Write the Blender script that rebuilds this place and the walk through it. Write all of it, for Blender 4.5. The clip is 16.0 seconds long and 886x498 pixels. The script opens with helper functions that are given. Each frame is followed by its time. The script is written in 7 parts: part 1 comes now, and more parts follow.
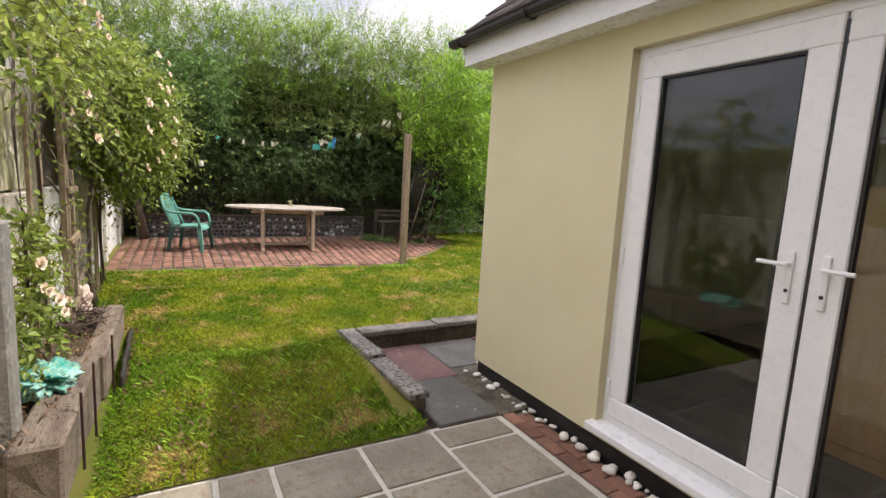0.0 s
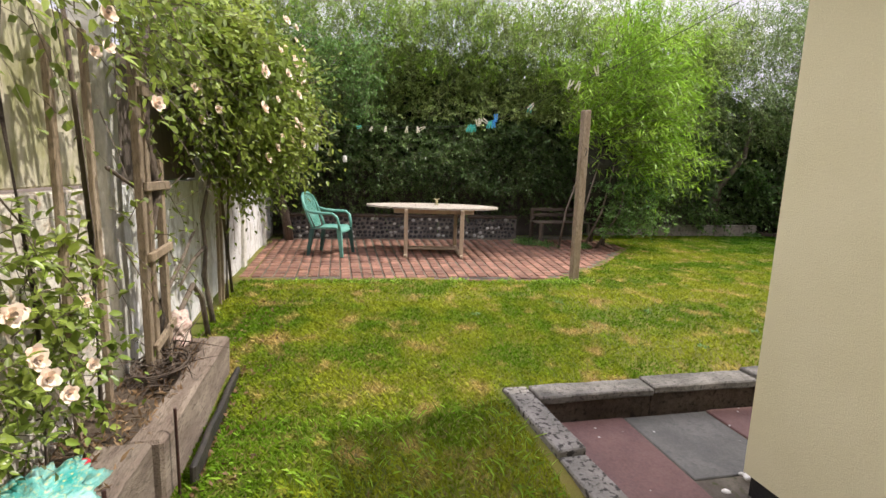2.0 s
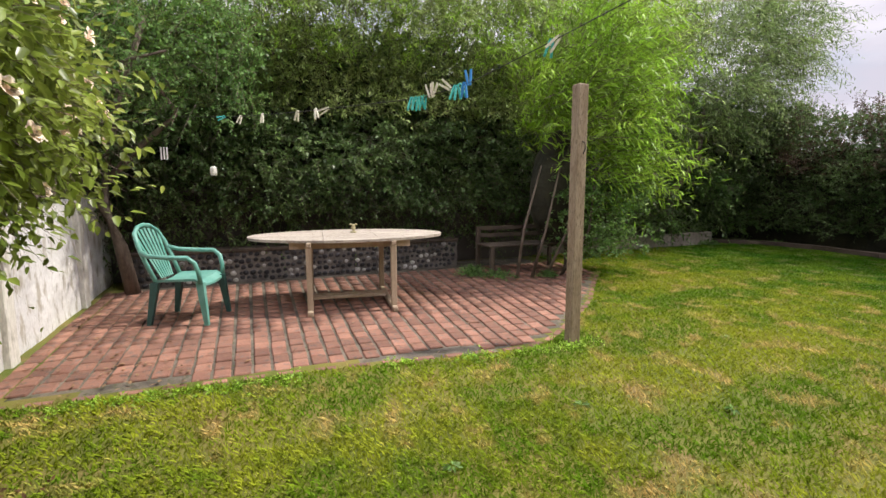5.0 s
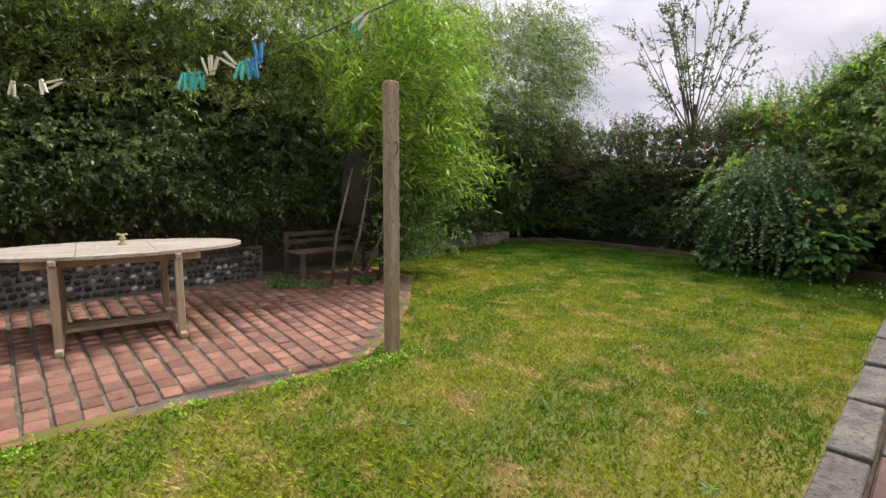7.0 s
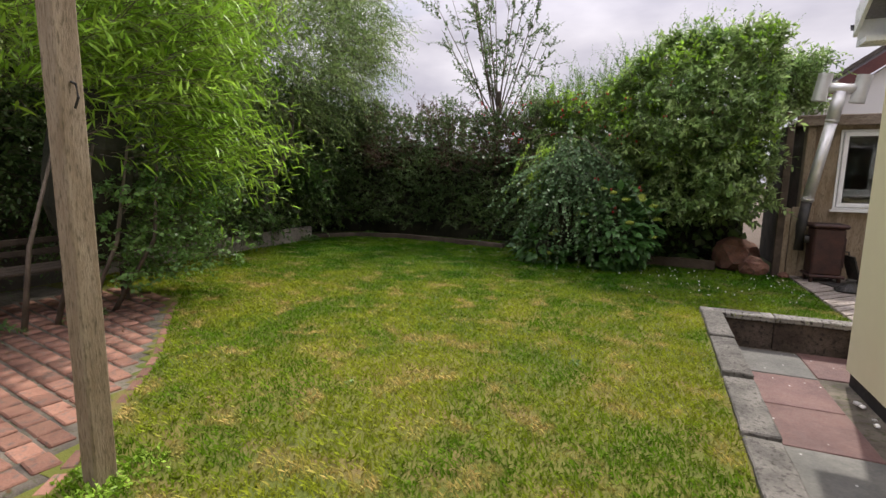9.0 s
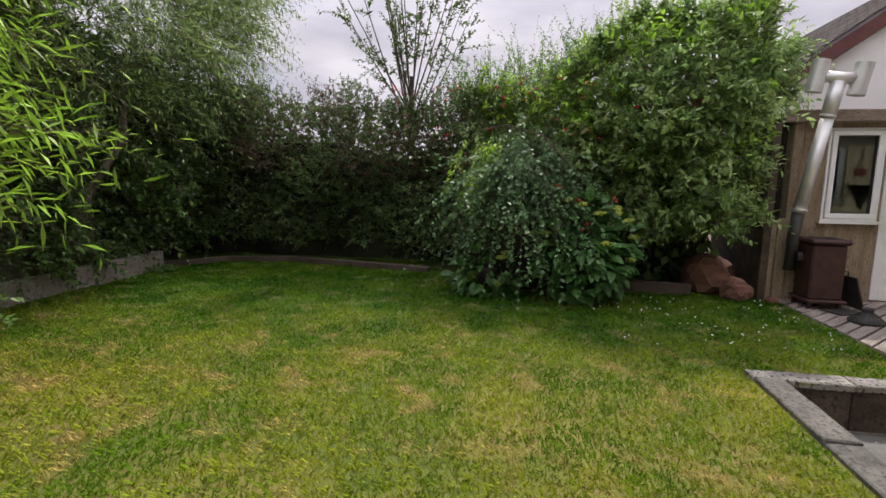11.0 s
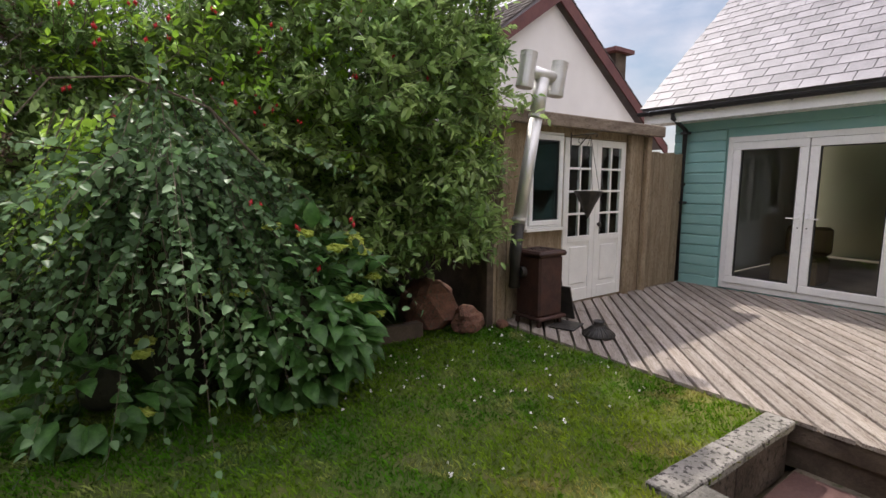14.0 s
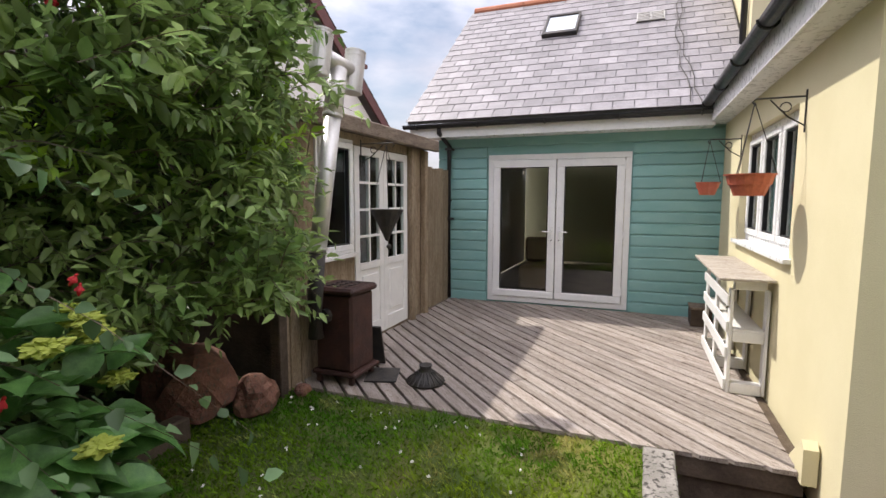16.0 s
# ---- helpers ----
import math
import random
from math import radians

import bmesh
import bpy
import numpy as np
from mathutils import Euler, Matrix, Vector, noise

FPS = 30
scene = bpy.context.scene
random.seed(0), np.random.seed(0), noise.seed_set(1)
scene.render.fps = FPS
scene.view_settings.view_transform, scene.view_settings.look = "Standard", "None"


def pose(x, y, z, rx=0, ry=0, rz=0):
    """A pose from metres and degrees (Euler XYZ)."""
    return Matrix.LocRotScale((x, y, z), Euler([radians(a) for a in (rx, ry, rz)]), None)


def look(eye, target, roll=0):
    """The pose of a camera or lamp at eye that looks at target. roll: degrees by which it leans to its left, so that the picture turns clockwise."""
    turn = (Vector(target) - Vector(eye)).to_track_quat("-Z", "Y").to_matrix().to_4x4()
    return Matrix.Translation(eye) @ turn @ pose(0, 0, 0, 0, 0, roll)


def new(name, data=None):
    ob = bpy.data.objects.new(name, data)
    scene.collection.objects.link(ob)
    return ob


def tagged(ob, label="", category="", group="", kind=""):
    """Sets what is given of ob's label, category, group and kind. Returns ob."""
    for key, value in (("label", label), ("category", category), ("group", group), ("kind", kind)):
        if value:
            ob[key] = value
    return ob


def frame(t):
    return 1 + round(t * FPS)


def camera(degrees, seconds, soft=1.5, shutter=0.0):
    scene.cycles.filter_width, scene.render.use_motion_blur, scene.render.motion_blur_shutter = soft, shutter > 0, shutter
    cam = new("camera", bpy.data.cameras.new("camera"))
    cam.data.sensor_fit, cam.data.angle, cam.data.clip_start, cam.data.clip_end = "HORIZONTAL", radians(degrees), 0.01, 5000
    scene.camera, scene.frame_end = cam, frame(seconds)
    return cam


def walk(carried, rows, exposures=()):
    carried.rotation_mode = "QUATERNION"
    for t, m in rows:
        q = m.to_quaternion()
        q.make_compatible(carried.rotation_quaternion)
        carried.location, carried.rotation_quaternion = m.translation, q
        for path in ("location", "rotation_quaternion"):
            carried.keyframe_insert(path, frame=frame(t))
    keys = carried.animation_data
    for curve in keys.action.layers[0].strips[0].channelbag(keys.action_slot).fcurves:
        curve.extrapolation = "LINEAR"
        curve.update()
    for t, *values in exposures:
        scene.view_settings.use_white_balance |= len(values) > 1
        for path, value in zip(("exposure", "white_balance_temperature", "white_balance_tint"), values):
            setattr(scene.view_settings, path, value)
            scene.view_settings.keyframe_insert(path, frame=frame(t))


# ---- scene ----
cam = camera(84.5, 16.0)
METRES, EYE, TILT, LEAN, TURN = 12.07, 1.425, 0.0, 0.0, 61.1
ROWS = [
    (0.0, 0.0, 0.0, 0.0, 0.44, -7.95, -3.12),
    (0.5, -0.0082, 0.0268, -0.0019, 4.81, -8.12, -2.88),
    (1.0, -0.0171, 0.0576, -0.0035, 9.81, -8.49, -2.71),
    (1.5, -0.0268, 0.0939, -0.0044, 14.17, -8.85, -2.47),
    (2.0, -0.0447, 0.1313, -0.0077, 16.73, -8.99, -1.86),
    (2.5, -0.0608, 0.1687, -0.0077, 17.61, -8.87, -1.34),
    (3.0, -0.0772, 0.2094, -0.009, 17.6, -8.88, -0.96),
    (5.5, -0.1085, 0.3298, -0.0064, 1.64, -7.33, 0.07),
    (6.0, -0.1085, 0.3352, -0.0065, -3.57, -7.2, -0.07),
    (6.5, -0.1085, 0.3403, -0.0069, -9.24, -7.14, -0.28),
    (7.0, -0.1054, 0.3469, -0.0072, -15.25, -7.2, -0.44),
    (7.5, -0.0982, 0.3586, -0.0084, -20.94, -7.45, -0.66),
    (8.0, -0.0853, 0.3862, -0.009, -27.31, -7.88, -0.79),
    (8.5, -0.0733, 0.4194, -0.0098, -33.12, -8.29, -0.88),
    (9.0, -0.0584, 0.4568, -0.0074, -38.08, -8.34, -0.84),
    (11.5, 0.0592, 0.6409, -0.0013, -56.89, -7.71, -0.85),
    (12.0, 0.0852, 0.6682, -0.0009, -65.0, -7.06, -1.0),
    (12.5, 0.1151, 0.6925, -0.0, -73.57, -6.73, -0.69),
    (13.0, 0.1442, 0.7161, 0.0012, -81.36, -6.91, -0.46),
    (13.5, 0.1721, 0.7348, 0.0021, -88.67, -7.2, -0.28),
    (14.0, 0.2034, 0.7473, 0.003, -96.61, -7.48, -0.16),
    (14.5, 0.2323, 0.7583, 0.0032, -104.4, -7.38, -0.1),
    (15.0, 0.262, 0.7694, 0.0052, -112.22, -7.01, -0.15),
    (15.5, 0.2921, 0.7699, 0.0041, -120.67, -6.44, -0.23),
    (16.0, 0.3126, 0.7726, 0.0059, -129.55, -5.81, -0.18),
]
EXPOSURES = [(0.0, 0.42), (1.5, 0.46), (3.0, 0.50), (5.5, 0.36), (9.0, 0.12), (11.5, 0.04), (12.5, -0.05), (13.5, 0.14), (14.5, 0.3), (16.0, 0.42)]
walk(cam, [(t, pose(0, 0, EYE, TILT, LEAN, TURN) @ pose(METRES * x, METRES * y, METRES * z, 90 + pitch, roll, yaw)) for t, x, y, z, yaw, pitch, roll in ROWS], EXPOSURES)

# ---- light ----
SUN_DIR = Vector((0.15, 0.67, 1.0)).normalized()
world = bpy.data.worlds.new("sky")
scene.world = world
world.use_nodes = True
wn, wl = world.node_tree.nodes, world.node_tree.links
wn.clear()
sky = wn.new("ShaderNodeTexSky")
sky.sky_type, sky.sun_disc = "NISHITA", False
sky.sun_elevation, sky.sun_rotation = math.asin(SUN_DIR.z), math.atan2(SUN_DIR.x, SUN_DIR.y)
sky.dust_density = 2.0
tc = wn.new("ShaderNodeTexCoord")
mp = wn.new("ShaderNodeMapping")
mp.inputs["Scale"].default_value = (1.0, 1.0, 2.6)
cl = wn.new("ShaderNodeTexNoise")
cl.inputs["Scale"].default_value, cl.inputs["Detail"].default_value, cl.inputs["Roughness"].default_value = 1.7, 8.0, 0.55
cr = wn.new("ShaderNodeValToRGB")
cr.color_ramp.elements[0].position, cr.color_ramp.elements[1].position = 0.30, 0.52
cc = wn.new("ShaderNodeTexNoise")
cc.inputs["Scale"].default_value, cc.inputs["Detail"].default_value = 4.0, 6.0
cg = wn.new("ShaderNodeValToRGB")
cg.color_ramp.elements[0].color, cg.color_ramp.elements[1].color = (6.5, 6.2, 7.2, 1), (9.8, 9.3, 10.1, 1)
cg.color_ramp.elements[0].position, cg.color_ramp.elements[1].position = 0.35, 0.65
mx = wn.new("ShaderNodeMixRGB")
sx = wn.new("ShaderNodeSeparateXYZ")
gr = wn.new("ShaderNodeMapRange")      # an overcast sky is brighter overhead than at the horizon
gr.inputs["From Min"].default_value, gr.inputs["From Max"].default_value = 0.25, 1.0
gr.inputs["To Min"].default_value, gr.inputs["To Max"].default_value = 0.86, 3.1
cb = wn.new("ShaderNodeVectorMath")
cb.operation = "SCALE"
bg = wn.new("ShaderNodeBackground")
bg.inputs["Strength"].default_value = 0.1
wo = wn.new("ShaderNodeOutputWorld")
wl.new(tc.outputs["Generated"], mp.inputs["Vector"])
wl.new(mp.outputs["Vector"], cl.inputs["Vector"])
wl.new(mp.outputs["Vector"], cc.inputs["Vector"])
wl.new(cl.outputs["Fac"], cr.inputs["Fac"])
wl.new(cc.outputs["Fac"], cg.inputs["Fac"])
wl.new(cr.outputs["Color"], mx.inputs["Fac"])
wl.new(sky.outputs["Color"], mx.inputs["Color1"])
wl.new(tc.outputs["Generated"], sx.inputs["Vector"])
wl.new(sx.outputs["Z"], gr.inputs["Value"])
wl.new(cg.outputs["Color"], cb.inputs[0])
wl.new(gr.outputs["Result"], cb.inputs["Scale"])
wl.new(cb.outputs["Vector"], mx.inputs["Color2"])
wl.new(mx.outputs["Color"], bg.inputs["Color"])
wl.new(bg.outputs["Background"], wo.inputs["Surface"])
sun = new("sun", bpy.data.lights.new("sun", "SUN"))
sun.data.energy, sun.data.angle, sun.data.color = 3.7, radians(0.9), (1.0, 0.93, 0.85)
sun.matrix_world = look(SUN_DIR * 30, (0, 0, 0))
scene.view_settings.exposure = 0.0


# ---- materials ----
def surface(name, c1, c2, scale=4.0, rough=0.8, bump=0.2, fine=60.0, c3=None, rand=0.0, island=0.0, metal=0.0,
            stretch=(1, 1, 1), spec=0.4, split=(0.35, 0.65), spots=None, through_light=0.0, grain=0.3, c3_at=(0.52, 0.68), c3_scale=7.0):
    """Two or three colours mixed by large and small noise, with a fine relief; rand and island vary the value from piece to piece."""
    m = bpy.data.materials.new(name)
    m.use_nodes = True
    n, l = m.node_tree.nodes, m.node_tree.links
    b = n["Principled BSDF"]
    b.inputs["Roughness"].default_value, b.inputs["Metallic"].default_value = rough, metal
    b.inputs["Specular IOR Level"].default_value = spec
    co = n.new("ShaderNodeTexCoord")
    mp = n.new("ShaderNodeMapping")
    mp.inputs["Scale"].default_value = stretch
    l.new(co.outputs["Object"], mp.inputs["Vector"])
    if rand:
        oi = n.new("ShaderNodeObjectInfo")
        sh = n.new("ShaderNodeVectorMath")
        sh.operation = "SCALE"
        sh.inputs[0].default_value = (37, 53, 71)
        l.new(oi.outputs["Random"], sh.inputs["Scale"])
        l.new(sh.outputs["Vector"], mp.inputs["Location"])

    def nz(s, d=5.0, r=0.6):
        t = n.new("ShaderNodeTexNoise")
        t.inputs["Scale"].default_value, t.inputs["Detail"].default_value, t.inputs["Roughness"].default_value = s, d, r
        l.new(mp.outputs["Vector"], t.inputs["Vector"])
        return t.outputs["Fac"]

    def ramp(f, a, z, ca=(0, 0, 0, 1), cz=(1, 1, 1, 1)):
        t = n.new("ShaderNodeValToRGB")
        t.color_ramp.elements[0].position, t.color_ramp.elements[1].position = a, z
        t.color_ramp.elements[0].color, t.color_ramp.elements[1].color = ca, cz
        l.new(f, t.inputs["Fac"])
        return t.outputs["Color"]

    def mix(f, a, z, kind="MIX"):
        t = n.new("ShaderNodeMixRGB")
        t.blend_type = kind
        for k, v in (("Fac", f), ("Color1", a), ("Color2", z)):
            if isinstance(v, (int, float, tuple)):
                t.inputs[k].default_value = v
            else:
                l.new(v, t.inputs[k])
        return t.outputs["Color"]

    big, small = nz(scale), nz(scale * c3_scale)
    col = mix(ramp(big, *split), (*c1, 1), (*c2, 1))
    if c3:
        col = mix(ramp(small, *c3_at), col, (*c3, 1))
    col = mix(0.6, col, ramp(nz(fine), 0.3, 0.7, (1 - grain,) * 3 + (1,), (1 + grain * 0.7,) * 3 + (1,)), "MULTIPLY")
    if spots:
        v = n.new("ShaderNodeTexVoronoi")
        v.inputs["Scale"].default_value = spots[1]
        l.new(mp.outputs["Vector"], v.inputs["Vector"])
        col = mix(ramp(v.outputs["Distance"], spots[2] * 0.6, spots[2], (1, 1, 1, 1), (0, 0, 0, 1)), col, (*spots[0], 1))
    for amount, node, sock in ((rand, "ShaderNodeObjectInfo", "Random"), (island, "ShaderNodeNewGeometry", "Random Per Island")):
        if amount:
            oi = n.new(node)
            lo, hi = 1 - amount, 1 + amount
            col = mix(1.0, col, ramp(oi.outputs[sock], 0, 1, (lo, lo, lo, 1), (hi, hi, hi, 1)), "MULTIPLY")
    l.new(col, b.inputs["Base Color"])
    l.new(ramp(small, 0.2, 0.8, (max(rough - 0.12, 0.02),) * 3 + (1,), (min(rough + 0.12, 1),) * 3 + (1,)), b.inputs["Roughness"])
    if bump:
        bp = n.new("ShaderNodeBump")
        bp.inputs["Strength"].default_value, bp.inputs["Distance"].default_value = bump, 0.01
        ad = n.new("ShaderNodeMath")
        l.new(nz(fine), ad.inputs[0])
        l.new(small, ad.inputs[1])
        l.new(ad.outputs["Value"], bp.inputs["Height"])
        l.new(bp.outputs["Normal"], b.inputs["Normal"])
    if through_light:
        tr = n.new("ShaderNodeBsdfTranslucent")
        l.new(col, tr.inputs["Color"])
        ms = n.new("ShaderNodeMixShader")
        ms.inputs["Fac"].default_value = through_light
        l.new(b.outputs["BSDF"], ms.inputs[1])
        l.new(tr.outputs["BSDF"], ms.inputs[2])
        l.new(ms.outputs["Shader"], n["Material Output"].inputs["Surface"])
    return m


def leafy(name, c1, c2, rough=0.45, scale=1.2, t=0.35, spec=0.25):
    return surface(name, c1, c2, scale=scale, rough=rough, bump=0, fine=9.0, island=0.5, spec=spec, through_light=t)


def glazing(name, tint=(0.9, 0.95, 0.95)):
    m = bpy.data.materials.new(name)
    m.use_nodes = True
    n, l = m.node_tree.nodes, m.node_tree.links
    n.remove(n["Principled BSDF"])
    f, g, t, s = n.new("ShaderNodeLayerWeight"), n.new("ShaderNodeBsdfGlossy"), n.new("ShaderNodeBsdfTransparent"), n.new("ShaderNodeMixShader")
    p, a = n.new("ShaderNodeMath"), n.new("ShaderNodeMath")
    p.operation, a.operation = "POWER", "MULTIPLY_ADD"
    p.inputs[1].default_value, a.inputs[1].default_value, a.inputs[2].default_value = 4.5, 0.85, 0.055
    f.inputs["Blend"].default_value, g.inputs["Roughness"].default_value = 0.5, 0.005
    t.inputs["Color"].default_value = (*tint, 1)
    l.new(f.outputs["Facing"], p.inputs[0])
    l.new(p.outputs["Value"], a.inputs[0])
    l.new(a.outputs["Value"], s.inputs["Fac"])
    l.new(t.outputs["BSDF"], s.inputs[1])
    l.new(g.outputs["BSDF"], s.inputs[2])
    l.new(s.outputs["Shader"], n["Material Output"].inputs["Surface"])
    return m


M_SOIL = surface("soil", (0.07, 0.05, 0.035), (0.12, 0.09, 0.06), 6, 0.95, 0.8, 80)
M_TURF = surface("turf", (0.08, 0.11, 0.010), (0.18, 0.16, 0.03), 0.9, 0.9, 0.8, 120, c3=(0.22, 0.15, 0.06), c3_scale=3.4, c3_at=(0.53, 0.72))
M_GRASS = surface("grass_blade", (0.105, 0.20, 0.008), (0.27, 0.31, 0.022), 1.3, 0.7, 0, 5, c3=(0.50, 0.37, 0.13), c3_scale=2.4, island=0.38, through_light=0.3, split=(0.42, 0.58), spec=0.08, c3_at=(0.54, 0.66))


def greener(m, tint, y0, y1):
    """The turf's colour is multiplied towards a darker, greener tint from y0 to y1."""
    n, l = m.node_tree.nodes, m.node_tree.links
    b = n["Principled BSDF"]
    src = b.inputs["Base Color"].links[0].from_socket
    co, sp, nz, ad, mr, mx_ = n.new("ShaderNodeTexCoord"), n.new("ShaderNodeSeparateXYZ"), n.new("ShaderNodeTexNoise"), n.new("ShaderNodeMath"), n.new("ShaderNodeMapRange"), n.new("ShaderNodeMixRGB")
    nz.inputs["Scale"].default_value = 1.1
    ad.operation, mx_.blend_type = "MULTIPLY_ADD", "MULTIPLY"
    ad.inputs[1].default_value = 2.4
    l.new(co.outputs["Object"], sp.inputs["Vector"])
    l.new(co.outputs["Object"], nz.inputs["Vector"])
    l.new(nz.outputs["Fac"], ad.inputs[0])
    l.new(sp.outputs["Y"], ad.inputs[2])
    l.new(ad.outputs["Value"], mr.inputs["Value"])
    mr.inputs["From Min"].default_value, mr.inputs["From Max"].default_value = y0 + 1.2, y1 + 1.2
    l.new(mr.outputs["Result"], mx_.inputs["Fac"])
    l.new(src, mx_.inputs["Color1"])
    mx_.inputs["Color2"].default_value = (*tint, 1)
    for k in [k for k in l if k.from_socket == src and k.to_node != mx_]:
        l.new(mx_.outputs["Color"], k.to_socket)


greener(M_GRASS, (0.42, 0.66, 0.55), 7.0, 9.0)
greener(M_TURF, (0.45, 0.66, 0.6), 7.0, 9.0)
M_BRICK = surface("brick", (0.19, 0.09, 0.062), (0.29, 0.148, 0.10), 3, 0.85, 0.5, 90, c3=(0.15, 0.11, 0.09), rand=0.32)
M_BRICKS = surface("brick_far", (0.19, 0.09, 0.062), (0.29, 0.148, 0.10), 3, 0.85, 0.5, 90, c3=(0.15, 0.11, 0.09), island=0.32)
M_JOINT = surface("sandy_joint", (0.06, 0.05, 0.04), (0.20, 0.17, 0.13), 3, 0.95, 0.6, 120, c3=(0.06, 0.07, 0.025))
M_RENDER = surface("cream_render", (0.66, 0.60, 0.38), (0.70, 0.64, 0.42), 1.6, 0.85, 0.25, 140, grain=0.06)
M_PLINTH = surface("black_plinth", (0.012, 0.011, 0.012), (0.03, 0.028, 0.028), 6, 0.6, 0.3, 60)
M_UPVC = surface("white_upvc", (0.78, 0.78, 0.78), (0.83, 0.83, 0.82), 3, 0.3, 0.02, 90, grain=0.06)
M_WHITE = surface("white_gloss_paint", (0.74, 0.73, 0.71), (0.80, 0.79, 0.77), 4, 0.4, 0.08, 60, grain=0.06)
M_WALLW = surface("white_render", (0.68, 0.66, 0.64), (0.74, 0.72, 0.70), 1.2, 0.85, 0.2, 120, grain=0.06)
M_BLACKPL = surface("black_plastic", (0.02, 0.02, 0.022), (0.035, 0.034, 0.036), 4, 0.35, 0.05, 60, grain=0.06)
M_MAROON = surface("dark_red_board", (0.09, 0.03, 0.03), (0.13, 0.045, 0.04), 4, 0.6, 0.1, 60)
M_TEAL = surface("teal_paint", (0.20, 0.39, 0.375), (0.245, 0.435, 0.415), 2.0, 0.55, 0.15, 70, stretch=(1, 1, 3), rand=0.06, grain=0.06)
M_SLATE = surface("slate", (0.19, 0.18, 0.19), (0.27, 0.255, 0.27), 2.5, 0.5, 0.3, 60, rand=0.17)
M_SLATES = surface("slate_far", (0.17, 0.16, 0.175), (0.25, 0.235, 0.25), 2.5, 0.5, 0.3, 60, island=0.22)
M_RIDGE = surface("clay_ridge", (0.38, 0.14, 0.08), (0.45, 0.18, 0.1), 4, 0.8, 0.3, 60)
M_DECK = surface("weathered_deck", (0.24, 0.20, 0.17), (0.385, 0.34, 0.305), 2.5, 0.8, 0.6, 40, c3=(0.13, 0.095, 0.07), c3_at=(0.54, 0.66), rand=0.2, stretch=(1, 9, 4), spec=0.3)
M_DARKWOOD = surface("old_dark_wood", (0.05, 0.035, 0.025), (0.10, 0.075, 0.055), 4, 0.85, 0.5, 50)
M_WOOD = surface("weathered_wood", (0.22, 0.16, 0.10), (0.33, 0.26, 0.18), 3, 0.8, 0.5, 40, c3=(0.13, 0.10, 0.06), stretch=(5, 5, 1), rand=0.15)
M_TEAK = surface("greyed_teak", (0.36, 0.31, 0.255), (0.49, 0.44, 0.37), 3, 0.75, 0.5, 50, c3=(0.19, 0.155, 0.12), stretch=(5, 1, 3), rand=0.12)
M_TEAKLEG = surface("teak_leg", (0.33, 0.25, 0.17), (0.44, 0.35, 0.25), 3, 0.75, 0.4, 50, stretch=(5, 5, 1), rand=0.1)
M_SLEEPER = surface("old_sleeper", (0.15, 0.11, 0.085), (0.27, 0.22, 0.17), 3, 0.85, 0.7, 40, c3=(0.09, 0.07, 0.05), stretch=(1, 4, 4), rand=0.15)
M_RISER = surface("dark_riser", (0.06, 0.042, 0.032), (0.13, 0.10, 0.08), 4, 0.85, 0.7, 50, c3=(0.025, 0.02, 0.016), rand=0.15)
M_CONC = surface("old_concrete", (0.52, 0.50, 0.44), (0.64, 0.62, 0.56), 1.6, 0.9, 0.6, 60, c3=(0.36, 0.345, 0.28), rand=0.08, stretch=(1, 1, 0.35))
M_KERB = surface("mossy_kerb", (0.085, 0.08, 0.07), (0.19, 0.175, 0.155), 5, 0.9, 0.8, 60, c3=(0.05, 0.045, 0.04), rand=0.15)
M_LICHEN = surface("lichen_kerb", (0.17, 0.16, 0.14), (0.28, 0.26, 0.235), 5, 0.9, 0.9, 60, c3=(0.05, 0.045, 0.04), c3_scale=5.0, c3_at=(0.53, 0.59))
M_SLAB = surface("wet_grey_slab", (0.09, 0.088, 0.078), (0.155, 0.148, 0.132), 2.5, 0.7, 0.4, 60, c3=(0.11, 0.11, 0.10), rand=0.15, spots=((0.5, 0.5, 0.47), 9.0, 0.09))
M_REDSLAB = surface("red_slab", (0.11, 0.058, 0.053), (0.17, 0.095, 0.083), 2.5, 0.7, 0.4, 60, rand=0.12, spots=((0.5, 0.48, 0.45), 9.0, 0.09))
M_FLAG = surface("york_flag", (0.20, 0.18, 0.14), (0.29, 0.26, 0.20), 3.0, 0.75, 0.5, 70, c3=(0.22, 0.16, 0.11), rand=0.12)
M_MORTAR = surface("pale_mortar", (0.48, 0.45, 0.39), (0.60, 0.57, 0.50), 6, 0.9, 0.5, 90)
M_PEBBLE = surface("pebble", (0.42, 0.40, 0.36), (0.62, 0.60, 0.56), 9, 0.6, 0.2, 60, island=0.4, rand=0.3)
M_GREENPL = surface("green_plastic", (0.09, 0.27, 0.215), (0.17, 0.36, 0.30), 5, 0.4, 0.05, 60, grain=0.06)
# Shaded copy of the chair's green plastic: shadow put into the leg colour.
M_GREENSHADE = surface("shaded_green_plastic", (0.02, 0.07, 0.06), (0.03, 0.09, 0.08), 3, 0.45, 0.05, 60)
M_BARK = surface("bark", (0.10, 0.075, 0.055), (0.19, 0.15, 0.115), 5, 0.9, 0.9, 40, stretch=(2, 2, 0.6))
M_STEEL = surface("stainless_flue", (0.60, 0.59, 0.57), (0.70, 0.69, 0.67), 4, 0.45, 0.05, 60, metal=0.65, grain=0.1)
M_STOVE = surface("rusty_stove", (0.030, 0.014, 0.012), (0.062, 0.025, 0.018), 6, 0.6, 0.4, 90)
M_IRON = surface("black_iron", (0.02, 0.02, 0.02), (0.05, 0.042, 0.035), 8, 0.55, 0.3, 90)
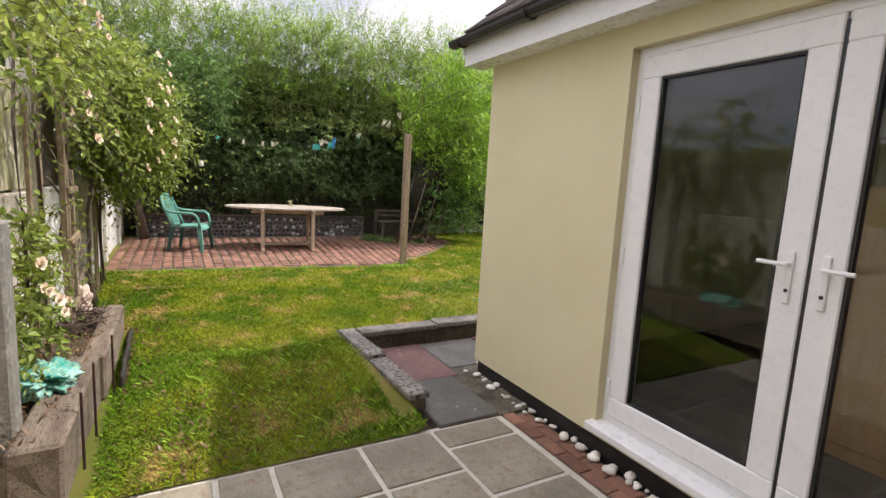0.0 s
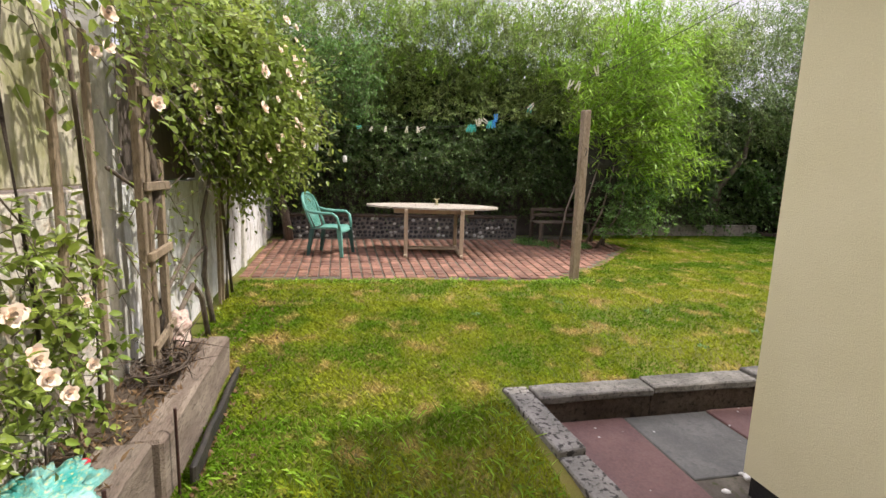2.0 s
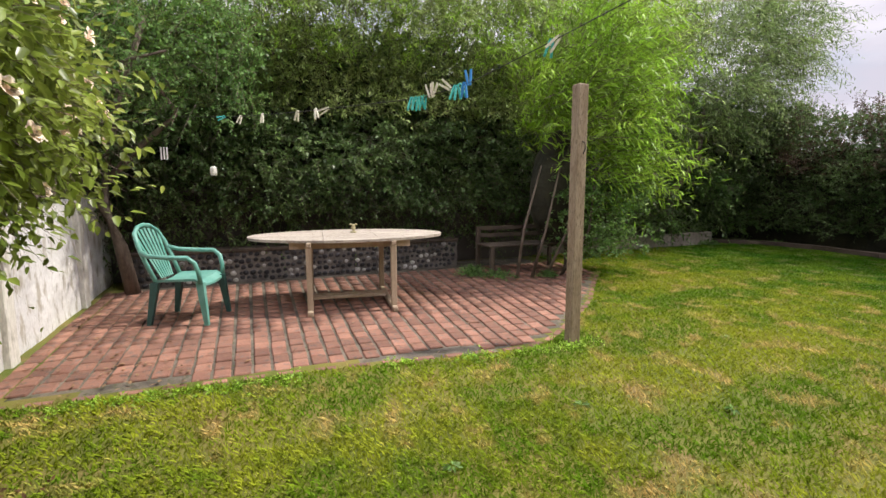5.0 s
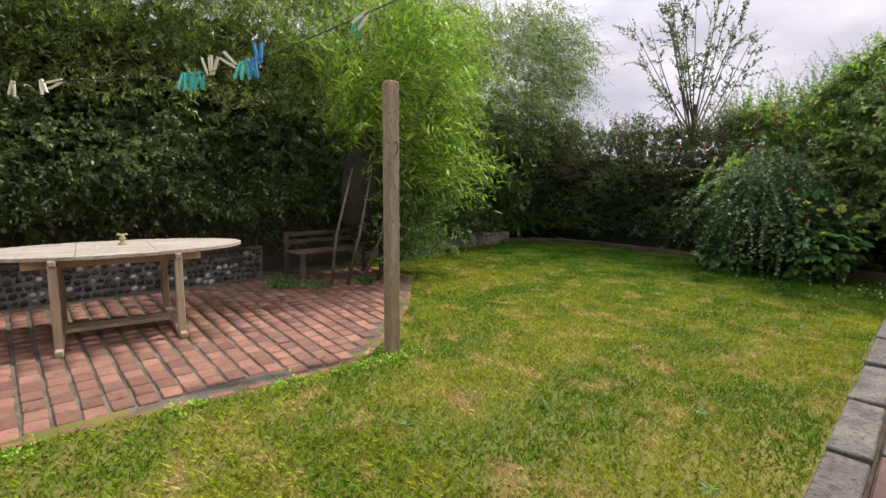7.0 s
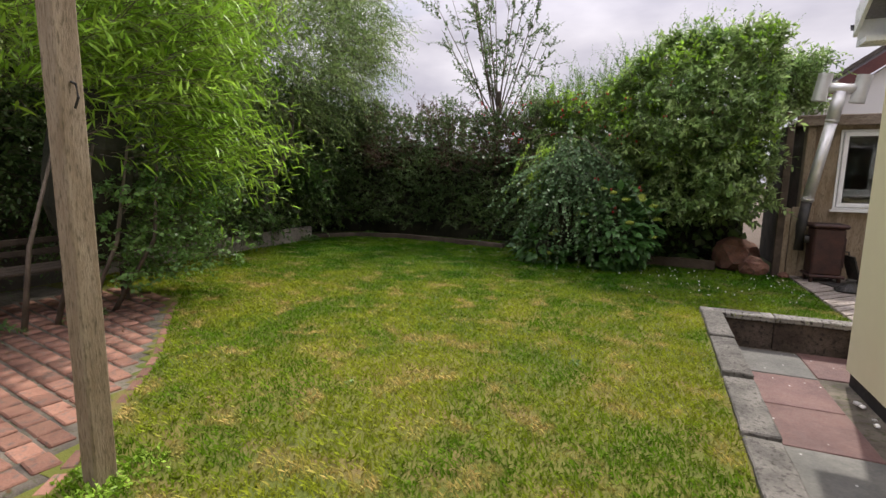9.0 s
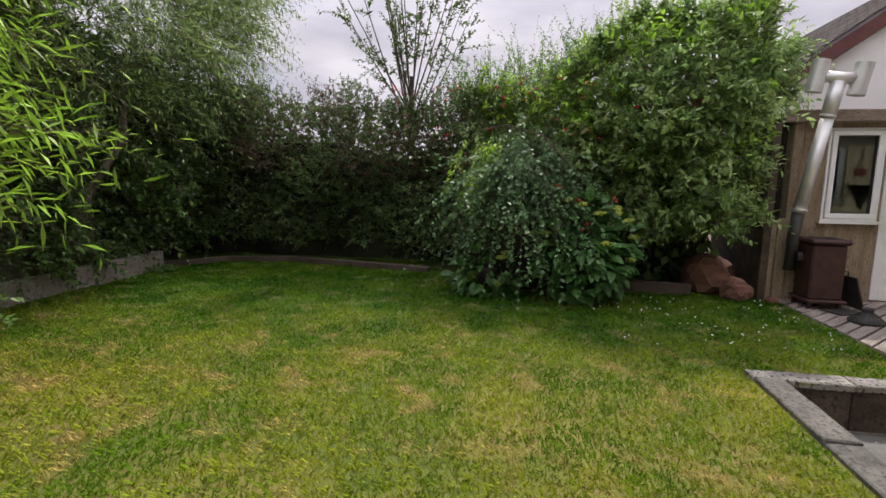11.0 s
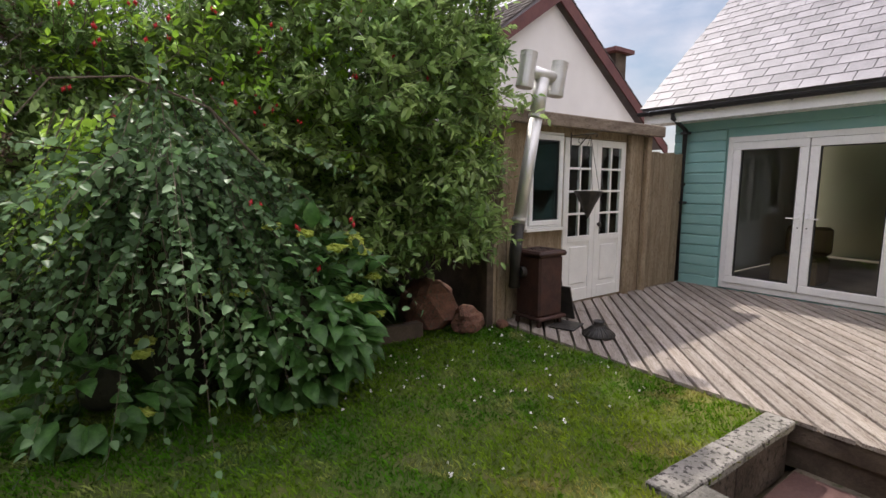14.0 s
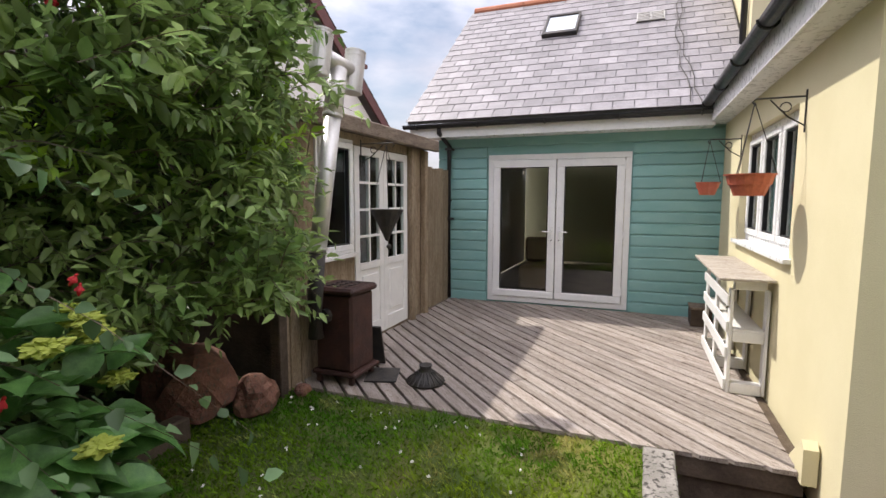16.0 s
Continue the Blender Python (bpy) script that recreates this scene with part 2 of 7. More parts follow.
M_TERRA = surface("terracotta_plastic", (0.42, 0.10, 0.06), (0.50, 0.14, 0.08), 5, 0.55, 0.1, 60)
# Near-black filler cores: the shade between leaves is put into this colour.
M_INNER = surface("hedge_core_shade", (0.018, 0.020, 0.012), (0.045, 0.042, 0.025), 3, 0.95, 0.8, 30)
M_ROCK = surface("sandstone", (0.12, 0.055, 0.04), (0.23, 0.11, 0.075), 5, 0.9, 0.9, 50, c3=(0.10, 0.08, 0.06))
M_GLASS = glazing("window_glass")
M_ROOM = surface("room_plaster", (0.30, 0.28, 0.25), (0.36, 0.34, 0.31), 2, 0.9, 0.1, 60)
M_ROOMFLOOR = surface("room_floor", (0.10, 0.07, 0.05), (0.16, 0.12, 0.09), 3, 0.6, 0.1, 60)
L_WILLOW = leafy("willow_leaf", (0.27, 0.37, 0.10), (0.46, 0.56, 0.20), t=0.4, spec=0.4, rough=0.38)
L_WILLOWGR = leafy("grey_willow_leaf", (0.15, 0.24, 0.07), (0.30, 0.40, 0.14), t=0.4, spec=0.4, rough=0.38)
L_WILLOWHI = leafy("bright_willow_leaf", (0.20, 0.38, 0.03), (0.36, 0.54, 0.07), t=0.42, spec=0.35)
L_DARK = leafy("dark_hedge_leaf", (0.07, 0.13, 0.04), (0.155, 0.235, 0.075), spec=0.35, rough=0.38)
L_MID = leafy("hedge_leaf", (0.10, 0.205, 0.05), (0.19, 0.32, 0.085), t=0.4, spec=0.35)
L_ROSE = leafy("rose_leaf", (0.16, 0.24, 0.035), (0.34, 0.40, 0.08), t=0.4, spec=0.45, rough=0.33)
L_HEDGE = leafy("big_hedge_leaf", (0.16, 0.27, 0.08), (0.34, 0.45, 0.16), t=0.5, scale=2.2, spec=0.4, rough=0.36)
L_WEEP = leafy("weeping_leaf", (0.08, 0.15, 0.06), (0.15, 0.24, 0.11))
L_HYD = surface("hydrangea_leaf", (0.04, 0.11, 0.022), (0.085, 0.19, 0.045), scale=5, rough=0.4, bump=0.2, fine=50, rand=0.3, through_light=0.25)
L_BRONZE = leafy("purple_leaf", (0.10, 0.06, 0.045), (0.15, 0.10, 0.06))
L_PETAL = leafy("rose_petal", (0.75, 0.55, 0.42), (0.85, 0.78, 0.66), t=0.2)
L_RED = leafy("red_flower", (0.45, 0.02, 0.03), (0.6, 0.05, 0.06))
L_LIME = leafy("lime_flower", (0.45, 0.55, 0.08), (0.60, 0.68, 0.15))


# ---- helpers for things ----
RNG = np.random.default_rng(7)


def thing(name, loc, label="", category="", group="", rz=0.0, kind=""):
    ob = new(name)
    ob.empty_display_size = 0.1
    ob.matrix_basis = pose(*loc, 0, 0, rz)
    return tagged(ob, label, category, group, kind)


def link_mesh(name, me, material, parent=None, label="", kind=""):
    if material and not me.materials:
        me.materials.append(material)
    ob = new(name, me)
    if parent:
        ob.parent = parent
    return tagged(ob, label, kind=kind)


def part(name, bm, material, parent=None, label="", kind="", world_space=False, smooth=False):
    """One mesh object out of a bmesh; world_space: the bmesh is in the world's axes and the parent is unturned."""
    if world_space and parent:
        off = parent.matrix_basis.translation.copy()
        p = parent.parent
        while p:
            off += p.matrix_basis.translation
            p = p.parent
        bmesh.ops.translate(bm, verts=bm.verts, vec=-off)
    me = bpy.data.meshes.new(name)
    bm.to_mesh(me)
    bm.free()
    if smooth:
        for p in me.polygons:
            p.use_smooth = True
    return link_mesh(name, me, material, parent, label, kind)


def box(bm, x0, x1, y0, y1, z0, z1, bevel=0.0, m=None):
    r = bmesh.ops.create_cube(bm, size=1.0, matrix=Matrix.Translation(((x0 + x1) / 2, (y0 + y1) / 2, (z0 + z1) / 2)) @ Matrix.Diagonal((x1 - x0, y1 - y0, z1 - z0, 1)))
    vs = r["verts"]
    if bevel:
        es = list({e for v in vs for e in v.link_edges})
        out = bmesh.ops.bevel(bm, geom=es, offset=bevel, segments=1, affect="EDGES")
        vs = list(set(out["verts"]) | {v for v in vs if v.is_valid})
    if m is not None:
        bmesh.ops.transform(bm, matrix=m, verts=vs)
    return vs


def boxbm(*a, **k):
    bm = bmesh.new()
    box(bm, *a, **k)
    return bm


def tube(bm, pts, r0, r1=None, sides=8):
    """A round bar through the points, tapering from r0 to r1."""
    pts = [Vector(p) for p in pts]
    r1 = r0 if r1 is None else r1
    rings = []
    for i, p in enumerate(pts):
        d = (pts[min(i + 1, len(pts) - 1)] - pts[max(i - 1, 0)]).normalized()
        q = d.to_track_quat("Z", "Y")
        r = r0 + (r1 - r0) * i / (len(pts) - 1)
        rings.append([bm.verts.new(p + q @ Vector((r * math.cos(a), r * math.sin(a), 0))) for a in (2 * math.pi * k / sides for k in range(sides))])
    for a, b in zip(rings, rings[1:]):
        for k in range(sides):
            bm.faces.new((a[k], a[(k + 1) % sides], b[(k + 1) % sides], b[k]))
    bm.faces.new(rings[0][::-1])
    bm.faces.new(rings[-1])


def lathe(bm, profile, sides=20, m=None):
    rings = []
    for r, z in profile:
        rings.append([bm.verts.new((r * math.cos(a), r * math.sin(a), z)) for a in (2 * math.pi * k / sides for k in range(sides))])
    for a, b in zip(rings, rings[1:]):
        for k in range(sides):
            bm.faces.new((a[k], a[(k + 1) % sides], b[(k + 1) % sides], b[k]))
    bm.faces.new(rings[0][::-1])
    bm.faces.new(rings[-1])
    if m is not None:
        bmesh.ops.transform(bm, matrix=m, verts=[v for r in rings for v in r])


def quads_mesh(name, verts, faces4):
    me = bpy.data.meshes.new(name)
    n, f = len(verts), len(faces4)
    me.vertices.add(n)
    me.vertices.foreach_set("co", np.ascontiguousarray(verts, dtype=np.float32).ravel())
    me.loops.add(f * 4)
    me.polygons.add(f)
    me.loops.foreach_set("vertex_index", np.ascontiguousarray(faces4, dtype=np.int32).ravel())
    me.polygons.foreach_set("loop_start", np.arange(0, f * 4, 4, dtype=np.int32))
    me.update(calc_edges=True)
    me.validate()
    return me


def leaves_mesh(name, centres, length, ratio=0.45, droop=0.3, jitter=0.35, along=None, upward=0.0):
    """Many small leaves, each a folded lozenge of four corners (joined in one mesh)."""
    n = len(centres)
    d = RNG.normal(size=(n, 3))
    if along is not None:
        d = d * 0.45 + along
    d[:, 2] += upward - droop
    d /= np.linalg.norm(d, axis=1)[:, None] + 1e-9
    up = RNG.normal(size=(n, 3)) * 0.6 + np.array([0, 0, 1.0])
    s = np.cross(d, up)
    s /= np.linalg.norm(s, axis=1)[:, None] + 1e-9
    nn = np.cross(s, d)
    L = (length * (1 + jitter * RNG.uniform(-1, 1, n)))[:, None]
    W = L * ratio * 0.5
    c = np.asarray(centres)
    base = c - d * L * 0.5
    tip = c + d * L * 0.5 - nn * L * 0.08
    a = c + s * W + nn * W * 0.25
    b = c - s * W + nn * W * 0.25
    v = np.stack([base, a, tip, b], 1).reshape(-1, 3)
    f = np.arange(n * 4).reshape(-1, 4)
    return quads_mesh(name, v, f)


def lumpy(bm_sub, centre, radii, rough=0.18, scale=1.0, seed=0.0, floor=None):
    """A rounded mass with an uneven skin; returns its bmesh."""
    bm = bmesh.new()
    bmesh.ops.create_icosphere(bm, subdivisions=bm_sub, radius=1.0)
    for v in bm.verts:
        p = Vector((v.co.x * radii[0], v.co.y * radii[1], v.co.z * radii[2]))
        k = 1 + rough * noise.noise(p * scale + Vector((seed, seed * 2, 0)))
        k += rough * 0.5 * noise.noise(p * scale * 3 + Vector((0, seed, 5)))
        v.co = p * k + Vector(centre)
        if floor is not None:
            v.co.z = max(v.co.z, floor)
    return bm


def clump_points(n, clumps, clump_r, inner=0.35):
    """Points scattered round clump centres, thicker towards each clump's skin."""
    clumps = np.asarray(clumps)
    k = RNG.integers(0, len(clumps), n)
    d = RNG.normal(size=(n, 3))
    d /= np.linalg.norm(d, axis=1)[:, None]
    r = clump_r * (inner + (1 - inner) * RNG.uniform(0, 1, n) ** 0.6)
    return clumps[k] + d * r[:, None]


def slab_clumps(n, x, y, z):
    return np.stack([RNG.uniform(*x, n), RNG.uniform(*y, n), RNG.uniform(*z, n)], 1)


# ---- ground ----
def ground_z(x, y):
    s = min(max((x + 7.0) / 3.2, 0), 1)
    s = s * s * (3 - 2 * s)
    f = min(max((7.0 - y) / 4.5, 0), 1)
    e = min(max((x + 3.9) / 1.1, 0), 1) * min(max((1.7 - y) / 0.3, 0), 1)
    return -0.15 * s * f - 0.14 * e * e * (3 - 2 * e)


def patio_edge(y):
    """How far the bricks reach towards the lawn at y."""
    if y < -0.9:
        return -7.55
    if y < 2.95:
        return float(np.interp(y, [-0.9, 1.2, 2.95], [-7.56, -7.46, -7.28]))
    if y < 5.7:
        return float(np.interp(y, [2.95, 3.3, 3.8, 4.4, 5.2, 5.7], [-7.28, -7.5, -7.9, -8.4, -9.3, -9.8]))
    return -11.8


def in_path(x, y):
    return (-4.42 < x < -3.2 and 1.5 < y < 7.56) or (x > -3.3 and 1.5 < y < 2.6) or (x > -2.78 and y < 2.6)


def sheet(name, material, x, y, step, skip, dz=0.0):
    bm = bmesh.new()
    nx, ny = int(round((x[1] - x[0]) / step)), int(round((y[1] - y[0]) / step))
    g = {}
    for i in range(nx + 1):
        for j in range(ny + 1):
            px, py = x[0] + i * step, y[0] + j * step
            g[i, j] = bm.verts.new((px, py, ground_z(px, py) + dz + 0.012 * noise.noise(Vector((px, py, 0)) * 1.5)))
    for i in range(nx):
        for j in range(ny):
            if not skip(x[0] + (i + 0.5) * step, y[0] + (j + 0.5) * step):
                bm.faces.new((g[i, j], g[i + 1, j], g[i + 1, j + 1], g[i, j + 1]))
    for v in [v for v in bm.verts if not v.link_faces]:
        bm.verts.remove(v)
    return part(name, bm, material, kind="structure")


ground_bm = bmesh.new()
gv = [ground_bm.verts.new(p) for p in ((-900, -900, -0.36), (900, -900, -0.36), (900, 900, -0.36), (-900, 900, -0.36))]
ground_bm.faces.new(gv)
tagged(part("ground", ground_bm, M_SOIL, kind="structure"), "bare brown soil under and beyond the garden")
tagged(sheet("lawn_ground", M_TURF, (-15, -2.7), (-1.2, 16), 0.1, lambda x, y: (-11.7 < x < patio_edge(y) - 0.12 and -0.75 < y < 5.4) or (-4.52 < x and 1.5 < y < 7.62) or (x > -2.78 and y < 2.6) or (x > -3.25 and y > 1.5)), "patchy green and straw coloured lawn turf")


# ---- walls and buildings ----
def structure(name, bm, material, label=""):
    return part(name, bm, material, label=label, kind="structure")


HX, HY0, HY1, HZ = -3.6, 2.38, 6.85, 2.42      # the near corner, front and back of the cream wing, its eaves


def wall_with_holes(axis, at, thick, a0, a1, z0, z1, holes):
    """A wall along x (axis 0) or y (axis 1) whose outer face lies at `at` and inner face at at+thick; holes: (a0, a1, z0, z1)."""
    bm = bmesh.new()
    cuts_a = sorted({a0, a1, *[h[0] for h in holes], *[h[1] for h in holes]})
    cuts_z = sorted({z0, z1, *[h[2] for h in holes], *[h[3] for h in holes]})
    lo, hi = min(at, at + thick), max(at, at + thick)
    for p, q in zip(cuts_a, cuts_a[1:]):
        for r, s in zip(cuts_z, cuts_z[1:]):
            m1, m2 = (p + q) / 2, (r + s) / 2
            if any(h[0] < m1 < h[1] and h[2] < m2 < h[3] for h in holes):
                continue
            if axis == 0:
                box(bm, p, q, lo, hi, r, s)
            else:
                box(bm, lo, hi, p, q, r, s)
    bmesh.ops.remove_doubles(bm, verts=bm.verts, dist=1e-4)
    seen = {}
    for f in bm.faces:
        c = f.calc_center_median()
        seen.setdefault((round(c.x, 3), round(c.y, 3), round(c.z, 3)), []).append(f)
    dead = [f for fs in seen.values() if len(fs) > 1 for f in fs]
    bmesh.ops.delete(bm, geom=dead, context="FACES")
    return bm


DOOR = (-2.13, -0.03, -0.10, 2.26)
KWIN = (-2.48, -0.68, 1.09, 2.13)
structure("wall_south", wall_with_holes(0, HY0, 0.28, HX, 6.0, -0.17, 2.6, [DOOR]), M_RENDER, "smooth cream painted rendered wall")
structure("wall_west", boxbm(HX, HX + 0.28, HY0 + 0.28, HY1 - 0.28, -0.17, 2.6), M_RENDER, "smooth cream painted rendered wall")
structure("wall_north", wall_with_holes(0, HY1, -0.28, HX, 0.55, -0.17, 2.6, [KWIN]), M_RENDER, "smooth cream painted rendered wall")
structure("plinth", boxbm(HX + 0.025, 5.9, HY0 + 0.025, HY1 - 0.025, -0.36, -0.17), M_PLINTH, "black painted plinth under the render")

# the blue timber wing
BD = (7.88, 9.79, 0.04, 2.12)
BX = 0.47      # the outer face of the teal wall
structure("wall_east", wall_with_holes(1, BX, 0.3, 6.6, 10.55, 0.0, 2.6, [BD]), M_TEAL, "teal painted timber wall")


def solid(bm, pts, depth):
    """A flat polygon thickened along depth."""
    a = [bm.verts.new(p) for p in pts]
    b = [bm.verts.new(Vector(p) + Vector(depth)) for p in pts]
    n = len(a)
    fs = [bm.faces.new(a), bm.faces.new(b[::-1])]
    for k in range(n):
        fs.append(bm.faces.new((a[k], b[k], b[(k + 1) % n], a[(k + 1) % n])))
    bmesh.ops.recalc_face_normals(bm, faces=fs)


# the cream wing's roof: ridge along x
RY, RZ = (HY0 + HY1) / 2, 4.62
bm = bmesh.new()
solid(bm, [(HX, HY0, 2.6), (HX, HY1, 2.6), (HX, RY, RZ - 0.12)], (0.28, 0, 0))
structure("gable_wall", bm, M_RENDER, "cream rendered gable under the verge")
EY0, EY1, VX, EZ = HY0 - 0.2, HY1 + 0.2, HX - 0.16, 2.58
bm = bmesh.new()
solid(bm, [(VX, EY0, EZ), (VX, RY, RZ), (VX, RY, RZ + 0.1), (VX, EY0, EZ + 0.1)], (10, 0, 0))
solid(bm, [(VX, EY1, EZ), (VX, EY1, EZ + 0.1), (VX, RY, RZ + 0.1), (VX, RY, RZ)], (4.4, 0, 0))
structure("roof_wing", bm, M_SLATES, "dark slate pitched roof")
bm = bmesh.new()
box(bm, VX, 6.0, HY0 - 0.17, HY0, 2.40, 2.44)
box(bm, VX, 6.0, HY0 - 0.19, HY0 - 0.165, 2.40, 2.60)
structure("fascia_south", bm, M_UPVC, "white fascia and soffit board")
bm = bmesh.new()
box(bm, VX, 0.40, HY1, HY1 + 0.17, 2.40, 2.44)
box(bm, VX, 0.42, HY1 + 0.165, HY1 + 0.19, 2.40, 2.60)
structure("fascia_north", bm, M_UPVC, "white fascia and soffit board")


def gutter(name, p0, p1, out, r=0.055, brackets=0.9):
    """A half-round gutter from p0 to p1; out: the way it faces."""
    g = thing(name, p0, "black half-round plastic gutter along the eaves", "gutter")
    p0, p1 = Vector(p0), Vector(p1)
    run, up = (p1 - p0), Vector((0, 0, 1))
    o = Vector(out)
    bm = bmesh.new()
    prof = [(math.cos(a) * r, math.sin(a) * r) for a in (math.pi + math.pi * k / 8 for k in range(9))]
    prof += [(x * 0.88, z * 0.88) for x, z in reversed(prof)]
    rows = [[bm.verts.new(q + o * x + up * z) for x, z in prof] for q in (Vector((0, 0, 0)), run)]
    n = len(prof)
    for k in range(n):
        bm.faces.new((rows[0][k], rows[0][(k + 1) % n], rows[1][(k + 1) % n], rows[1][k]))
    bm.faces.new(rows[0]), bm.faces.new(rows[1][::-1])
    part("trough", bm, M_BLACKPL, g)
    d = run.normalized()
    for k in range(int(run.length / brackets) + 1):
        c = d * (0.15 + k * brackets)
        bm = bmesh.new()
        pts = [c + o * (math.cos(a) * r * 1.12) + up * (math.sin(a) * r * 1.12) for a in (math.pi + math.pi * j / 6 for j in range(7))]
        for j in range(6):
            a0, a1 = pts[j], pts[j + 1]
            tube(bm, [a0, a1], 0.009, sides=5)
        part("bracket", bm, M_BLACKPL, g)
    return g


gutter("gutter", (VX - 0.1, HY0 - 0.255, 2.60), (6.0, HY0 - 0.255, 2.60), (0, -1, 0))
gutter("gutter", (VX - 0.02, HY1 + 0.255, 2.60), (0.33, HY1 + 0.255, 2.60), (0, 1, 0))

# the blue wing: slate roof over the east wall
TX0, TZ0, TX1, TZ1 = 0.10, 2.55, 3.1, 5.05
bm = bmesh.new()
solid(bm, [(TX0, 6.60, TZ0), (TX1, 6.60, TZ1), (TX1, 6.60, TZ1 + 0.05), (TX0, 6.60, TZ0 + 0.05)], (0, 4.30, 0))
solid(bm, [(TX1, 5.0, TZ1), (TX1, 5.0, TZ1 + 0.05), (5.9, 5.0, 2.6), (5.9, 5.0, 2.55)], (0, 5.90, 0))
solid(bm, [(0.55, 5.0, 2.62), (TX1, 5.0, TZ1), (TX1, 5.0, TZ1 + 0.05), (0.55, 5.0, 2.67)], (0, 1.60, 0))
structure("roof_east", bm, M_SLATES, "grey slate pitched roof")
bm = bmesh.new()
solid(bm, [(BX, 10.55, 0), (BX, 10.55, 2.55), (TX1, 10.55, TZ1 - 0.1), (5.6, 10.55, 2.6), (5.6, 10.55, 0)], (0, -0.2, 0))
structure("wall_gable_east", bm, M_WALLW, "pale gable end wall")
# taller part of the house
bm = bmesh.new()
box(bm, 0.95, 9.0, -2.5, 6.57, 2.62, 7.2)
structure("wall_main", bm, M_RENDER, "tall cream rendered wall of the main house")
structure("wall_back", boxbm(6.0, 6.3, -2.5, 10.6, -0.36, 2.6), M_RENDER)
structure("room_floor", boxbm(HX + 0.3, 6.0, HY0 + 0.3, 6.5, -0.2, -0.12), M_ROOMFLOOR)
structure("room_floor_east", boxbm(0.85, 5.9, 6.9, 10.3, -0.1, 0.0), M_ROOMFLOOR)


def casement(name, loc, rz, width, height, lights, frame_w=0.06, depth=0.07, handles=True, sill=True, label="", category="window", kind=""):
    """A glazed frame standing on its base line: local x across, y inwards, z up. lights: list of (x0, x1, is a sash)."""
    t = thing(name, loc, label, category, rz=rz, kind=kind)
    bm = bmesh.new()
    f = frame_w
    box(bm, 0, width, 0, depth, height - f, height, 0.004)
    box(bm, 0, width, 0, depth, 0, f, 0.004)
    box(bm, 0, f, 0, depth, f, height - f, 0.004)
    box(bm, width - f, width, 0, depth, f, height - f, 0.004)
    for a, b in zip(lights, lights[1:]):
        if b[0] - a[1] > 0.01:
            box(bm, a[1], b[0], 0, depth, f, height - f, 0.004)
    part("window_frame", bm, M_UPVC, t)
    for x0, x1, w in lights:
        bm = bmesh.new()
        z0, z1 = f + 0.004, height - f - 0.004
        x0, x1 = x0 + 0.003, x1 - 0.003
        y0, y1 = -0.022, depth - 0.012
        box(bm, x0, x1, y0, y1, z1 - w, z1, 0.006)
        box(bm, x0, x1, y0, y1, z0, z0 + w, 0.006)
        box(bm, x0, x0 + w, y0, y1, z0 + w, z1 - w, 0.006)
        box(bm, x1 - w, x1, y0, y1, z0 + w, z1 - w, 0.006)
        s = part("sash", bm, M_UPVC, t)
        bm = bmesh.new()
        g = 0.012
        for q in ((x0 + w, x1 - w, z0 + w, z0 + w + g), (x0 + w, x1 - w, z1 - w - g, z1 - w), (x0 + w, x0 + w + g, z0 + w, z1 - w), (x1 - w - g, x1 - w, z0 + w, z1 - w)):
            box(bm, q[0], q[1], -0.006, 0.03, q[2], q[3])
        part("gasket", bm, M_BLACKPL, s)
        part("pane", boxbm(x0 + w, x1 - w, 0.012, 0.026, z0 + w, z1 - w), M_GLASS, s)
    return t


def lever(parent, x, z, way, y=-0.022):
    """A lever handle with its keyhole plate, on a door leaf."""
    bm = bmesh.new()
    box(bm, x - 0.016, x + 0.016, y - 0.012, y, z - 0.16, z + 0.08, 0.005)
    tube(bm, [(x, y, z + 0.02), (x, y - 0.05, z + 0.02), (x + way * 0.03, y - 0.055, z + 0.02), (x + way * 0.12, y - 0.05, z + 0.02)], 0.010, sides=8)
    h = part("door_handle", bm, M_UPVC, parent, "white lever handle", smooth=False)
    bm = bmesh.new()
    tube(bm, [(x, y - 0.0115, z - 0.10), (x, y - 0.0155, z - 0.10)], 0.009, sides=10)
    part("keyhole", bm, M_IRON, h, "dark keyhole")


def hinge(parent, x, z, y=-0.022):
    part("hinge", boxbm(x - 0.014, x + 0.014, y - 0.012, y, z - 0.05, z + 0.05, 0.004), M_UPVC, parent, "white hinge")


# door of the cream wing
w = DOOR[1] - DOOR[0]
d1 = casement("french_door", (DOOR[0], HY0 + 0.06, DOOR[2] + 0.03), 0, w, DOOR[3] - DOOR[2] - 0.03, [(0.055, w / 2, 0.125), (w / 2 + 0.012, w - 0.055, 0.125)], 0.055,
              label="closed white plastic double glazed patio doors in the cream wall", category="door")
lever(d1, w / 2 - 0.065, 1.19, -1)
lever(d1, w / 2 + 0.075, 1.19, 1)
for hz in (0.25, 1.1, 2.0):
    hinge(d1, 0.05, hz)
part("seal", boxbm(w / 2 - 0.002, w / 2 + 0.014, -0.012, 0.03, 0.06, 2.24), M_BLACKPL, d1, "black rubber seal between the leaves")
structure("door_sill", boxbm(DOOR[0] - 0.03, DOOR[1] + 0.03, HY0 - 0.07, HY0 + 0.14, DOOR[2] - 0.02, DOOR[2] + 0.03, 0.006), M_UPVC, "white plastic door sill")

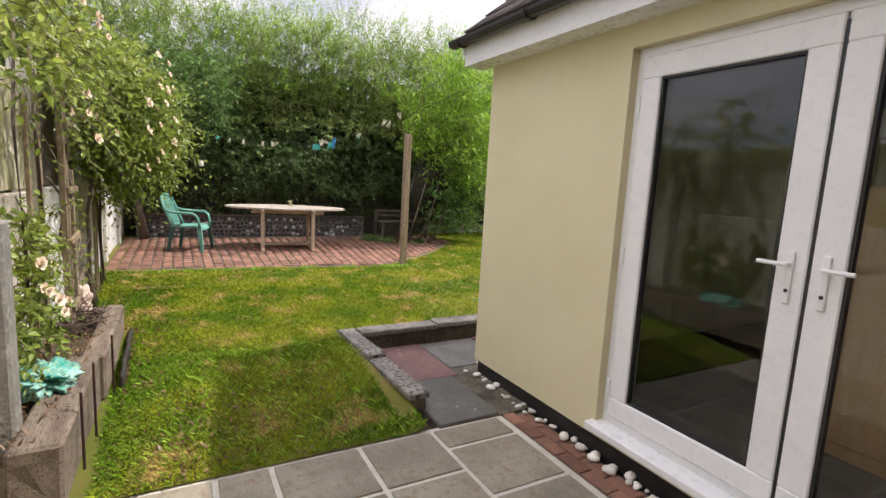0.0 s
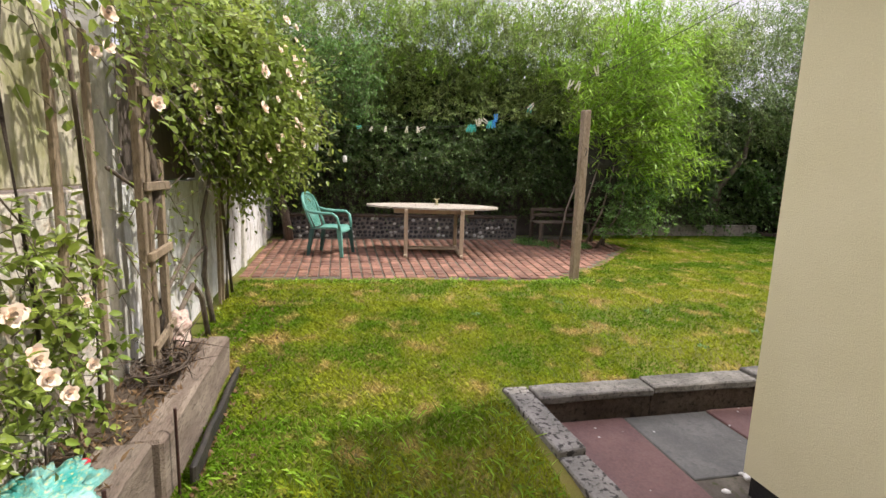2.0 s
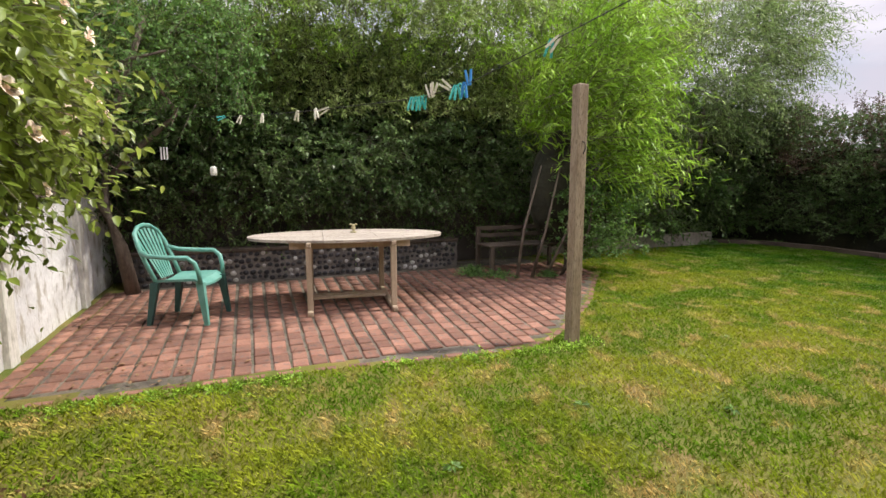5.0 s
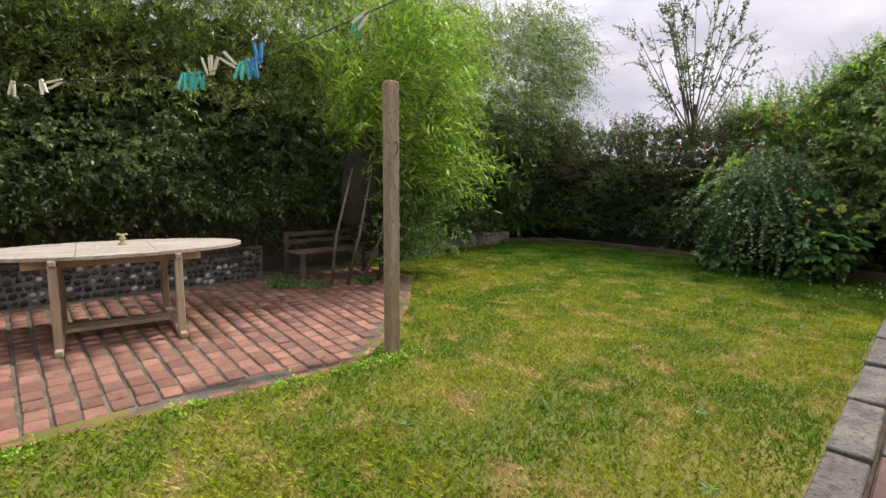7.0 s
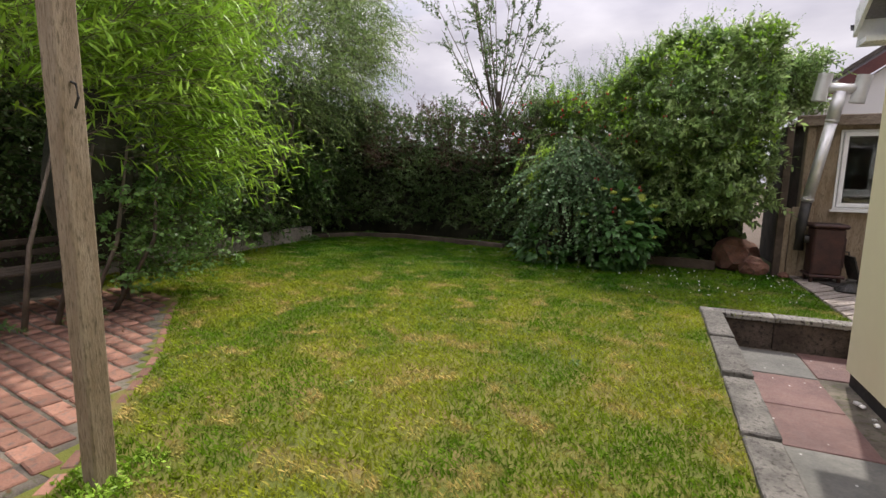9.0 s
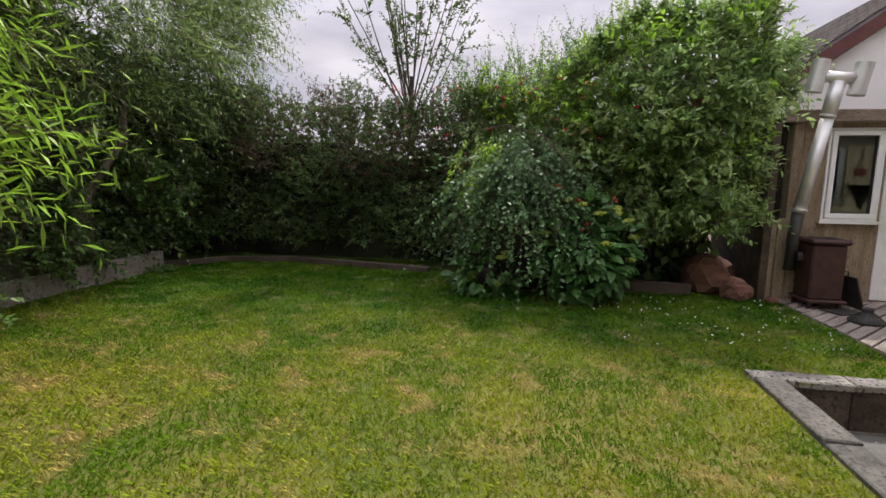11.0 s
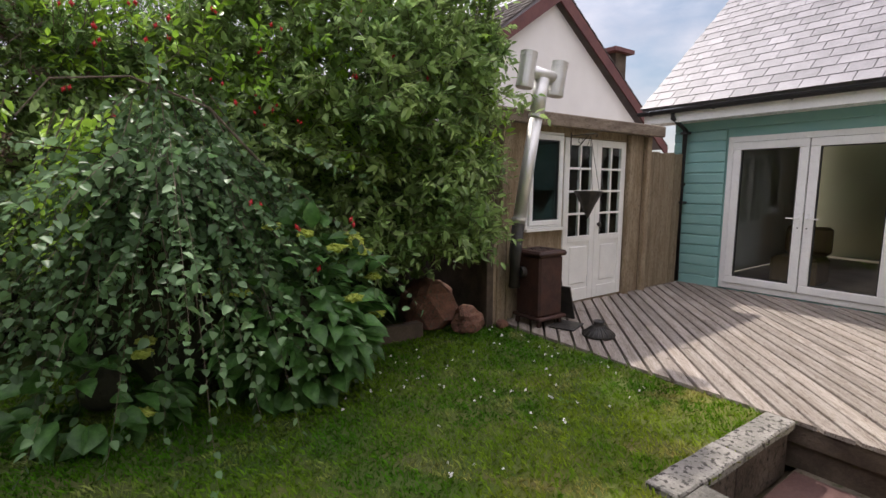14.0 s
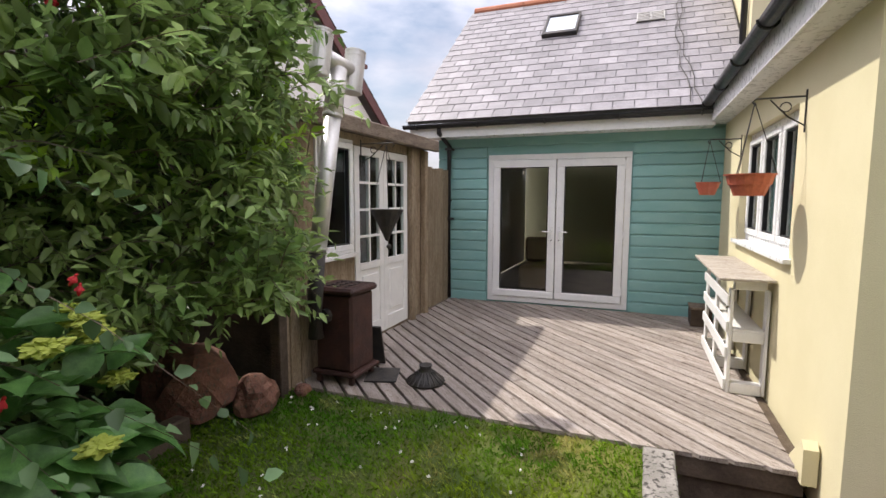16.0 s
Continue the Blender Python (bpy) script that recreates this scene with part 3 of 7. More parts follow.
# door of the blue wing (faces -x): local x runs along -y
w2 = BD[1] - BD[0]
d2 = casement("french_door", (BX - 0.02, BD[1], BD[2]), -90, w2, BD[3] - BD[2], [(0.075, w2 / 2, 0.10), (w2 / 2 + 0.008, w2 - 0.075, 0.10)], 0.075, 0.08,
              label="closed white plastic double glazed patio doors in the teal timber wall", category="door")
lever(d2, w2 / 2 - 0.045, 1.0, -1)
lever(d2, w2 / 2 + 0.053, 1.0, 1)
for hz in (0.25, 1.0, 1.9):
    hinge(d2, 0.07, hz)
    hinge(d2, w2 - 0.07, hz)

# kitchen window (faces +y): local x runs along -x
kw = KWIN[1] - KWIN[0]
k1 = casement("kitchen_window", (KWIN[1], HY1 - 0.07, KWIN[2] + 0.02), 180, kw, KWIN[3] - KWIN[2] - 0.02, [(0.05, 0.58, 0.05), (0.63, 1.17, 0.05), (1.22, kw - 0.05, 0.05)],
              label="closed white plastic three-light casement window with dark curtains inside")
part("window_sill", boxbm(-0.06, kw + 0.06, -0.12, 0.02, -0.035, 0.0, 0.005), M_UPVC, k1)

# ---- shiplap boards of the blue wall ----
PITCH = 0.148


def boards():
    made = {}
    z = 0.02
    wall = scene.objects["wall_east"]
    while z < 2.5:
        top = min(z + PITCH, 2.55)
        spans = [(6.85, 10.55)] if top > BD[3] + 0.13 else [(6.85, BD[0] - 0.02), (BD[1] + 0.02, 10.55)]
        for a, b in spans:
            k = (round(b - a, 3), round(top - z, 3))
            if k not in made:
                bm = bmesh.new()
                h = top - z
                prof = [(0, 0), (-0.034, 0.0), (-0.038, 0.010), (-0.036, h - 0.028), (-0.020, h - 0.004), (0, h - 0.004)]
                solid(bm, [(x, 0, zz) for x, zz in prof], (0, b - a, 0))
                me = bpy.data.meshes.new("board")
                bm.to_mesh(me)
                bm.free()
                made[k] = me
            ob = link_mesh("board", made[k], M_TEAL, wall)
            ob.location = (BX - 0.005, a, z)
        z += PITCH


# ---- shed beside the deck, and the neighbour's gable ----
SY = 10.36
shed = thing("summer_house", (-3.2, SY, 0.0), "timber garden room with white glazed doors and flat roof", "shed")
bm = wall_with_holes(0, SY, 0.08, -3.25, -0.55, 0.0, 2.12, [(-2.86, -2.27, 0.98, 2.05), (-2.24, -1.06, 0.04, 2.02)])
part("front_wall", bm, M_WOOD, shed, "weathered timber front", world_space=True)
part("side_wall", boxbm(-3.25, -3.17, SY + 0.08, 12.6, 0, 2.12), M_DARKWOOD, shed, "dark timber side", world_space=True)
part("side_wall", boxbm(-0.63, -0.55, SY + 0.08, 12.6, 0, 2.12), M_DARKWOOD, shed, "dark timber side", world_space=True)
part("back_wall", boxbm(-3.17, -0.63, 12.5, 12.58, 0, 2.12), M_DARKWOOD, shed, world_space=True)
part("roof", boxbm(-3.35, -0.48, SY - 0.10, 12.7, 2.12, 2.17), M_DARKWOOD, shed, "dark felted flat roof", world_space=True)
part("roof_beam", boxbm(-3.4, -0.42, SY - 0.16, SY - 0.10, 2.10, 2.24, 0.01), M_SLEEPER, shed, "weathered timber fascia beam", world_space=True)
for px in (-3.2, -1.0, -0.62):
    part("post", boxbm(px - 0.05, px + 0.05, SY - 0.07, SY - 0.005, 0.0, 2.1, 0.008), M_WOOD, shed, "squared timber post", world_space=True)
sw = casement("window", (-2.86 + 3.2, -0.02, 0.98), 0, 0.59, 1.07, [(0.03, 0.56, 0.055)], 0.03, 0.06, label="")
sw.parent = shed
for key in ("label", "category"):
    if key in sw:
        del sw[key]
part("window_sill", boxbm(-0.03, 0.62, -0.05, 0.01, -0.03, 0.0), M_WHITE, sw)


def shed_leaf(x0, x1):
    """A white door leaf: eight small panes over a raised panel."""
    z0, z1 = 0.05, 2.01
    s, pz0, pz1 = 0.09, 0.85, 1.93
    bm = bmesh.new()
    y0, y1 = SY - 0.01, SY + 0.035
    box(bm, x0, x0 + s, y0, y1, z0, z1, 0.003)
    box(bm, x1 - s, x1, y0, y1, z0, z1, 0.003)
    for a, b in ((z0, 0.20), (0.78, pz0), (pz1, z1)):
        box(bm, x0 + s, x1 - s, y0, y1, a, b, 0.003)
    box(bm, x0 + s, x1 - s, y0 + 0.014, y1 - 0.005, 0.20, 0.78)
    box(bm, x0 + s + 0.05, x1 - s - 0.05, y0 + 0.004, y1 - 0.006, 0.26, 0.72, 0.008)
    gx0, gx1 = x0 + s, x1 - s
    mid = (gx0 + gx1) / 2
    box(bm, mid - 0.012, mid + 0.012, y0 + 0.004, y1 - 0.004, pz0, pz1)
    for k in (1, 2, 3):
        z = pz0 + (pz1 - pz0) * k / 4
        box(bm, gx0, gx1, y0 + 0.003, y1 - 0.003, z - 0.012, z + 0.012)
    d = part("door", bm, M_WHITE, shed, "white painted part-glazed door leaf", world_space=True)
    for k in range(4):
        for a, b in ((gx0, mid - 0.012), (mid + 0.012, gx1)):
            za, zb = pz0 + (pz1 - pz0) * k / 4 + 0.012, pz0 + (pz1 - pz0) * (k + 1) / 4 - 0.012
            pane = boxbm(a + 3.2, b + 3.2, y0 + 0.016 - SY, y0 + 0.022 - SY, za, zb)
            part("pane", pane, M_GLASS, d)
    return d


shed_leaf(-2.235, -1.652)
dl = shed_leaf(-1.648, -1.065)
bm = bmesh.new()
bmesh.ops.create_uvsphere(bm, u_segments=12, v_segments=8, radius=0.028, matrix=Matrix.Translation((-1.605 + 3.2, -0.045, 0.98)))
part("door_knob", bm, M_IRON, dl, "dark round door knob", smooth=True)

# neighbour's white gable
GY = 12.9
nb = thing("neighbour_house", (0.3, GY, 0), "white rendered gable house with dark red bargeboards beyond the fence", "house")
bm = bmesh.new()
solid(bm, [(-2.9, GY, -0.3), (-2.9, GY, 2.4), (0.3, GY, 4.72), (3.5, GY, 2.4), (3.5, GY, -0.3)], (0, 0.3, 0))
part("wall", bm, M_WALLW, nb, "white rendered gable wall", world_space=True)
bm = bmesh.new()
for sx in (-1, 1):
    a, b = Vector((0.3, GY - 0.12, 4.96)), Vector((0.3 + sx * 3.75, GY - 0.12, 2.28))
    solid(bm, [a, b, b + Vector((0, 0, 0.06)), a + Vector((0, 0, 0.06))], (0, 5.2, 0))
part("roof", bm, M_SLATES, nb, "dark tiled roof", world_space=True)
for sx in (-1, 1):
    bm = bmesh.new()
    a, b = Vector((0.3, GY - 0.16, 4.97)), Vector((0.3 + sx * 3.72, GY - 0.16, 2.32))
    solid(bm, [a, b, b - Vector((0, 0, 0.20)), a - Vector((0, 0, 0.26))], (0, 0.035, 0))
    part("bargeboard", bm, M_MAROON, nb, "dark red bargeboard", world_space=True)
cm = thing("dormer_tower", (4.75, 14.9, 0), "dark flat-topped dormer of a house beyond the gable", "house")
part("wall", boxbm(-0.22, 0.22, -0.3, 0.3, -0.3, 4.86), M_DARKWOOD, cm)
part("roof", boxbm(-0.45, 0.36, -0.45, 0.45, 4.86, 4.96), M_MAROON, cm)

# ---- boundary wall of concrete panels along the south-west ----
FY = -0.92


M_LICHENWALL = surface("lichen_stained_panel", (0.47, 0.42, 0.30), (0.60, 0.55, 0.42), 1.8, 0.9, 0.5, 60, c3=(0.30, 0.29, 0.13), c3_scale=2.2, c3_at=(0.46, 0.60), rand=0.08, stretch=(1, 1, 0.4))
M_DASH = surface("pebbledash", (0.55, 0.50, 0.42), (0.66, 0.62, 0.54), 2.4, 0.95, 1.0, 45, c3=(0.50, 0.38, 0.28), rand=0.06, spots=((0.26, 0.22, 0.18), 24.0, 0.16), grain=0.4)
M_WASH = surface("worn_whitewash", (0.60, 0.59, 0.58), (0.74, 0.73, 0.71), 1.4, 0.9, 0.7, 50, c3=(0.42, 0.39, 0.33), c3_at=(0.52, 0.62), rand=0.05, stretch=(1, 1, 0.45))
M_DARKINFILL = surface("dark_infill", (0.07, 0.055, 0.045), (0.14, 0.11, 0.09), 3, 0.9, 0.6, 40, stretch=(1, 1, 0.3))


def rough_slab(x0, x1, y0, y1, z0, z1, seed, amp=0.012):
    """A cast slab with an uneven face and chipped edges."""
    bm = boxbm(x0, x1, y0, y1, z0, z1, 0.008)
    bmesh.ops.subdivide_edges(bm, edges=[e for e in bm.edges if e.calc_length() > 0.3], cuts=14, use_grid_fill=True)
    for v in bm.verts:
        k = noise.noise_vector(v.co * 3.0 + Vector((seed, 0, 0))) * amp + noise.noise_vector(v.co * 11.0 + Vector((seed, 3, 0))) * amp * 0.4
        v.co += Vector((k.x * 0.4, k.y, k.z * 0.4))
    return bm


def concrete_fence():
    f = thing("boundary_wall", (-7, FY - 0.05, -0.3), "old boundary wall of rough pale concrete posts and panels", "fence")
    x = -0.86
    k = 0
    while x > -12.2:
        part("post", rough_slab(x + 7 - 0.075, x + 7 + 0.075, -0.06, 0.085, 0, 2.42 if x > -6.6 else 1.45, k * 5.0), M_CONC, f, "weathered grey concrete post")
        low, low_label = (M_DASH, "buff pebbledashed concrete panel") if x > -4.6 else (M_WASH, "worn whitewashed concrete panel")
        part("panel", rough_slab(x + 7 - 1.82, x + 7 - 0.08, -0.03, 0.035, 0, 1.49, k * 7.0, 0.016), low, f, low_label)
        # Far upper panels are added; their colour stands for the dark behind the rose.
        up, up_label = (M_LICHENWALL, "panel stained green and yellow by lichen") if x > -4.6 else (M_DARKINFILL, "added dark infill panel behind the rose")
        part("panel", rough_slab(x + 7 - 1.82, x + 7 - 0.08, -0.05, 0.012, 1.505, 2.3, k * 9.0, 0.010), up, f, up_label)
        x -= 1.9
        k += 1


concrete_fence()

# ---- planting ----
def unit(v):
    return v / (np.linalg.norm(v, axis=-1, keepdims=True) + 1e-9)


def sprays(bases, dirs, lengths, per, leaf, ratio=0.4, droop=0.25, spread=0.9, wiggle=0.12, twig=0.0035, size_to=0.6, oval=False):
    """Leaves set along many bending shoots. Returns the corners of the leaves and of the twigs, four to a piece."""
    bases, dirs, lengths = np.asarray(bases, float), unit(np.asarray(dirs, float)), np.asarray(lengths, float)
    n = len(bases)
    s = (np.arange(per) + 0.5) / per
    S = s[None, :, None]
    L = lengths[:, None, None]
    side = RNG.normal(size=(n, 1, 3)) * wiggle
    pos = bases[:, None] + dirs[:, None] * L * S + side * L * S ** 2
    pos[..., 2] -= (droop * L * S ** 2)[..., 0]
    tan = dirs[:, None] + 2 * side * S
    tan = np.broadcast_to(tan, (n, per, 3)).copy()
    tan[..., 2] -= 2 * droop * s[None]
    tan = unit(tan)
    out = unit(np.cross(tan, RNG.normal(size=(n, per, 3))))
    d = unit(tan * 0.7 + out * spread + np.array([0, 0, -0.12]))
    up = RNG.normal(size=(n, per, 3)) * 0.45 + np.array([0, 0, 1.0])
    sd = unit(np.cross(d, up))
    nn = np.cross(sd, d)
    ll = (leaf * RNG.uniform(0.65, 1.25, (n, per)) * (1 - (1 - size_to) * s[None] ** 2))[..., None]
    w = ll * ratio * 0.5
    base = pos
    v = np.stack([base, base + d * ll * 0.45 + sd * w + nn * w * 0.3, base + d * ll - nn * ll * 0.10, base + d * ll * 0.45 - sd * w + nn * w * 0.3], 2).reshape(-1, 3)
    if oval:
        lf = lambda a, q: base + d * ll * a + sd * w * q + nn * (w * abs(q) * 0.35 - ll * 0.12 * a * a)
        v = np.stack([base, lf(0.28, 0.95), lf(0.68, 0.72), lf(1.0, 0.0), lf(0.68, -0.72), lf(0.28, -0.95)], 2).reshape(-1, 6, 3)
    tw = None
    if twig:
        k = 4
        q = np.linspace(0, 1, k)[None, :, None]
        p = bases[:, None] + dirs[:, None] * L * q + side * L * q ** 2
        p[..., 2] -= (droop * L * q ** 2)[..., 0]
        wd = unit(np.cross(dirs[:, None], RNG.normal(size=(n, 1, 3)))) * twig * (1.15 - q)
        a, b = p - wd, p + wd
        tw = np.stack([a[:, :-1], b[:, :-1], b[:, 1:], a[:, 1:]], 2).reshape(-1, 3)
    return v, tw


def quad_soup(name, v, material, parent, label=""):
    off = np.array(parent.matrix_basis.translation) if parent else 0
    if v.ndim == 3:
        k = np.arange(len(v))[:, None] * 6
        me = quads_mesh(name, v.reshape(-1, 3) - off, np.concatenate([k + [[0, 1, 2, 3]], k + [[0, 3, 4, 5]]]))
    else:
        me = quads_mesh(name, v - off, np.arange(len(v)).reshape(-1, 4))
    ob = link_mesh(name, me, material, parent, label)
    if parent:
        ob["kind"] = "stuff"
    return ob


def plant(name, loc, label, category, sets, twig_mat=None, core=None, group=""):
    """sets: (leaf material, corners, twigs, label) ..."""
    h = thing(name, loc, label, category, group)
    tw = []
    for mat_, v, t, lab in sets:
        quad_soup("foliage", v, mat_, h, lab)
        if t is not None:
            tw.append(t)
    if tw:
        quad_soup("twig_work", np.concatenate(tw), twig_mat or M_BARK, h, "thin brown twigs")
    if core:
        part("inside", core, M_INNER, h, "solid filler core, inner shade put in its dark colour", world_space=True)
    return h


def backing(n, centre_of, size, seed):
    """Large loose filler leaves deep in a hedge, which close it off with a ragged edge."""
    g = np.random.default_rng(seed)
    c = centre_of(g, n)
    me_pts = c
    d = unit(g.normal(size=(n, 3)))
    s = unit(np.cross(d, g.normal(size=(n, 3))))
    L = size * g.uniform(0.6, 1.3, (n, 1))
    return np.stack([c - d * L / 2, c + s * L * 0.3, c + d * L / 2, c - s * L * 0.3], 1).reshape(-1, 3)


def rnd(n, *ranges):
    return np.stack([RNG.uniform(a, b, n) for a, b in ranges], 1)


def wob(p, scale, seed):
    return np.array([noise.noise(Vector((float(a) * scale, float(b) * scale, float(c) * scale + seed))) for a, b, c in p])


def wall_core(x0, x1, y0, y1, z0, top, axis, amp=0.25, step=0.3):
    """An uneven dark mass whose height follows top(s) and whose front is on the axis's lower or upper side."""
    bm = bmesh.new()
    box(bm, x0, x1, y0, y1, z0, z0 + 1)
    bmesh.ops.subdivide_edges(bm, edges=bm.edges[:], cuts=22, use_grid_fill=True)
    for v in bm.verts:
        s = v.co.y if axis == 1 else v.co.x
        v.co.z = z0 + (v.co.z - z0) * (top(s) - z0)
        k = noise.noise_vector(v.co * 0.9) * amp
        v.co += Vector((k.x, k.y, k.z if v.co.z > z0 + 0.05 else 0))
    return bm


# tall hedge of willow and privet behind the patio
n = 7600
p = rnd(n, (0, 1), (-3.2, 8.8), (0, 1))
z = 0.95 + 3.6 * p[:, 2] ** 1.2
bul = 0.75 * wob(np.stack([p[:, 1] * 0 + 1, p[:, 1], z], 1), 0.9, 3.0) + 0.25 * np.sin(z * 1.1)
x = -11.45 + bul - 0.9 * p[:, 0] ** 1.5 + 0.12 * np.clip(z - 2, 0, 2)
b = np.stack([x, p[:, 1], z], 1)
d = np.stack([RNG.uniform(0.2, 1.0, n), RNG.normal(0, 0.45, n), RNG.uniform(0.2, 1.1, n)], 1)
lowm = z < 2.3
A = sprays(b[~lowm], d[~lowm], RNG.uniform(0.35, 0.85, (~lowm).sum()), 17, 0.115, 0.22, 0.45)
dl = d[lowm] * np.array([1, 1, 0.5])
B_ = sprays(b[lowm], dl, RNG.uniform(0.3, 0.65, lowm.sum()), 13, 0.085, 0.42, 0.6)
# Filler leaves in the dark leaf colour give the hedge its shaded depth.
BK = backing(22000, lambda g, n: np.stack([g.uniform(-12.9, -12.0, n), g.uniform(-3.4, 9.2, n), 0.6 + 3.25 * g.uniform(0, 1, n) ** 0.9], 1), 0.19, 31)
m = 1250
bt = np.stack([RNG.uniform(-12.9, -11.1, m), RNG.uniform(-3.2, 9.6, m), RNG.uniform(3.3, 4.6, m)], 1)
dt = np.stack([RNG.normal(0.1, 0.22, m), RNG.normal(0, 0.22, m), np.ones(m)], 1)
C = sprays(bt, dt, RNG.uniform(0.7, 1.7, m), 20, 0.12, 0.2, 0.12, spread=0.7)
nn_ = 800
bs = np.stack([RNG.uniform(-11.6, -10.9, nn_), RNG.uniform(-2.8, 8.4, nn_), RNG.uniform(2.9, 4.9, nn_)], 1)
ds = np.stack([RNG.uniform(0.3, 0.8, nn_), RNG.normal(0, 0.4, nn_), RNG.uniform(0.5, 1.2, nn_)], 1)
D = sprays(bs, ds, RNG.uniform(0.5, 1.0, nn_), 18, 0.12, 0.17, 0.3)
tall = plant("hedge", (-12, 3, 0), "tall dense willow and privet hedge behind the brick patio", "hedge",
             [(L_DARK, BK, None, "oversized filler leaves, dark to stand for inner shade"), (L_WILLOW, A[0], A[1], "narrow green willow leaves"), (L_DARK, B_[0], B_[1], "small dark privet leaves"), (L_WILLOW, C[0], C[1], "upright willow shoots"),
              (L_WILLOWHI, D[0], D[1], "bright young willow leaves")],
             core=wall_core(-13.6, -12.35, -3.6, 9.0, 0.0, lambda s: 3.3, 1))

n = 1100
b = np.stack([RNG.uniform(-11.7, -11.35, n), RNG.uniform(-1.0, 8.8, n), RNG.uniform(0.45, 1.6, n)], 1)
LW = sprays(b, np.stack([RNG.uniform(0, 0.8, n), RNG.normal(0, 0.6, n), RNG.normal(-0.1, 0.5, n)], 1), RNG.uniform(0.25, 0.5, n), 16, 0.07, 0.45, 0.5)
quad_soup("foliage", LW[0], L_DARK, tall, "low dark shoots before the wall")
quad_soup("brushwood", LW[1], M_BARK, tall, "bare thin stems")

# tree stems behind the patio and beside the bench
def stems(name, loc, label, lines, parent=None):
    t = parent or thing(name, loc, label, "tree")
    for pts, r0, r1 in lines:
        bm = bmesh.new()
        tube(bm, pts, r0, r1, sides=9)
        part("trunk", bm, M_BARK, t, "grey-brown bare stem", world_space=True, smooth=True)
    return t


n = 900
b = rnd(n, (-11.6, -9.9), (-1.6, 1.0), (2.1, 3.6))
d = np.stack([RNG.uniform(0.1, 1, n), RNG.normal(0, 0.6, n), RNG.normal(0.2, 0.5, n)], 1)
E_ = sprays(b, d, RNG.uniform(0.3, 0.6, n), 14, 0.07, 0.5, 0.4)
t1 = plant("tree", (-10.9, -0.55, 0), "small broadleaf tree leaning over the patio corner", "tree", [(L_MID, E_[0], E_[1], "mid green leaves")])
stems("", None, "", [([(-10.9, -0.55, -0.02), (-10.8, -0.62, 0.6), (-10.75, -0.75, 1.1), (-10.95, -0.7, 1.7), (-10.8, -0.5, 2.4), (-10.9, -0.2, 3.3)], 0.085, 0.03),
                      ([(-10.85, -0.7, 1.4), (-10.7, -0.3, 1.8), (-10.5, 0.1, 2.15), (-10.3, -0.1, 2.5)], 0.045, 0.015),
                      ([(-10.8, -0.5, 2.4), (-10.2, -0.35, 2.62), (-9.9, 0.1, 2.7)], 0.03, 0.012)], t1)
t2 = stems("tree", (-11.95, 9.15, 0), "many-stemmed small tree behind the timber kerb",
           [([(-11.95, 9.1, 0), (-11.9, 9.15, 0.6), (-11.8, 9.3, 1.2), (-11.6, 9.7, 1.9), (-11.7, 9.9, 3.0)], 0.10, 0.04),
            ([(-11.97, 8.95, 0), (-12.0, 8.75, 0.7), (-12.0, 8.6, 1.5), (-12.0, 8.3, 2.6)], 0.07, 0.03),
            ([(-11.9, 9.3, 0), (-11.95, 9.45, 0.8), (-12.1, 9.6, 1.6)], 0.05, 0.03)])
n = 2300
c = unit(RNG.normal(size=(n, 3))) * RNG.uniform(0.15, 1, (n, 1)) ** 0.5
b = np.array([-11.9, 10.4, 3.9]) + c * np.array([1.1, 2.5, 1.9])
b[:, 1] += 0.75 * (b[:, 2] - 3.9)
b[:, 0] += 0.5 * wob(b, 1.3, 5.0)
d = c * np.array([1.0, 1.0, 0.5]) + np.stack([RNG.normal(0.25, 0.35, n), RNG.normal(0.25, 0.35, n), RNG.normal(0.25, 0.4, n)], 1)
F = sprays(b, d, RNG.uniform(0.5, 1.15, n), 15, 0.14, 0.19, 0.55)
quad_soup("foliage", F[0], L_WILLOWGR, t2, "narrow grey-green willow leaves")
quad_soup("twig_work", F[1], M_BARK, t2, "thin twigs")

# bright willow by the patio's end
n = 820
c = unit(RNG.normal(size=(n, 3))) * (RNG.uniform(0, 1, (n, 1)) ** 0.5)
b = np.array([-9.95, 5.35, 2.65]) + c * np.array([0.8, 0.95, 1.5])
b += 0.45 * np.stack([wob(b, 1.1, 2.0), wob(b, 1.1, 12.0), wob(b, 1.1, 22.0)], 1)
d = c * np.array([1, 1, 0.4]) + np.array([0.35, 0.75, 0.5]) + RNG.normal(size=(n, 3)) * 0.25
G = sprays(b, d, RNG.uniform(0.5, 1.35, n), 13, 0.19, 0.15, 0.3)
m = 420
b = rnd(m, (-10.5, -9.4), (4.9, 6.3), (0.25, 1.3))
G2 = sprays(b, np.stack([RNG.uniform(0, 1, m), RNG.normal(0, 0.5, m), RNG.uniform(0, 1, m)], 1), RNG.uniform(0.2, 0.4, m), 12, 0.065, 0.65, 0.4)
wl_ = plant("willow_bush", (-9.85, 5.15, 0), "bright green upright willow bush beside the line post", "bush",
            [(L_WILLOWHI, G[0], G[1], "long narrow bright green leaves"), (L_MID, G2[0], G2[1], "small round leaves low down")],
            core=lumpy(3, (-10.3, 5.2, 1.3), (0.3, 0.4, 0.9), 0.25, 1.5, 4.0, 0.15))
stems("", None, "", [([(-9.9, 4.3 + 0.25 * k, 0.0), (-9.9 + 0.1 * k, 4.4 + 0.3 * k, 0.7), (-9.95, 4.7 + 0.32 * k, 1.6)], 0.025, 0.012) for k in range(4)], wl_)

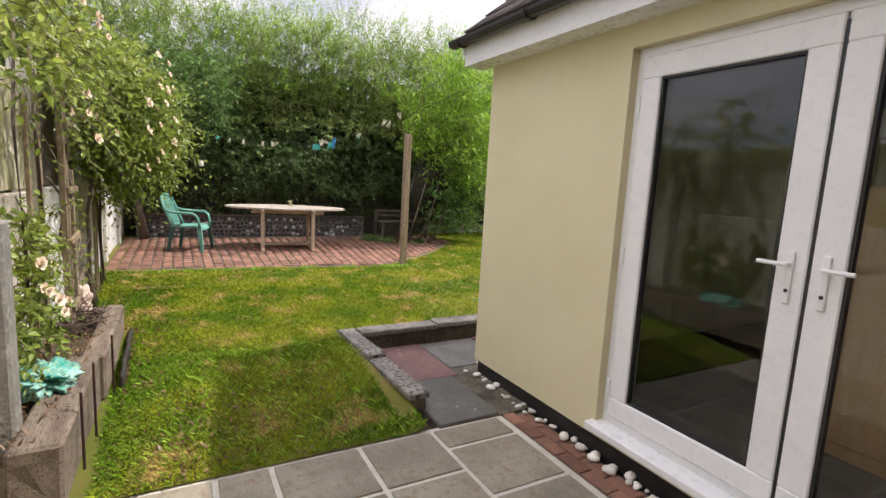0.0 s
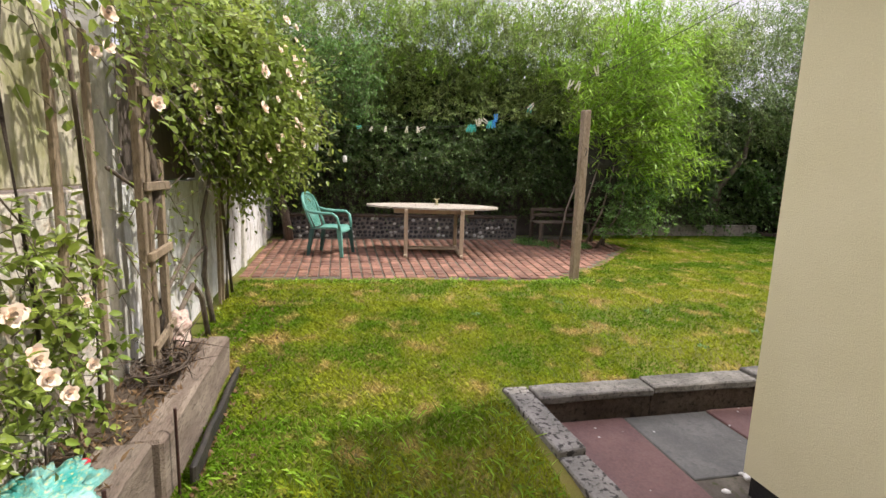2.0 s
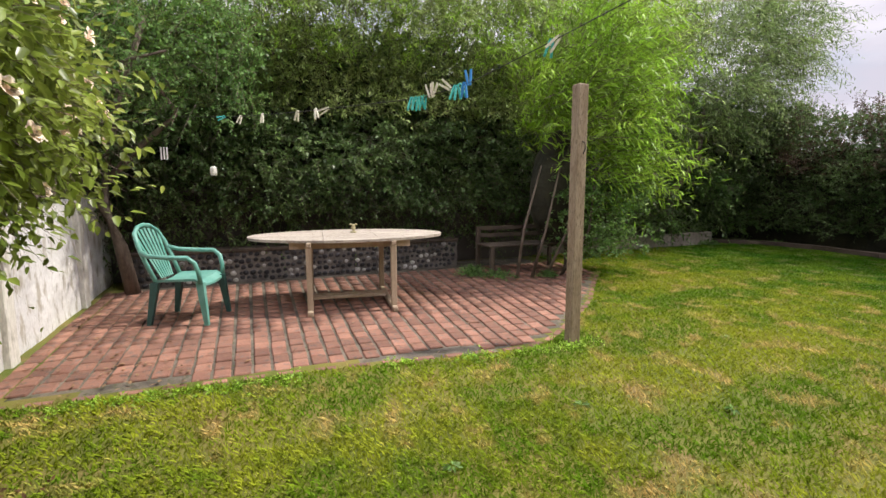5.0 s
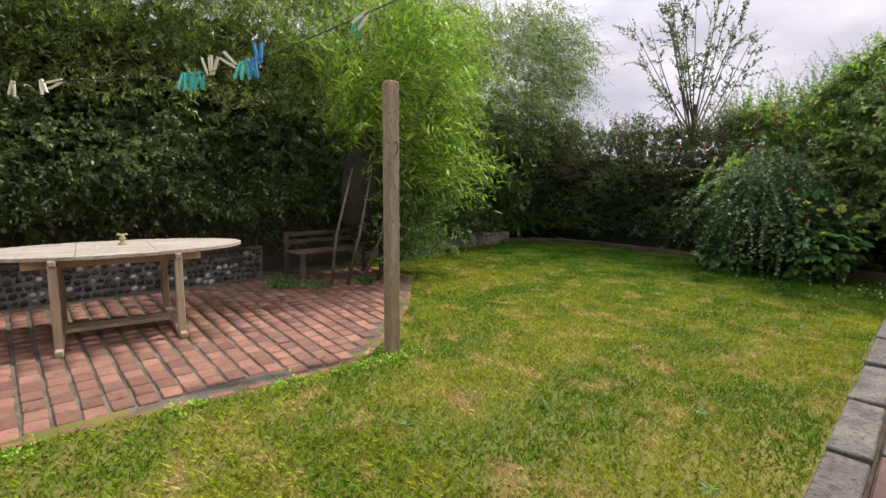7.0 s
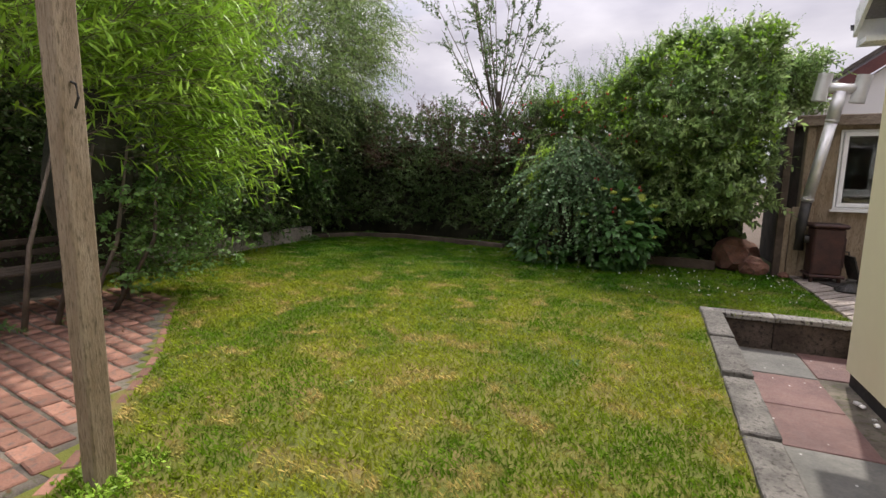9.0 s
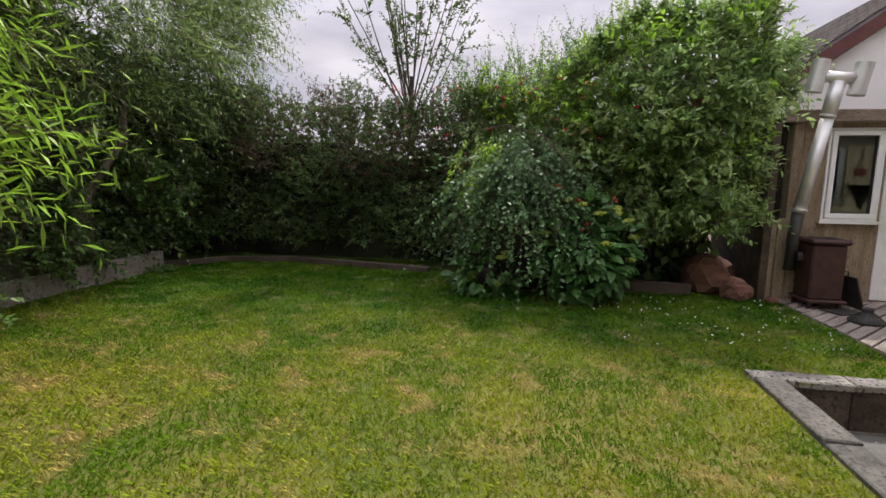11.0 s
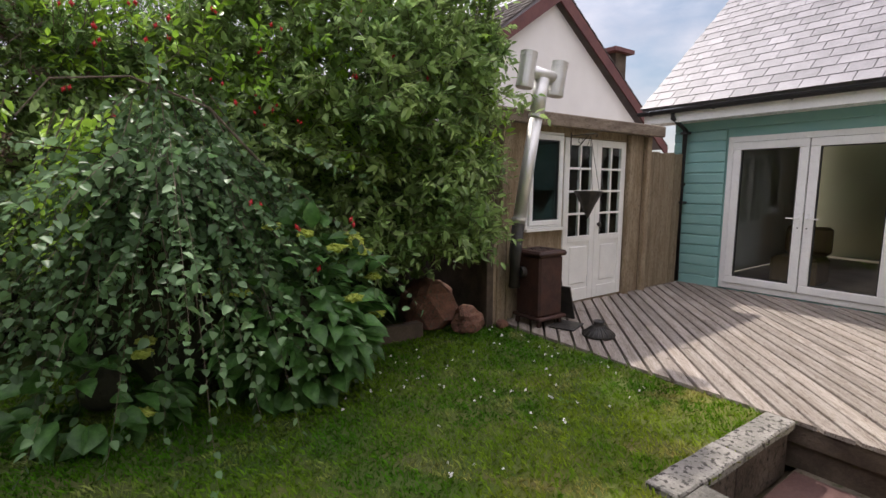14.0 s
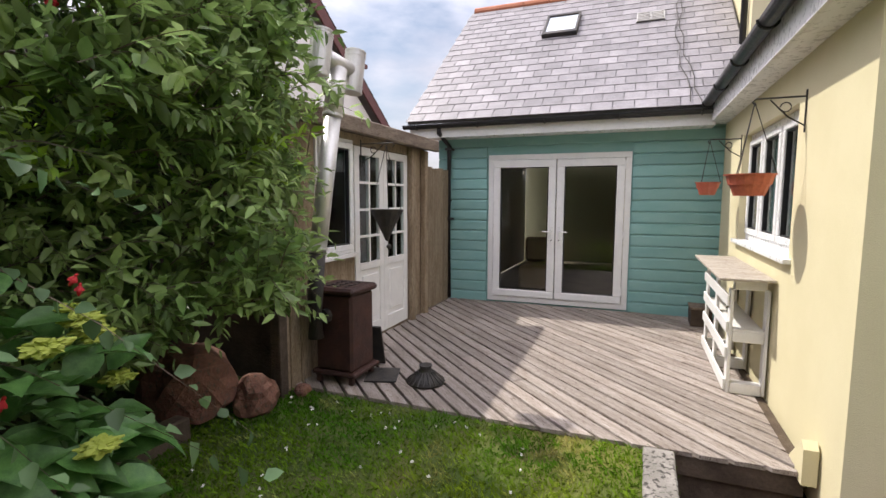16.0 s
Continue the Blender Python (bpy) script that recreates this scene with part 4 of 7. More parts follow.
# dark shrubs in the far corner
n = 1700
b = np.stack([RNG.uniform(-12.6, -11.7, n), RNG.uniform(8.3, 13.4, n), 0.35 + 2.9 * RNG.uniform(0, 1, n)], 1)
b[:, 0] += 0.4 * wob(b, 1.1, 9.0)
d = np.stack([RNG.uniform(0.2, 1, n), RNG.normal(0, 0.5, n), RNG.normal(0.1, 0.5, n)], 1)
H = sprays(b, d, RNG.uniform(0.25, 0.5, n), 13, 0.105, 0.5, 0.5)
hm = wob(b, 0.9, 4.0) > 0.05
H2 = sprays(b[hm] + np.array([0.15, -0.05, 0]), d[hm], RNG.uniform(0.25, 0.45, hm.sum()), 11, 0.11, 0.5, 0.5)
plant("shrub", (-12.2, 11, 0), "dark broadleaf shrubs in the far corner of the lawn", "bush", [(L_DARK, H[0], H[1], "dark green leaves"), (L_MID, H2[0], H2[1], "mid green leaves")],
      core=wall_core(-13.8, -12.5, 8.6, 14.2, 0.0, lambda s: 2.9, 1))


# hedge along the end of the lawn
def end_top(x):
    return float(np.interp(x, [-12.5, -9, -7.2, -6.5, -5.9, -5.0, -4.4, -3.4, -2.7], [3.2, 2.9, 2.85, 2.95, 3.2, 3.45, 3.6, 3.4, 3.1]))


def end_front(x):
    return float(np.interp(x, [-12, -8, -6, -5, -4, -3.2], [11.9, 11.35, 10.6, 10.2, 9.95, 10.0]))


def end_hedge(n, x0, x1, per, leaf, ratio, seed, z0=0.3, zk=1.0, ln=(0.2, 0.5), up=(0.0, 0.8)):
    x = RNG.uniform(x0, x1, n)
    top = np.array([end_top(a) + 0.38 * noise.noise(Vector((a * 1.5, 3.3, seed))) for a in x]) - 0.25
    z = z0 + (top - z0) * RNG.uniform(0, 1, n) ** zk
    y = np.array([end_front(a) for a in x]) + 0.9 * RNG.uniform(0, 1, n) ** 1.6
    b = np.stack([x, y, z], 1)
    b[:, 1] += 0.7 * wob(b, 0.95, seed) + 0.35 * wob(b, 2.4, seed + 4) + 0.25 * np.clip(1 - z / 1.1, 0, 1)
    near_top = (z > top - 0.5)
    d = np.stack([RNG.normal(0, 0.5, n), -RNG.uniform(0.1, 1.0, n) * np.where(near_top, 0.4, 1), RNG.uniform(*up, n) + near_top * 0.5], 1)
    return sprays(b, d, RNG.uniform(*ln, n), per, leaf, ratio, 0.35, oval=x0 > -8)


I1 = end_hedge(2600, -12.0, -7.0, 18, 0.062, 0.42, 1.0)
I2 = end_hedge(900, -11.8, -7.0, 14, 0.055, 0.45, 2.0, z0=1.5)
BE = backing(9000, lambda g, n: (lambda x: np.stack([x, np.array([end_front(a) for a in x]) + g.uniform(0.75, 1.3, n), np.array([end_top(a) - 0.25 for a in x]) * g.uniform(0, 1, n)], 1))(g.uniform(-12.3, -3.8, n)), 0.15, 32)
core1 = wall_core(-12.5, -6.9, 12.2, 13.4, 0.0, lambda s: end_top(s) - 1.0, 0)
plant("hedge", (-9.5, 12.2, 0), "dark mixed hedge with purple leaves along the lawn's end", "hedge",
      [(L_DARK, BE, None, "oversized filler leaves, dark to stand for inner shade"), (L_DARK, I1[0], I1[1], "dark green small leaves"), (L_BRONZE, I2[0], I2[1], "purple-brown leaves")], core=core1)
I3 = end_hedge(2900, -7.2, -3.70, 12, 0.115, 0.42, 5.0, z0=0.75)
# Hedge tips catch light: it is put into this brighter leaf colour.
I4 = end_hedge(380, -7.0, -3.7, 11, 0.10, 0.40, 6.0, z0=1.5, ln=(0.3, 0.6), up=(0.5, 1.2))
m = 420
b = np.stack([RNG.uniform(-7.5, -3.7, m), RNG.uniform(10.9, 12.0, m), np.zeros(m)], 1)
b[:, 2] = [end_top(a) - 0.35 for a in b[:, 0]]
I5 = sprays(b, np.stack([RNG.normal(0, 0.3, m), RNG.normal(0, 0.3, m), np.ones(m)], 1), RNG.uniform(0.4, 1.0, m), 26, 0.06, 0.4, 0.15)
m = 520
b = np.stack([RNG.uniform(-3.7, -3.0, m), RNG.uniform(10.9, 11.7, m), RNG.uniform(2.4, 3.2, m)], 1)
I6 = sprays(b, np.stack([RNG.normal(0.25, 0.45, m), RNG.normal(-0.4, 0.4, m), RNG.normal(0.3, 0.5, m)], 1), RNG.uniform(0.2, 0.45, m), 13, 0.09, 0.42, 0.35, oval=True)
m = 110
b = np.stack([RNG.uniform(-3.95, -3.6, m), RNG.uniform(10.0, 10.3, m), RNG.uniform(0.95, 2.4, m)], 1)
I7 = sprays(b, np.stack([RNG.normal(0.1, 0.3, m), RNG.normal(-0.5, 0.4, m), RNG.normal(0.1, 0.4, m)], 1), RNG.uniform(0.15, 0.3, m), 12, 0.08, 0.42, 0.35, oval=True)
I3 = (np.concatenate([I3[0], I6[0], I7[0]]), np.concatenate([I3[1], I6[1], I7[1]]))
plant("hedge", (-5.2, 11.4, 0), "big leafy green hedge with brighter coloured tips beside the summer house", "hedge",
      [(L_HEDGE, I3[0], I3[1], "mid green leaves"), (L_WILLOWHI, I4[0], I4[1], "bright tip leaves, light on them put in the colour"), (L_MID, I5[0], I5[1], "shoots above the top")],
      core=wall_core(-7.1, -3.75, 11.4, 12.9, 0.0, lambda s: end_top(s) - 1.2, 0, 0.2))

# thin upright tree behind the end hedge
tr = thing("tree", (-8.4, 12.6, 0), "thin upright orchard tree with sparse small leaves behind the hedge", "tree")
bm = bmesh.new()
tube(bm, [(0, 0, 0), (0.05, 0, 1.5), (0, 0.05, 2.6), (0.05, 0, 3.2)], 0.09, 0.05, 9)
ends = []
for k in range(17):
    a, e = RNG.uniform(0, 6.28), RNG.uniform(0.2, 0.75)
    z0 = RNG.uniform(1.9, 3.0)
    L = RNG.uniform(2.4, 3.4) * (1.1 - 0.35 * e)
    dd = Vector((math.cos(a) * e, math.sin(a) * e * 0.7, 1)).normalized()
    p0 = Vector((0.03, 0, z0))
    pts = [p0, p0 + dd * L * 0.35, p0 + dd * L * 0.7 + Vector((0, 0, 0.08)), p0 + dd * L + Vector((0, 0, 0.2))]
    tube(bm, pts, 0.018, 0.004, 6)
    for j in range(11):
        f = RNG.uniform(0.3, 1)
        ends.append((Vector((-8.4, 12.6, 0)) + p0 + dd * L * f, (dd + Vector(RNG.normal(0, 0.55, 3))).normalized()))
part("trunk", bm, M_BARK, tr, "slender grey trunk and limbs", smooth=True)
J = sprays([e[0] for e in ends], [e[1] for e in ends], RNG.uniform(0.25, 0.6, len(ends)), 20, 0.075, 0.6, 0.05, twig=0.006)
quad_soup("foliage", J[0], L_DARK, tr, "sparse small dark leaves")
quad_soup("twig_work", J[1], M_BARK, tr, "fine bare twigs")

# weeping shrub
n = 340
a = RNG.uniform(0, 2 * math.pi, n)
r = RNG.uniform(0.25, 0.98, n) ** 0.7
b = np.stack([-6.3 + np.cos(a) * r * 0.5, 10.1 + np.sin(a) * r * 0.5, 1.85 - 0.5 * r ** 2 + RNG.normal(0, 0.16, n)], 1)
d = np.stack([np.cos(a) * 0.32, np.sin(a) * 0.32 - 0.1, -RNG.uniform(0.2, 1.0, n)], 1) + RNG.normal(0, 0.16, (n, 3))
K = sprays(b, d, RNG.uniform(0.4, 1.45, n), 30, 0.064, 0.78, 0.3, spread=0.9, wiggle=0.16, size_to=0.8, oval=True)
a = RNG.uniform(2.2, 4.2, 16)
b = np.stack([-6.75 + RNG.normal(0, 0.12, 16), 9.85 + RNG.normal(0, 0.12, 16), RNG.uniform(1.75, 1.95, 16)], 1)
K2 = sprays(b, np.stack([-RNG.uniform(0.1, 0.5, 16), -RNG.uniform(0, 0.4, 16), -np.ones(16)], 1), RNG.uniform(0.5, 0.95, 16), 26, 0.06, 0.6, 0.1, wiggle=0.05, oval=True)
wp = plant("weeping_shrub", (-6.3, 10.1, 0), "dome of weeping branches with small toothed grey-green leaves", "bush",
           [(L_WEEP, K[0], K[1], "small grey-green leaves"), (L_WILLOWHI, K2[0], K2[1], "pale green hanging leaves")],
           core=lumpy(3, (-6.3, 10.25, 0.8), (0.5, 0.4, 0.85), 0.2, 1.4, 2.0, 0.0))
bm = bmesh.new()
tube(bm, [(-5.75, 9.85, 1.55), (-6.1, 9.8, 1.92), (-6.5, 9.78, 2.05), (-6.85, 9.8, 2.0), (-7.0, 9.8, 1.8)], 0.009, 0.004, 6)
part("branch", bm, M_BARK, wp, "arching bare branch", world_space=True)


# hydrangea with big leaves
def big_leaf_mesh():
    bm = bmesh.new()
    prof = [(0.0, 0.012), (0.15, 0.17), (0.38, 0.30), (0.62, 0.27), (0.85, 0.12), (1.0, 0.004)]
    rows = []
    for t, w in prof:
        z = 0.10 * math.sin(t * 2.6) - 0.18 * t * t
        rows.append([bm.verts.new((-w, t, z + w * 0.28)), bm.verts.new((-w * 0.5, t, z + w * 0.06)), bm.verts.new((0, t, z)), bm.verts.new((w * 0.5, t, z + w * 0.06)), bm.verts.new((w, t, z + w * 0.28))])
    for p, q in zip(rows, rows[1:]):
        for k in range(4):
            bm.faces.new((p[k], p[k + 1], q[k + 1], q[k]))
    me = bpy.data.meshes.new("leaf")
    bm.to_mesh(me)
    bm.free()
    for f in me.polygons:
        f.use_smooth = True
    me.materials.append(L_HYD)
    return me


def hydrangea(loc, radii, count, heads, label):
    h = thing("hydrangea", loc, label, "bush")
    me = big_leaf_mesh()
    g = random.Random(5)
    for k in range(count):
        u, v = g.uniform(0, 2 * math.pi), g.uniform(0.0, 1.0)
        el = math.asin(v * 1.9 - 0.9)
        nrm = Vector((math.cos(u) * math.cos(el), math.sin(u) * math.cos(el), math.sin(el)))
        if nrm.y > 0.75:
            continue
        p = Vector((nrm.x * radii[0], nrm.y * radii[1], radii[2] + nrm.z * radii[2])) * g.uniform(0.62, 1.0)
        tip = (Vector((nrm.x, nrm.y, nrm.z * 0.4)) + Vector((g.uniform(-0.6, 0.6), g.uniform(-0.5, 0.5), g.uniform(-0.55, 0.25)))).normalized()
        up = (nrm + Vector((0, 0, 0.9)) + Vector((g.uniform(-0.3, 0.3), g.uniform(-0.3, 0.3), 0))).normalized()
        xax = tip.cross(up).normalized()
        zax = xax.cross(tip)
        s = g.uniform(0.12, 0.21)
        ob = new("leaf", me)
        ob.parent = h
        ob.matrix_basis = Matrix((xax, tip, zax)).transposed().to_4x4()
        ob.matrix_basis = Matrix.Translation(p) @ ob.matrix_basis @ Matrix.Scale(s, 4)
    for k in range(heads):
        u, el = g.uniform(-2.9, -0.1), g.uniform(-0.3, 1.0)
        nrm = Vector((math.cos(u) * math.cos(el), math.sin(u) * math.cos(el), math.sin(el)))
        c = Vector((nrm.x * radii[0], nrm.y * radii[1], radii[2] + nrm.z * radii[2])) * 1.03
        head = lumpy(4, (0, 0, 0), (0.05, 0.045, 0.022), 0.7, 55.0, k * 2.0)
        fh = part("flower_head", head, L_LIME, h, "lime green flower head")
        fh.location = c
    part("inside", lumpy(3, (0, 0.15, radii[2] * 0.7), (radii[0] * 0.3, radii[1] * 0.3, radii[2] * 0.5), 0.15, 2.0, 1.0, 0.0), M_INNER, h, "filler core whose dark colour stands for the bush's inner shade")
    return h


hydrangea((-5.62, 9.8, 0), (0.56, 0.54, 0.64), 640, 14, "hydrangea bush with large oval leaves and lime flower heads")
hydrangea((-6.75, 9.95, 0), (0.45, 0.45, 0.28), 150, 3, "low hydrangea shoots under the weeping shrub")

# fuchsia flowers hanging in the hedge
fu = thing("fuchsia", (-6.4, 10.4, 0), "fuchsia stems with hanging red flowers through the hedge", "bush")
g = random.Random(11)
bell = bmesh.new()
lathe(bell, [(0.003, 0.03), (0.007, 0.024), (0.006, 0.016), (0.017, 0.004), (0.020, -0.006), (0.010, -0.004), (0.009, -0.016), (0.003, -0.03)], 8)
BELL = bpy.data.meshes.new("flower")
bell.to_mesh(BELL)
bell.free()
BELL.materials.append(L_RED)
cs = []
for k in range(40):
    c = Vector((g.uniform(-8.4, -4.4), 0, g.uniform(1.9, 2.75)))
    c.y = end_front(c.x) - g.uniform(0.1, 0.35)
    if k > 35:
        c = Vector((g.uniform(-6.0, -5.2), 9.42 + g.uniform(-0.05, 0.1), g.uniform(0.9, 1.4)))
    cs.append(list(c))
    for _ in range(2):
        ob = new("flower", BELL)
        ob.parent = fu
        ob.matrix_basis = Matrix.Translation(c - Vector((-6.4, 10.4, 0)) + Vector((g.gauss(0, 0.035), g.gauss(0, 0.035), g.gauss(0, 0.03)))) @ pose(0, 0, 0, g.uniform(-25, 25), g.uniform(-25, 25), 0) @ Matrix.Scale(g.uniform(0.5, 0.85), 4)
cs = np.array(cs)
U = sprays(cs + np.array([0, 0.25, -0.2]), np.tile([0, -0.6, 0.8], (len(cs), 1)), np.full(len(cs), 0.4), 10, 0.045, 0.45, 0.5)
quad_soup("foliage", U[0], L_MID, fu, "small green leaves")
quad_soup("twig_work", U[1], M_BARK, fu, "thin reddish stems")


# climbing roses on the boundary wall
def rose_mesh():
    bm = bmesh.new()
    for ring, (cnt, r, h, tilt) in enumerate(((5, 0.040, 0.012, 1.15), (5, 0.028, 0.020, 0.75), (4, 0.016, 0.026, 0.35), (3, 0.008, 0.028, 0.1))):
        for k in range(cnt):
            a = 2 * math.pi * (k + 0.4 * ring) / cnt
            o, s_ = Vector((math.cos(a), math.sin(a), 0)), Vector((-math.sin(a), math.cos(a), 0))
            out = o * math.sin(tilt) + Vector((0, 0, math.cos(tilt)))
            b0 = o * 0.004
            m0 = o * r * 0.6 + Vector((0, 0, h * 0.4))
            vs = [bm.verts.new(q) for q in (b0 - s_ * 0.005, b0 + s_ * 0.005, m0 + s_ * r * 0.62 + out * 0.006, m0 + out * r * 0.7 + s_ * r * 0.25, m0 + out * r * 0.7 - s_ * r * 0.25, m0 - s_ * r * 0.62 + out * 0.006)]
            bm.faces.new(vs)
    me = bpy.data.meshes.new("flower")
    bm.to_mesh(me)
    bm.free()
    me.materials.append(L_PETAL)
    return me


ROSE = rose_mesh()


def rose(name, loc, label, b, d, ln, per, leaf, flowers, seed, smin=0.45, smax=0.8):
    S_ = sprays(b, d, ln, per, leaf, 0.55, 0.45, wiggle=0.2, oval=True)
    r = plant(name, loc, label, "rose", [(L_ROSE, S_[0], S_[1], "small oval rose leaves")])
    g = random.Random(seed)
    for c, nrm in flowers(g):
        ob = new("flower", ROSE)
        ob.parent = r
        q = Vector(nrm).normalized().to_track_quat("Z", "Y").to_matrix().to_4x4()
        ob.matrix_basis = Matrix.Translation(Vector(c) - Vector(loc)) @ q @ Matrix.Rotation(g.uniform(0, 6), 4, "Z") @ Matrix.Scale(g.uniform(smin, smax), 4)
        ob["label"] = "pale peach rose bloom"
    return r


n = 1500
c = unit(RNG.normal(size=(n, 3))) * RNG.uniform(0.35, 1, (n, 1)) ** 0.4
c[:, 1] = np.abs(c[:, 1])
b = np.array([-6.7, -0.85, 1.95]) + c * np.array([1.35, 0.62, 0.62])
b[:, 2] += 0.12 * (b[:, 0] + 6.7)
d = c * np.array([0.6, 1, 0.8]) + np.array([-0.1, 0.3, 0.1]) + RNG.normal(size=(n, 3)) * 0.4
ROSE_F = lambda g: [((-6.7 + 1.4 * math.cos(u) * e, -0.55 + 0.55 * g.uniform(0.5, 1), 1.95 + 0.7 * math.sin(u) * e), (0.4, 1, 0.4)) for u, e in ((g.uniform(0, 6.28), g.uniform(0.3, 1)) for _ in range(75))]
r1 = rose("climbing_rose", (-6.5, -0.8, 0), "large climbing rose in pale bloom spilling over the wall", b, d, RNG.uniform(0.25, 0.6, n), 10, 0.088, ROSE_F, 3, 0.5, 1.0)
n = 210
b = np.stack([RNG.uniform(-5.6, -3.0, n), RNG.uniform(-0.85, -0.55, n), 2.15 + RNG.normal(0, 0.2, n)], 1)
d = np.stack([RNG.normal(0, 0.7, n), RNG.uniform(0, 1, n), RNG.normal(-0.1, 0.6, n)], 1)
r2 = rose("climbing_rose", (-4.6, -0.8, 0), "thin climbing rose with bare canes over a trellis", b, d, RNG.uniform(0.25, 0.6, n), 11, 0.06,
          lambda g: [((g.uniform(-5.6, -3.2), g.uniform(-0.6, -0.3), g.uniform(1.4, 2.4)), (0.6, 1, 0.2)) for _ in range(14)], 4)
n = 130
b = np.stack([RNG.uniform(-4.0, -3.05, n), RNG.uniform(-0.87, -0.72, n), RNG.uniform(0.3, 1.05, n)], 1)
d = np.stack([RNG.normal(0.1, 0.6, n), RNG.uniform(0, 0.6, n), RNG.normal(0.2, 0.6, n)], 1)
r3 = rose("rose_bush", (-3.1, -0.7, 0), "rose bush with pale peach blooms in the raised bed", b, d, RNG.uniform(0.15, 0.4, n), 10, 0.06,
          lambda g: [((g.uniform(-4.0, -3.1), g.uniform(-0.68, -0.55), g.uniform(0.35, 1.0)), (0.7, 1, 0.3)) for _ in range(8)], 6)
n = 36
b = np.stack([RNG.uniform(-5.4, -3.4, n), np.full(n, -0.78), RNG.uniform(0.5, 1.8, n)], 1)
W = sprays(b, np.stack([RNG.normal(0, 0.7, n), RNG.uniform(0, 0.4, n), RNG.normal(0.2, 0.6, n)], 1), RNG.uniform(0.3, 0.7, n), 7, 0.055, 0.55, 0.3, wiggle=0.25)
quad_soup("foliage", W[0], L_ROSE, r2, "scattered leaves")
quad_soup("twig_work", W[1], M_BARK, r2, "thin thorny shoots")


def canes(parent, lines):
    for pts, r0, r1 in lines:
        bm = bmesh.new()
        tube(bm, pts, r0, r1, sides=8)
        part("cane", bm, M_BARK, parent, "bare brown woody cane", world_space=True, smooth=True)


Y = -0.78
canes(r2, [([(-4.75, Y, -0.05), (-4.8, Y + 0.02, 0.4), (-4.7, Y, 0.8), (-4.85, Y + 0.04, 1.2), (-4.72, Y, 1.6), (-4.9, Y, 2.1), (-5.4, Y + 0.1, 2.4)], 0.038, 0.02),
           ([(-4.8, Y, 1.0), (-4.65, Y + 0.06, 1.5), (-4.9, Y + 0.02, 2.2)], 0.03, 0.015),
           ([(-4.85, Y, 0.45), (-5.3, Y, 0.62), (-5.7, Y, 0.82)], 0.016, 0.01),
           ([(-4.8, Y, 0.15), (-5.2, Y, 0.28), (-5.6, Y, 0.42), (-5.75, Y + 0.02, 0.28), (-5.78, Y + 0.05, -0.05)], 0.018, 0.022),
           ([(-3.6, Y, -0.1), (-3.65, Y, 0.8), (-3.55, Y, 1.6), (-3.7, Y, 2.2)], 0.013, 0.008),
           ([(-4.05, Y, 0.0), (-4.1, Y, 1.0), (-4.0, Y, 2.1)], 0.016, 0.01),
           ([(-4.3, Y, 1.3), (-4.9, Y, 1.1), (-5.5, Y, 1.25)], 0.010, 0.006)])
canes(r1, [([(-6.05, Y + 0.03, -0.05), (-6.02, Y, 0.25), (-5.92, Y, 0.42), (-6.02, Y, 0.62), (-5.95, Y, 0.9), (-6.3, Y + 0.05, 1.5)], 0.024, 0.014),
           ([(-6.0, Y, 0.65), (-5.6, Y, 0.6), (-5.3, Y, 0.48)], 0.016, 0.010),
           ([(-6.75, Y, 0.0), (-6.8, Y, 0.6), (-6.6, Y, 1.2)], 0.02, 0.014),
           ([(-7.0, Y, 0.0), (-6.85, Y, 0.5), (-7.0, Y, 1.2)], 0.016, 0.012),
           ([(-5.9, Y + 0.3, 1.3), (-5.75, Y + 0.33, 1.9), (-5.7, Y + 0.3, 2.3)], 0.012, 0.01)])

# ferns and weeds at the patio's edge
def fern(loc, r, seed, count=9):
    f = thing("fern", loc, "green fern growing at the patio edge", "fern", "ferns beside the bench")
    g = np.random.default_rng(seed)
    a = g.uniform(0, 6.28, count)
    b = np.tile(np.array(loc) + [0, 0, 0.02], (count, 1))
    d = np.stack([np.cos(a), np.sin(a), np.full(count, 0.9)], 1)
    v, t = sprays(b, d, g.uniform(0.7, 1.0, count) * r, 44, 0.075, 0.25, 0.75, spread=1.6, wiggle=0.03, size_to=0.25)
    quad_soup("fronds", v, L_MID, f)
    quad_soup("stalks", t, L_DARK, f, "dark frond stalks")


for k, (fx, fy, fr) in enumerate(((-10.3, 3.75, 0.55), (-10.05, 4.1, 0.5), (-10.6, 3.95, 0.5), (-11.6, 10.2, 0.4), (-10.9, 11.5, 0.4), (-9.9, 4.75, 0.35))):
    fern((fx, fy, 0.0), fr, 20 + k)

# low weeds along the edge of the bricks, the post and the paving
m = 520
yy = RNG.uniform(-0.8, 3.3, m)
b = np.stack([np.interp(yy, [-0.8, 2.0, 3.0], [-7.5, -7.38, -7.22]) + RNG.normal(0.04, 0.05, m), yy, np.full(m, 0.0)], 1)
keep = wob(b, 1.6, 8.0) > 0.02
b = b[keep]
b = np.concatenate([b, np.stack([-7.25 + RNG.normal(0, 0.1, 60), 3.3 + RNG.normal(0, 0.12, 60), np.zeros(60)], 1)])
X = sprays(b, np.stack([RNG.normal(0, 0.8, len(b)), RNG.normal(0, 0.8, len(b)), np.ones(len(b))], 1), RNG.uniform(0.03, 0.10, len(b)), 6, 0.03, 0.5, 0.5, twig=0.0015)
tagged(quad_soup("weeds", X[0], L_WILLOWHI, None), "small bright green weeds along the brick edging", "weeds", kind="stuff")


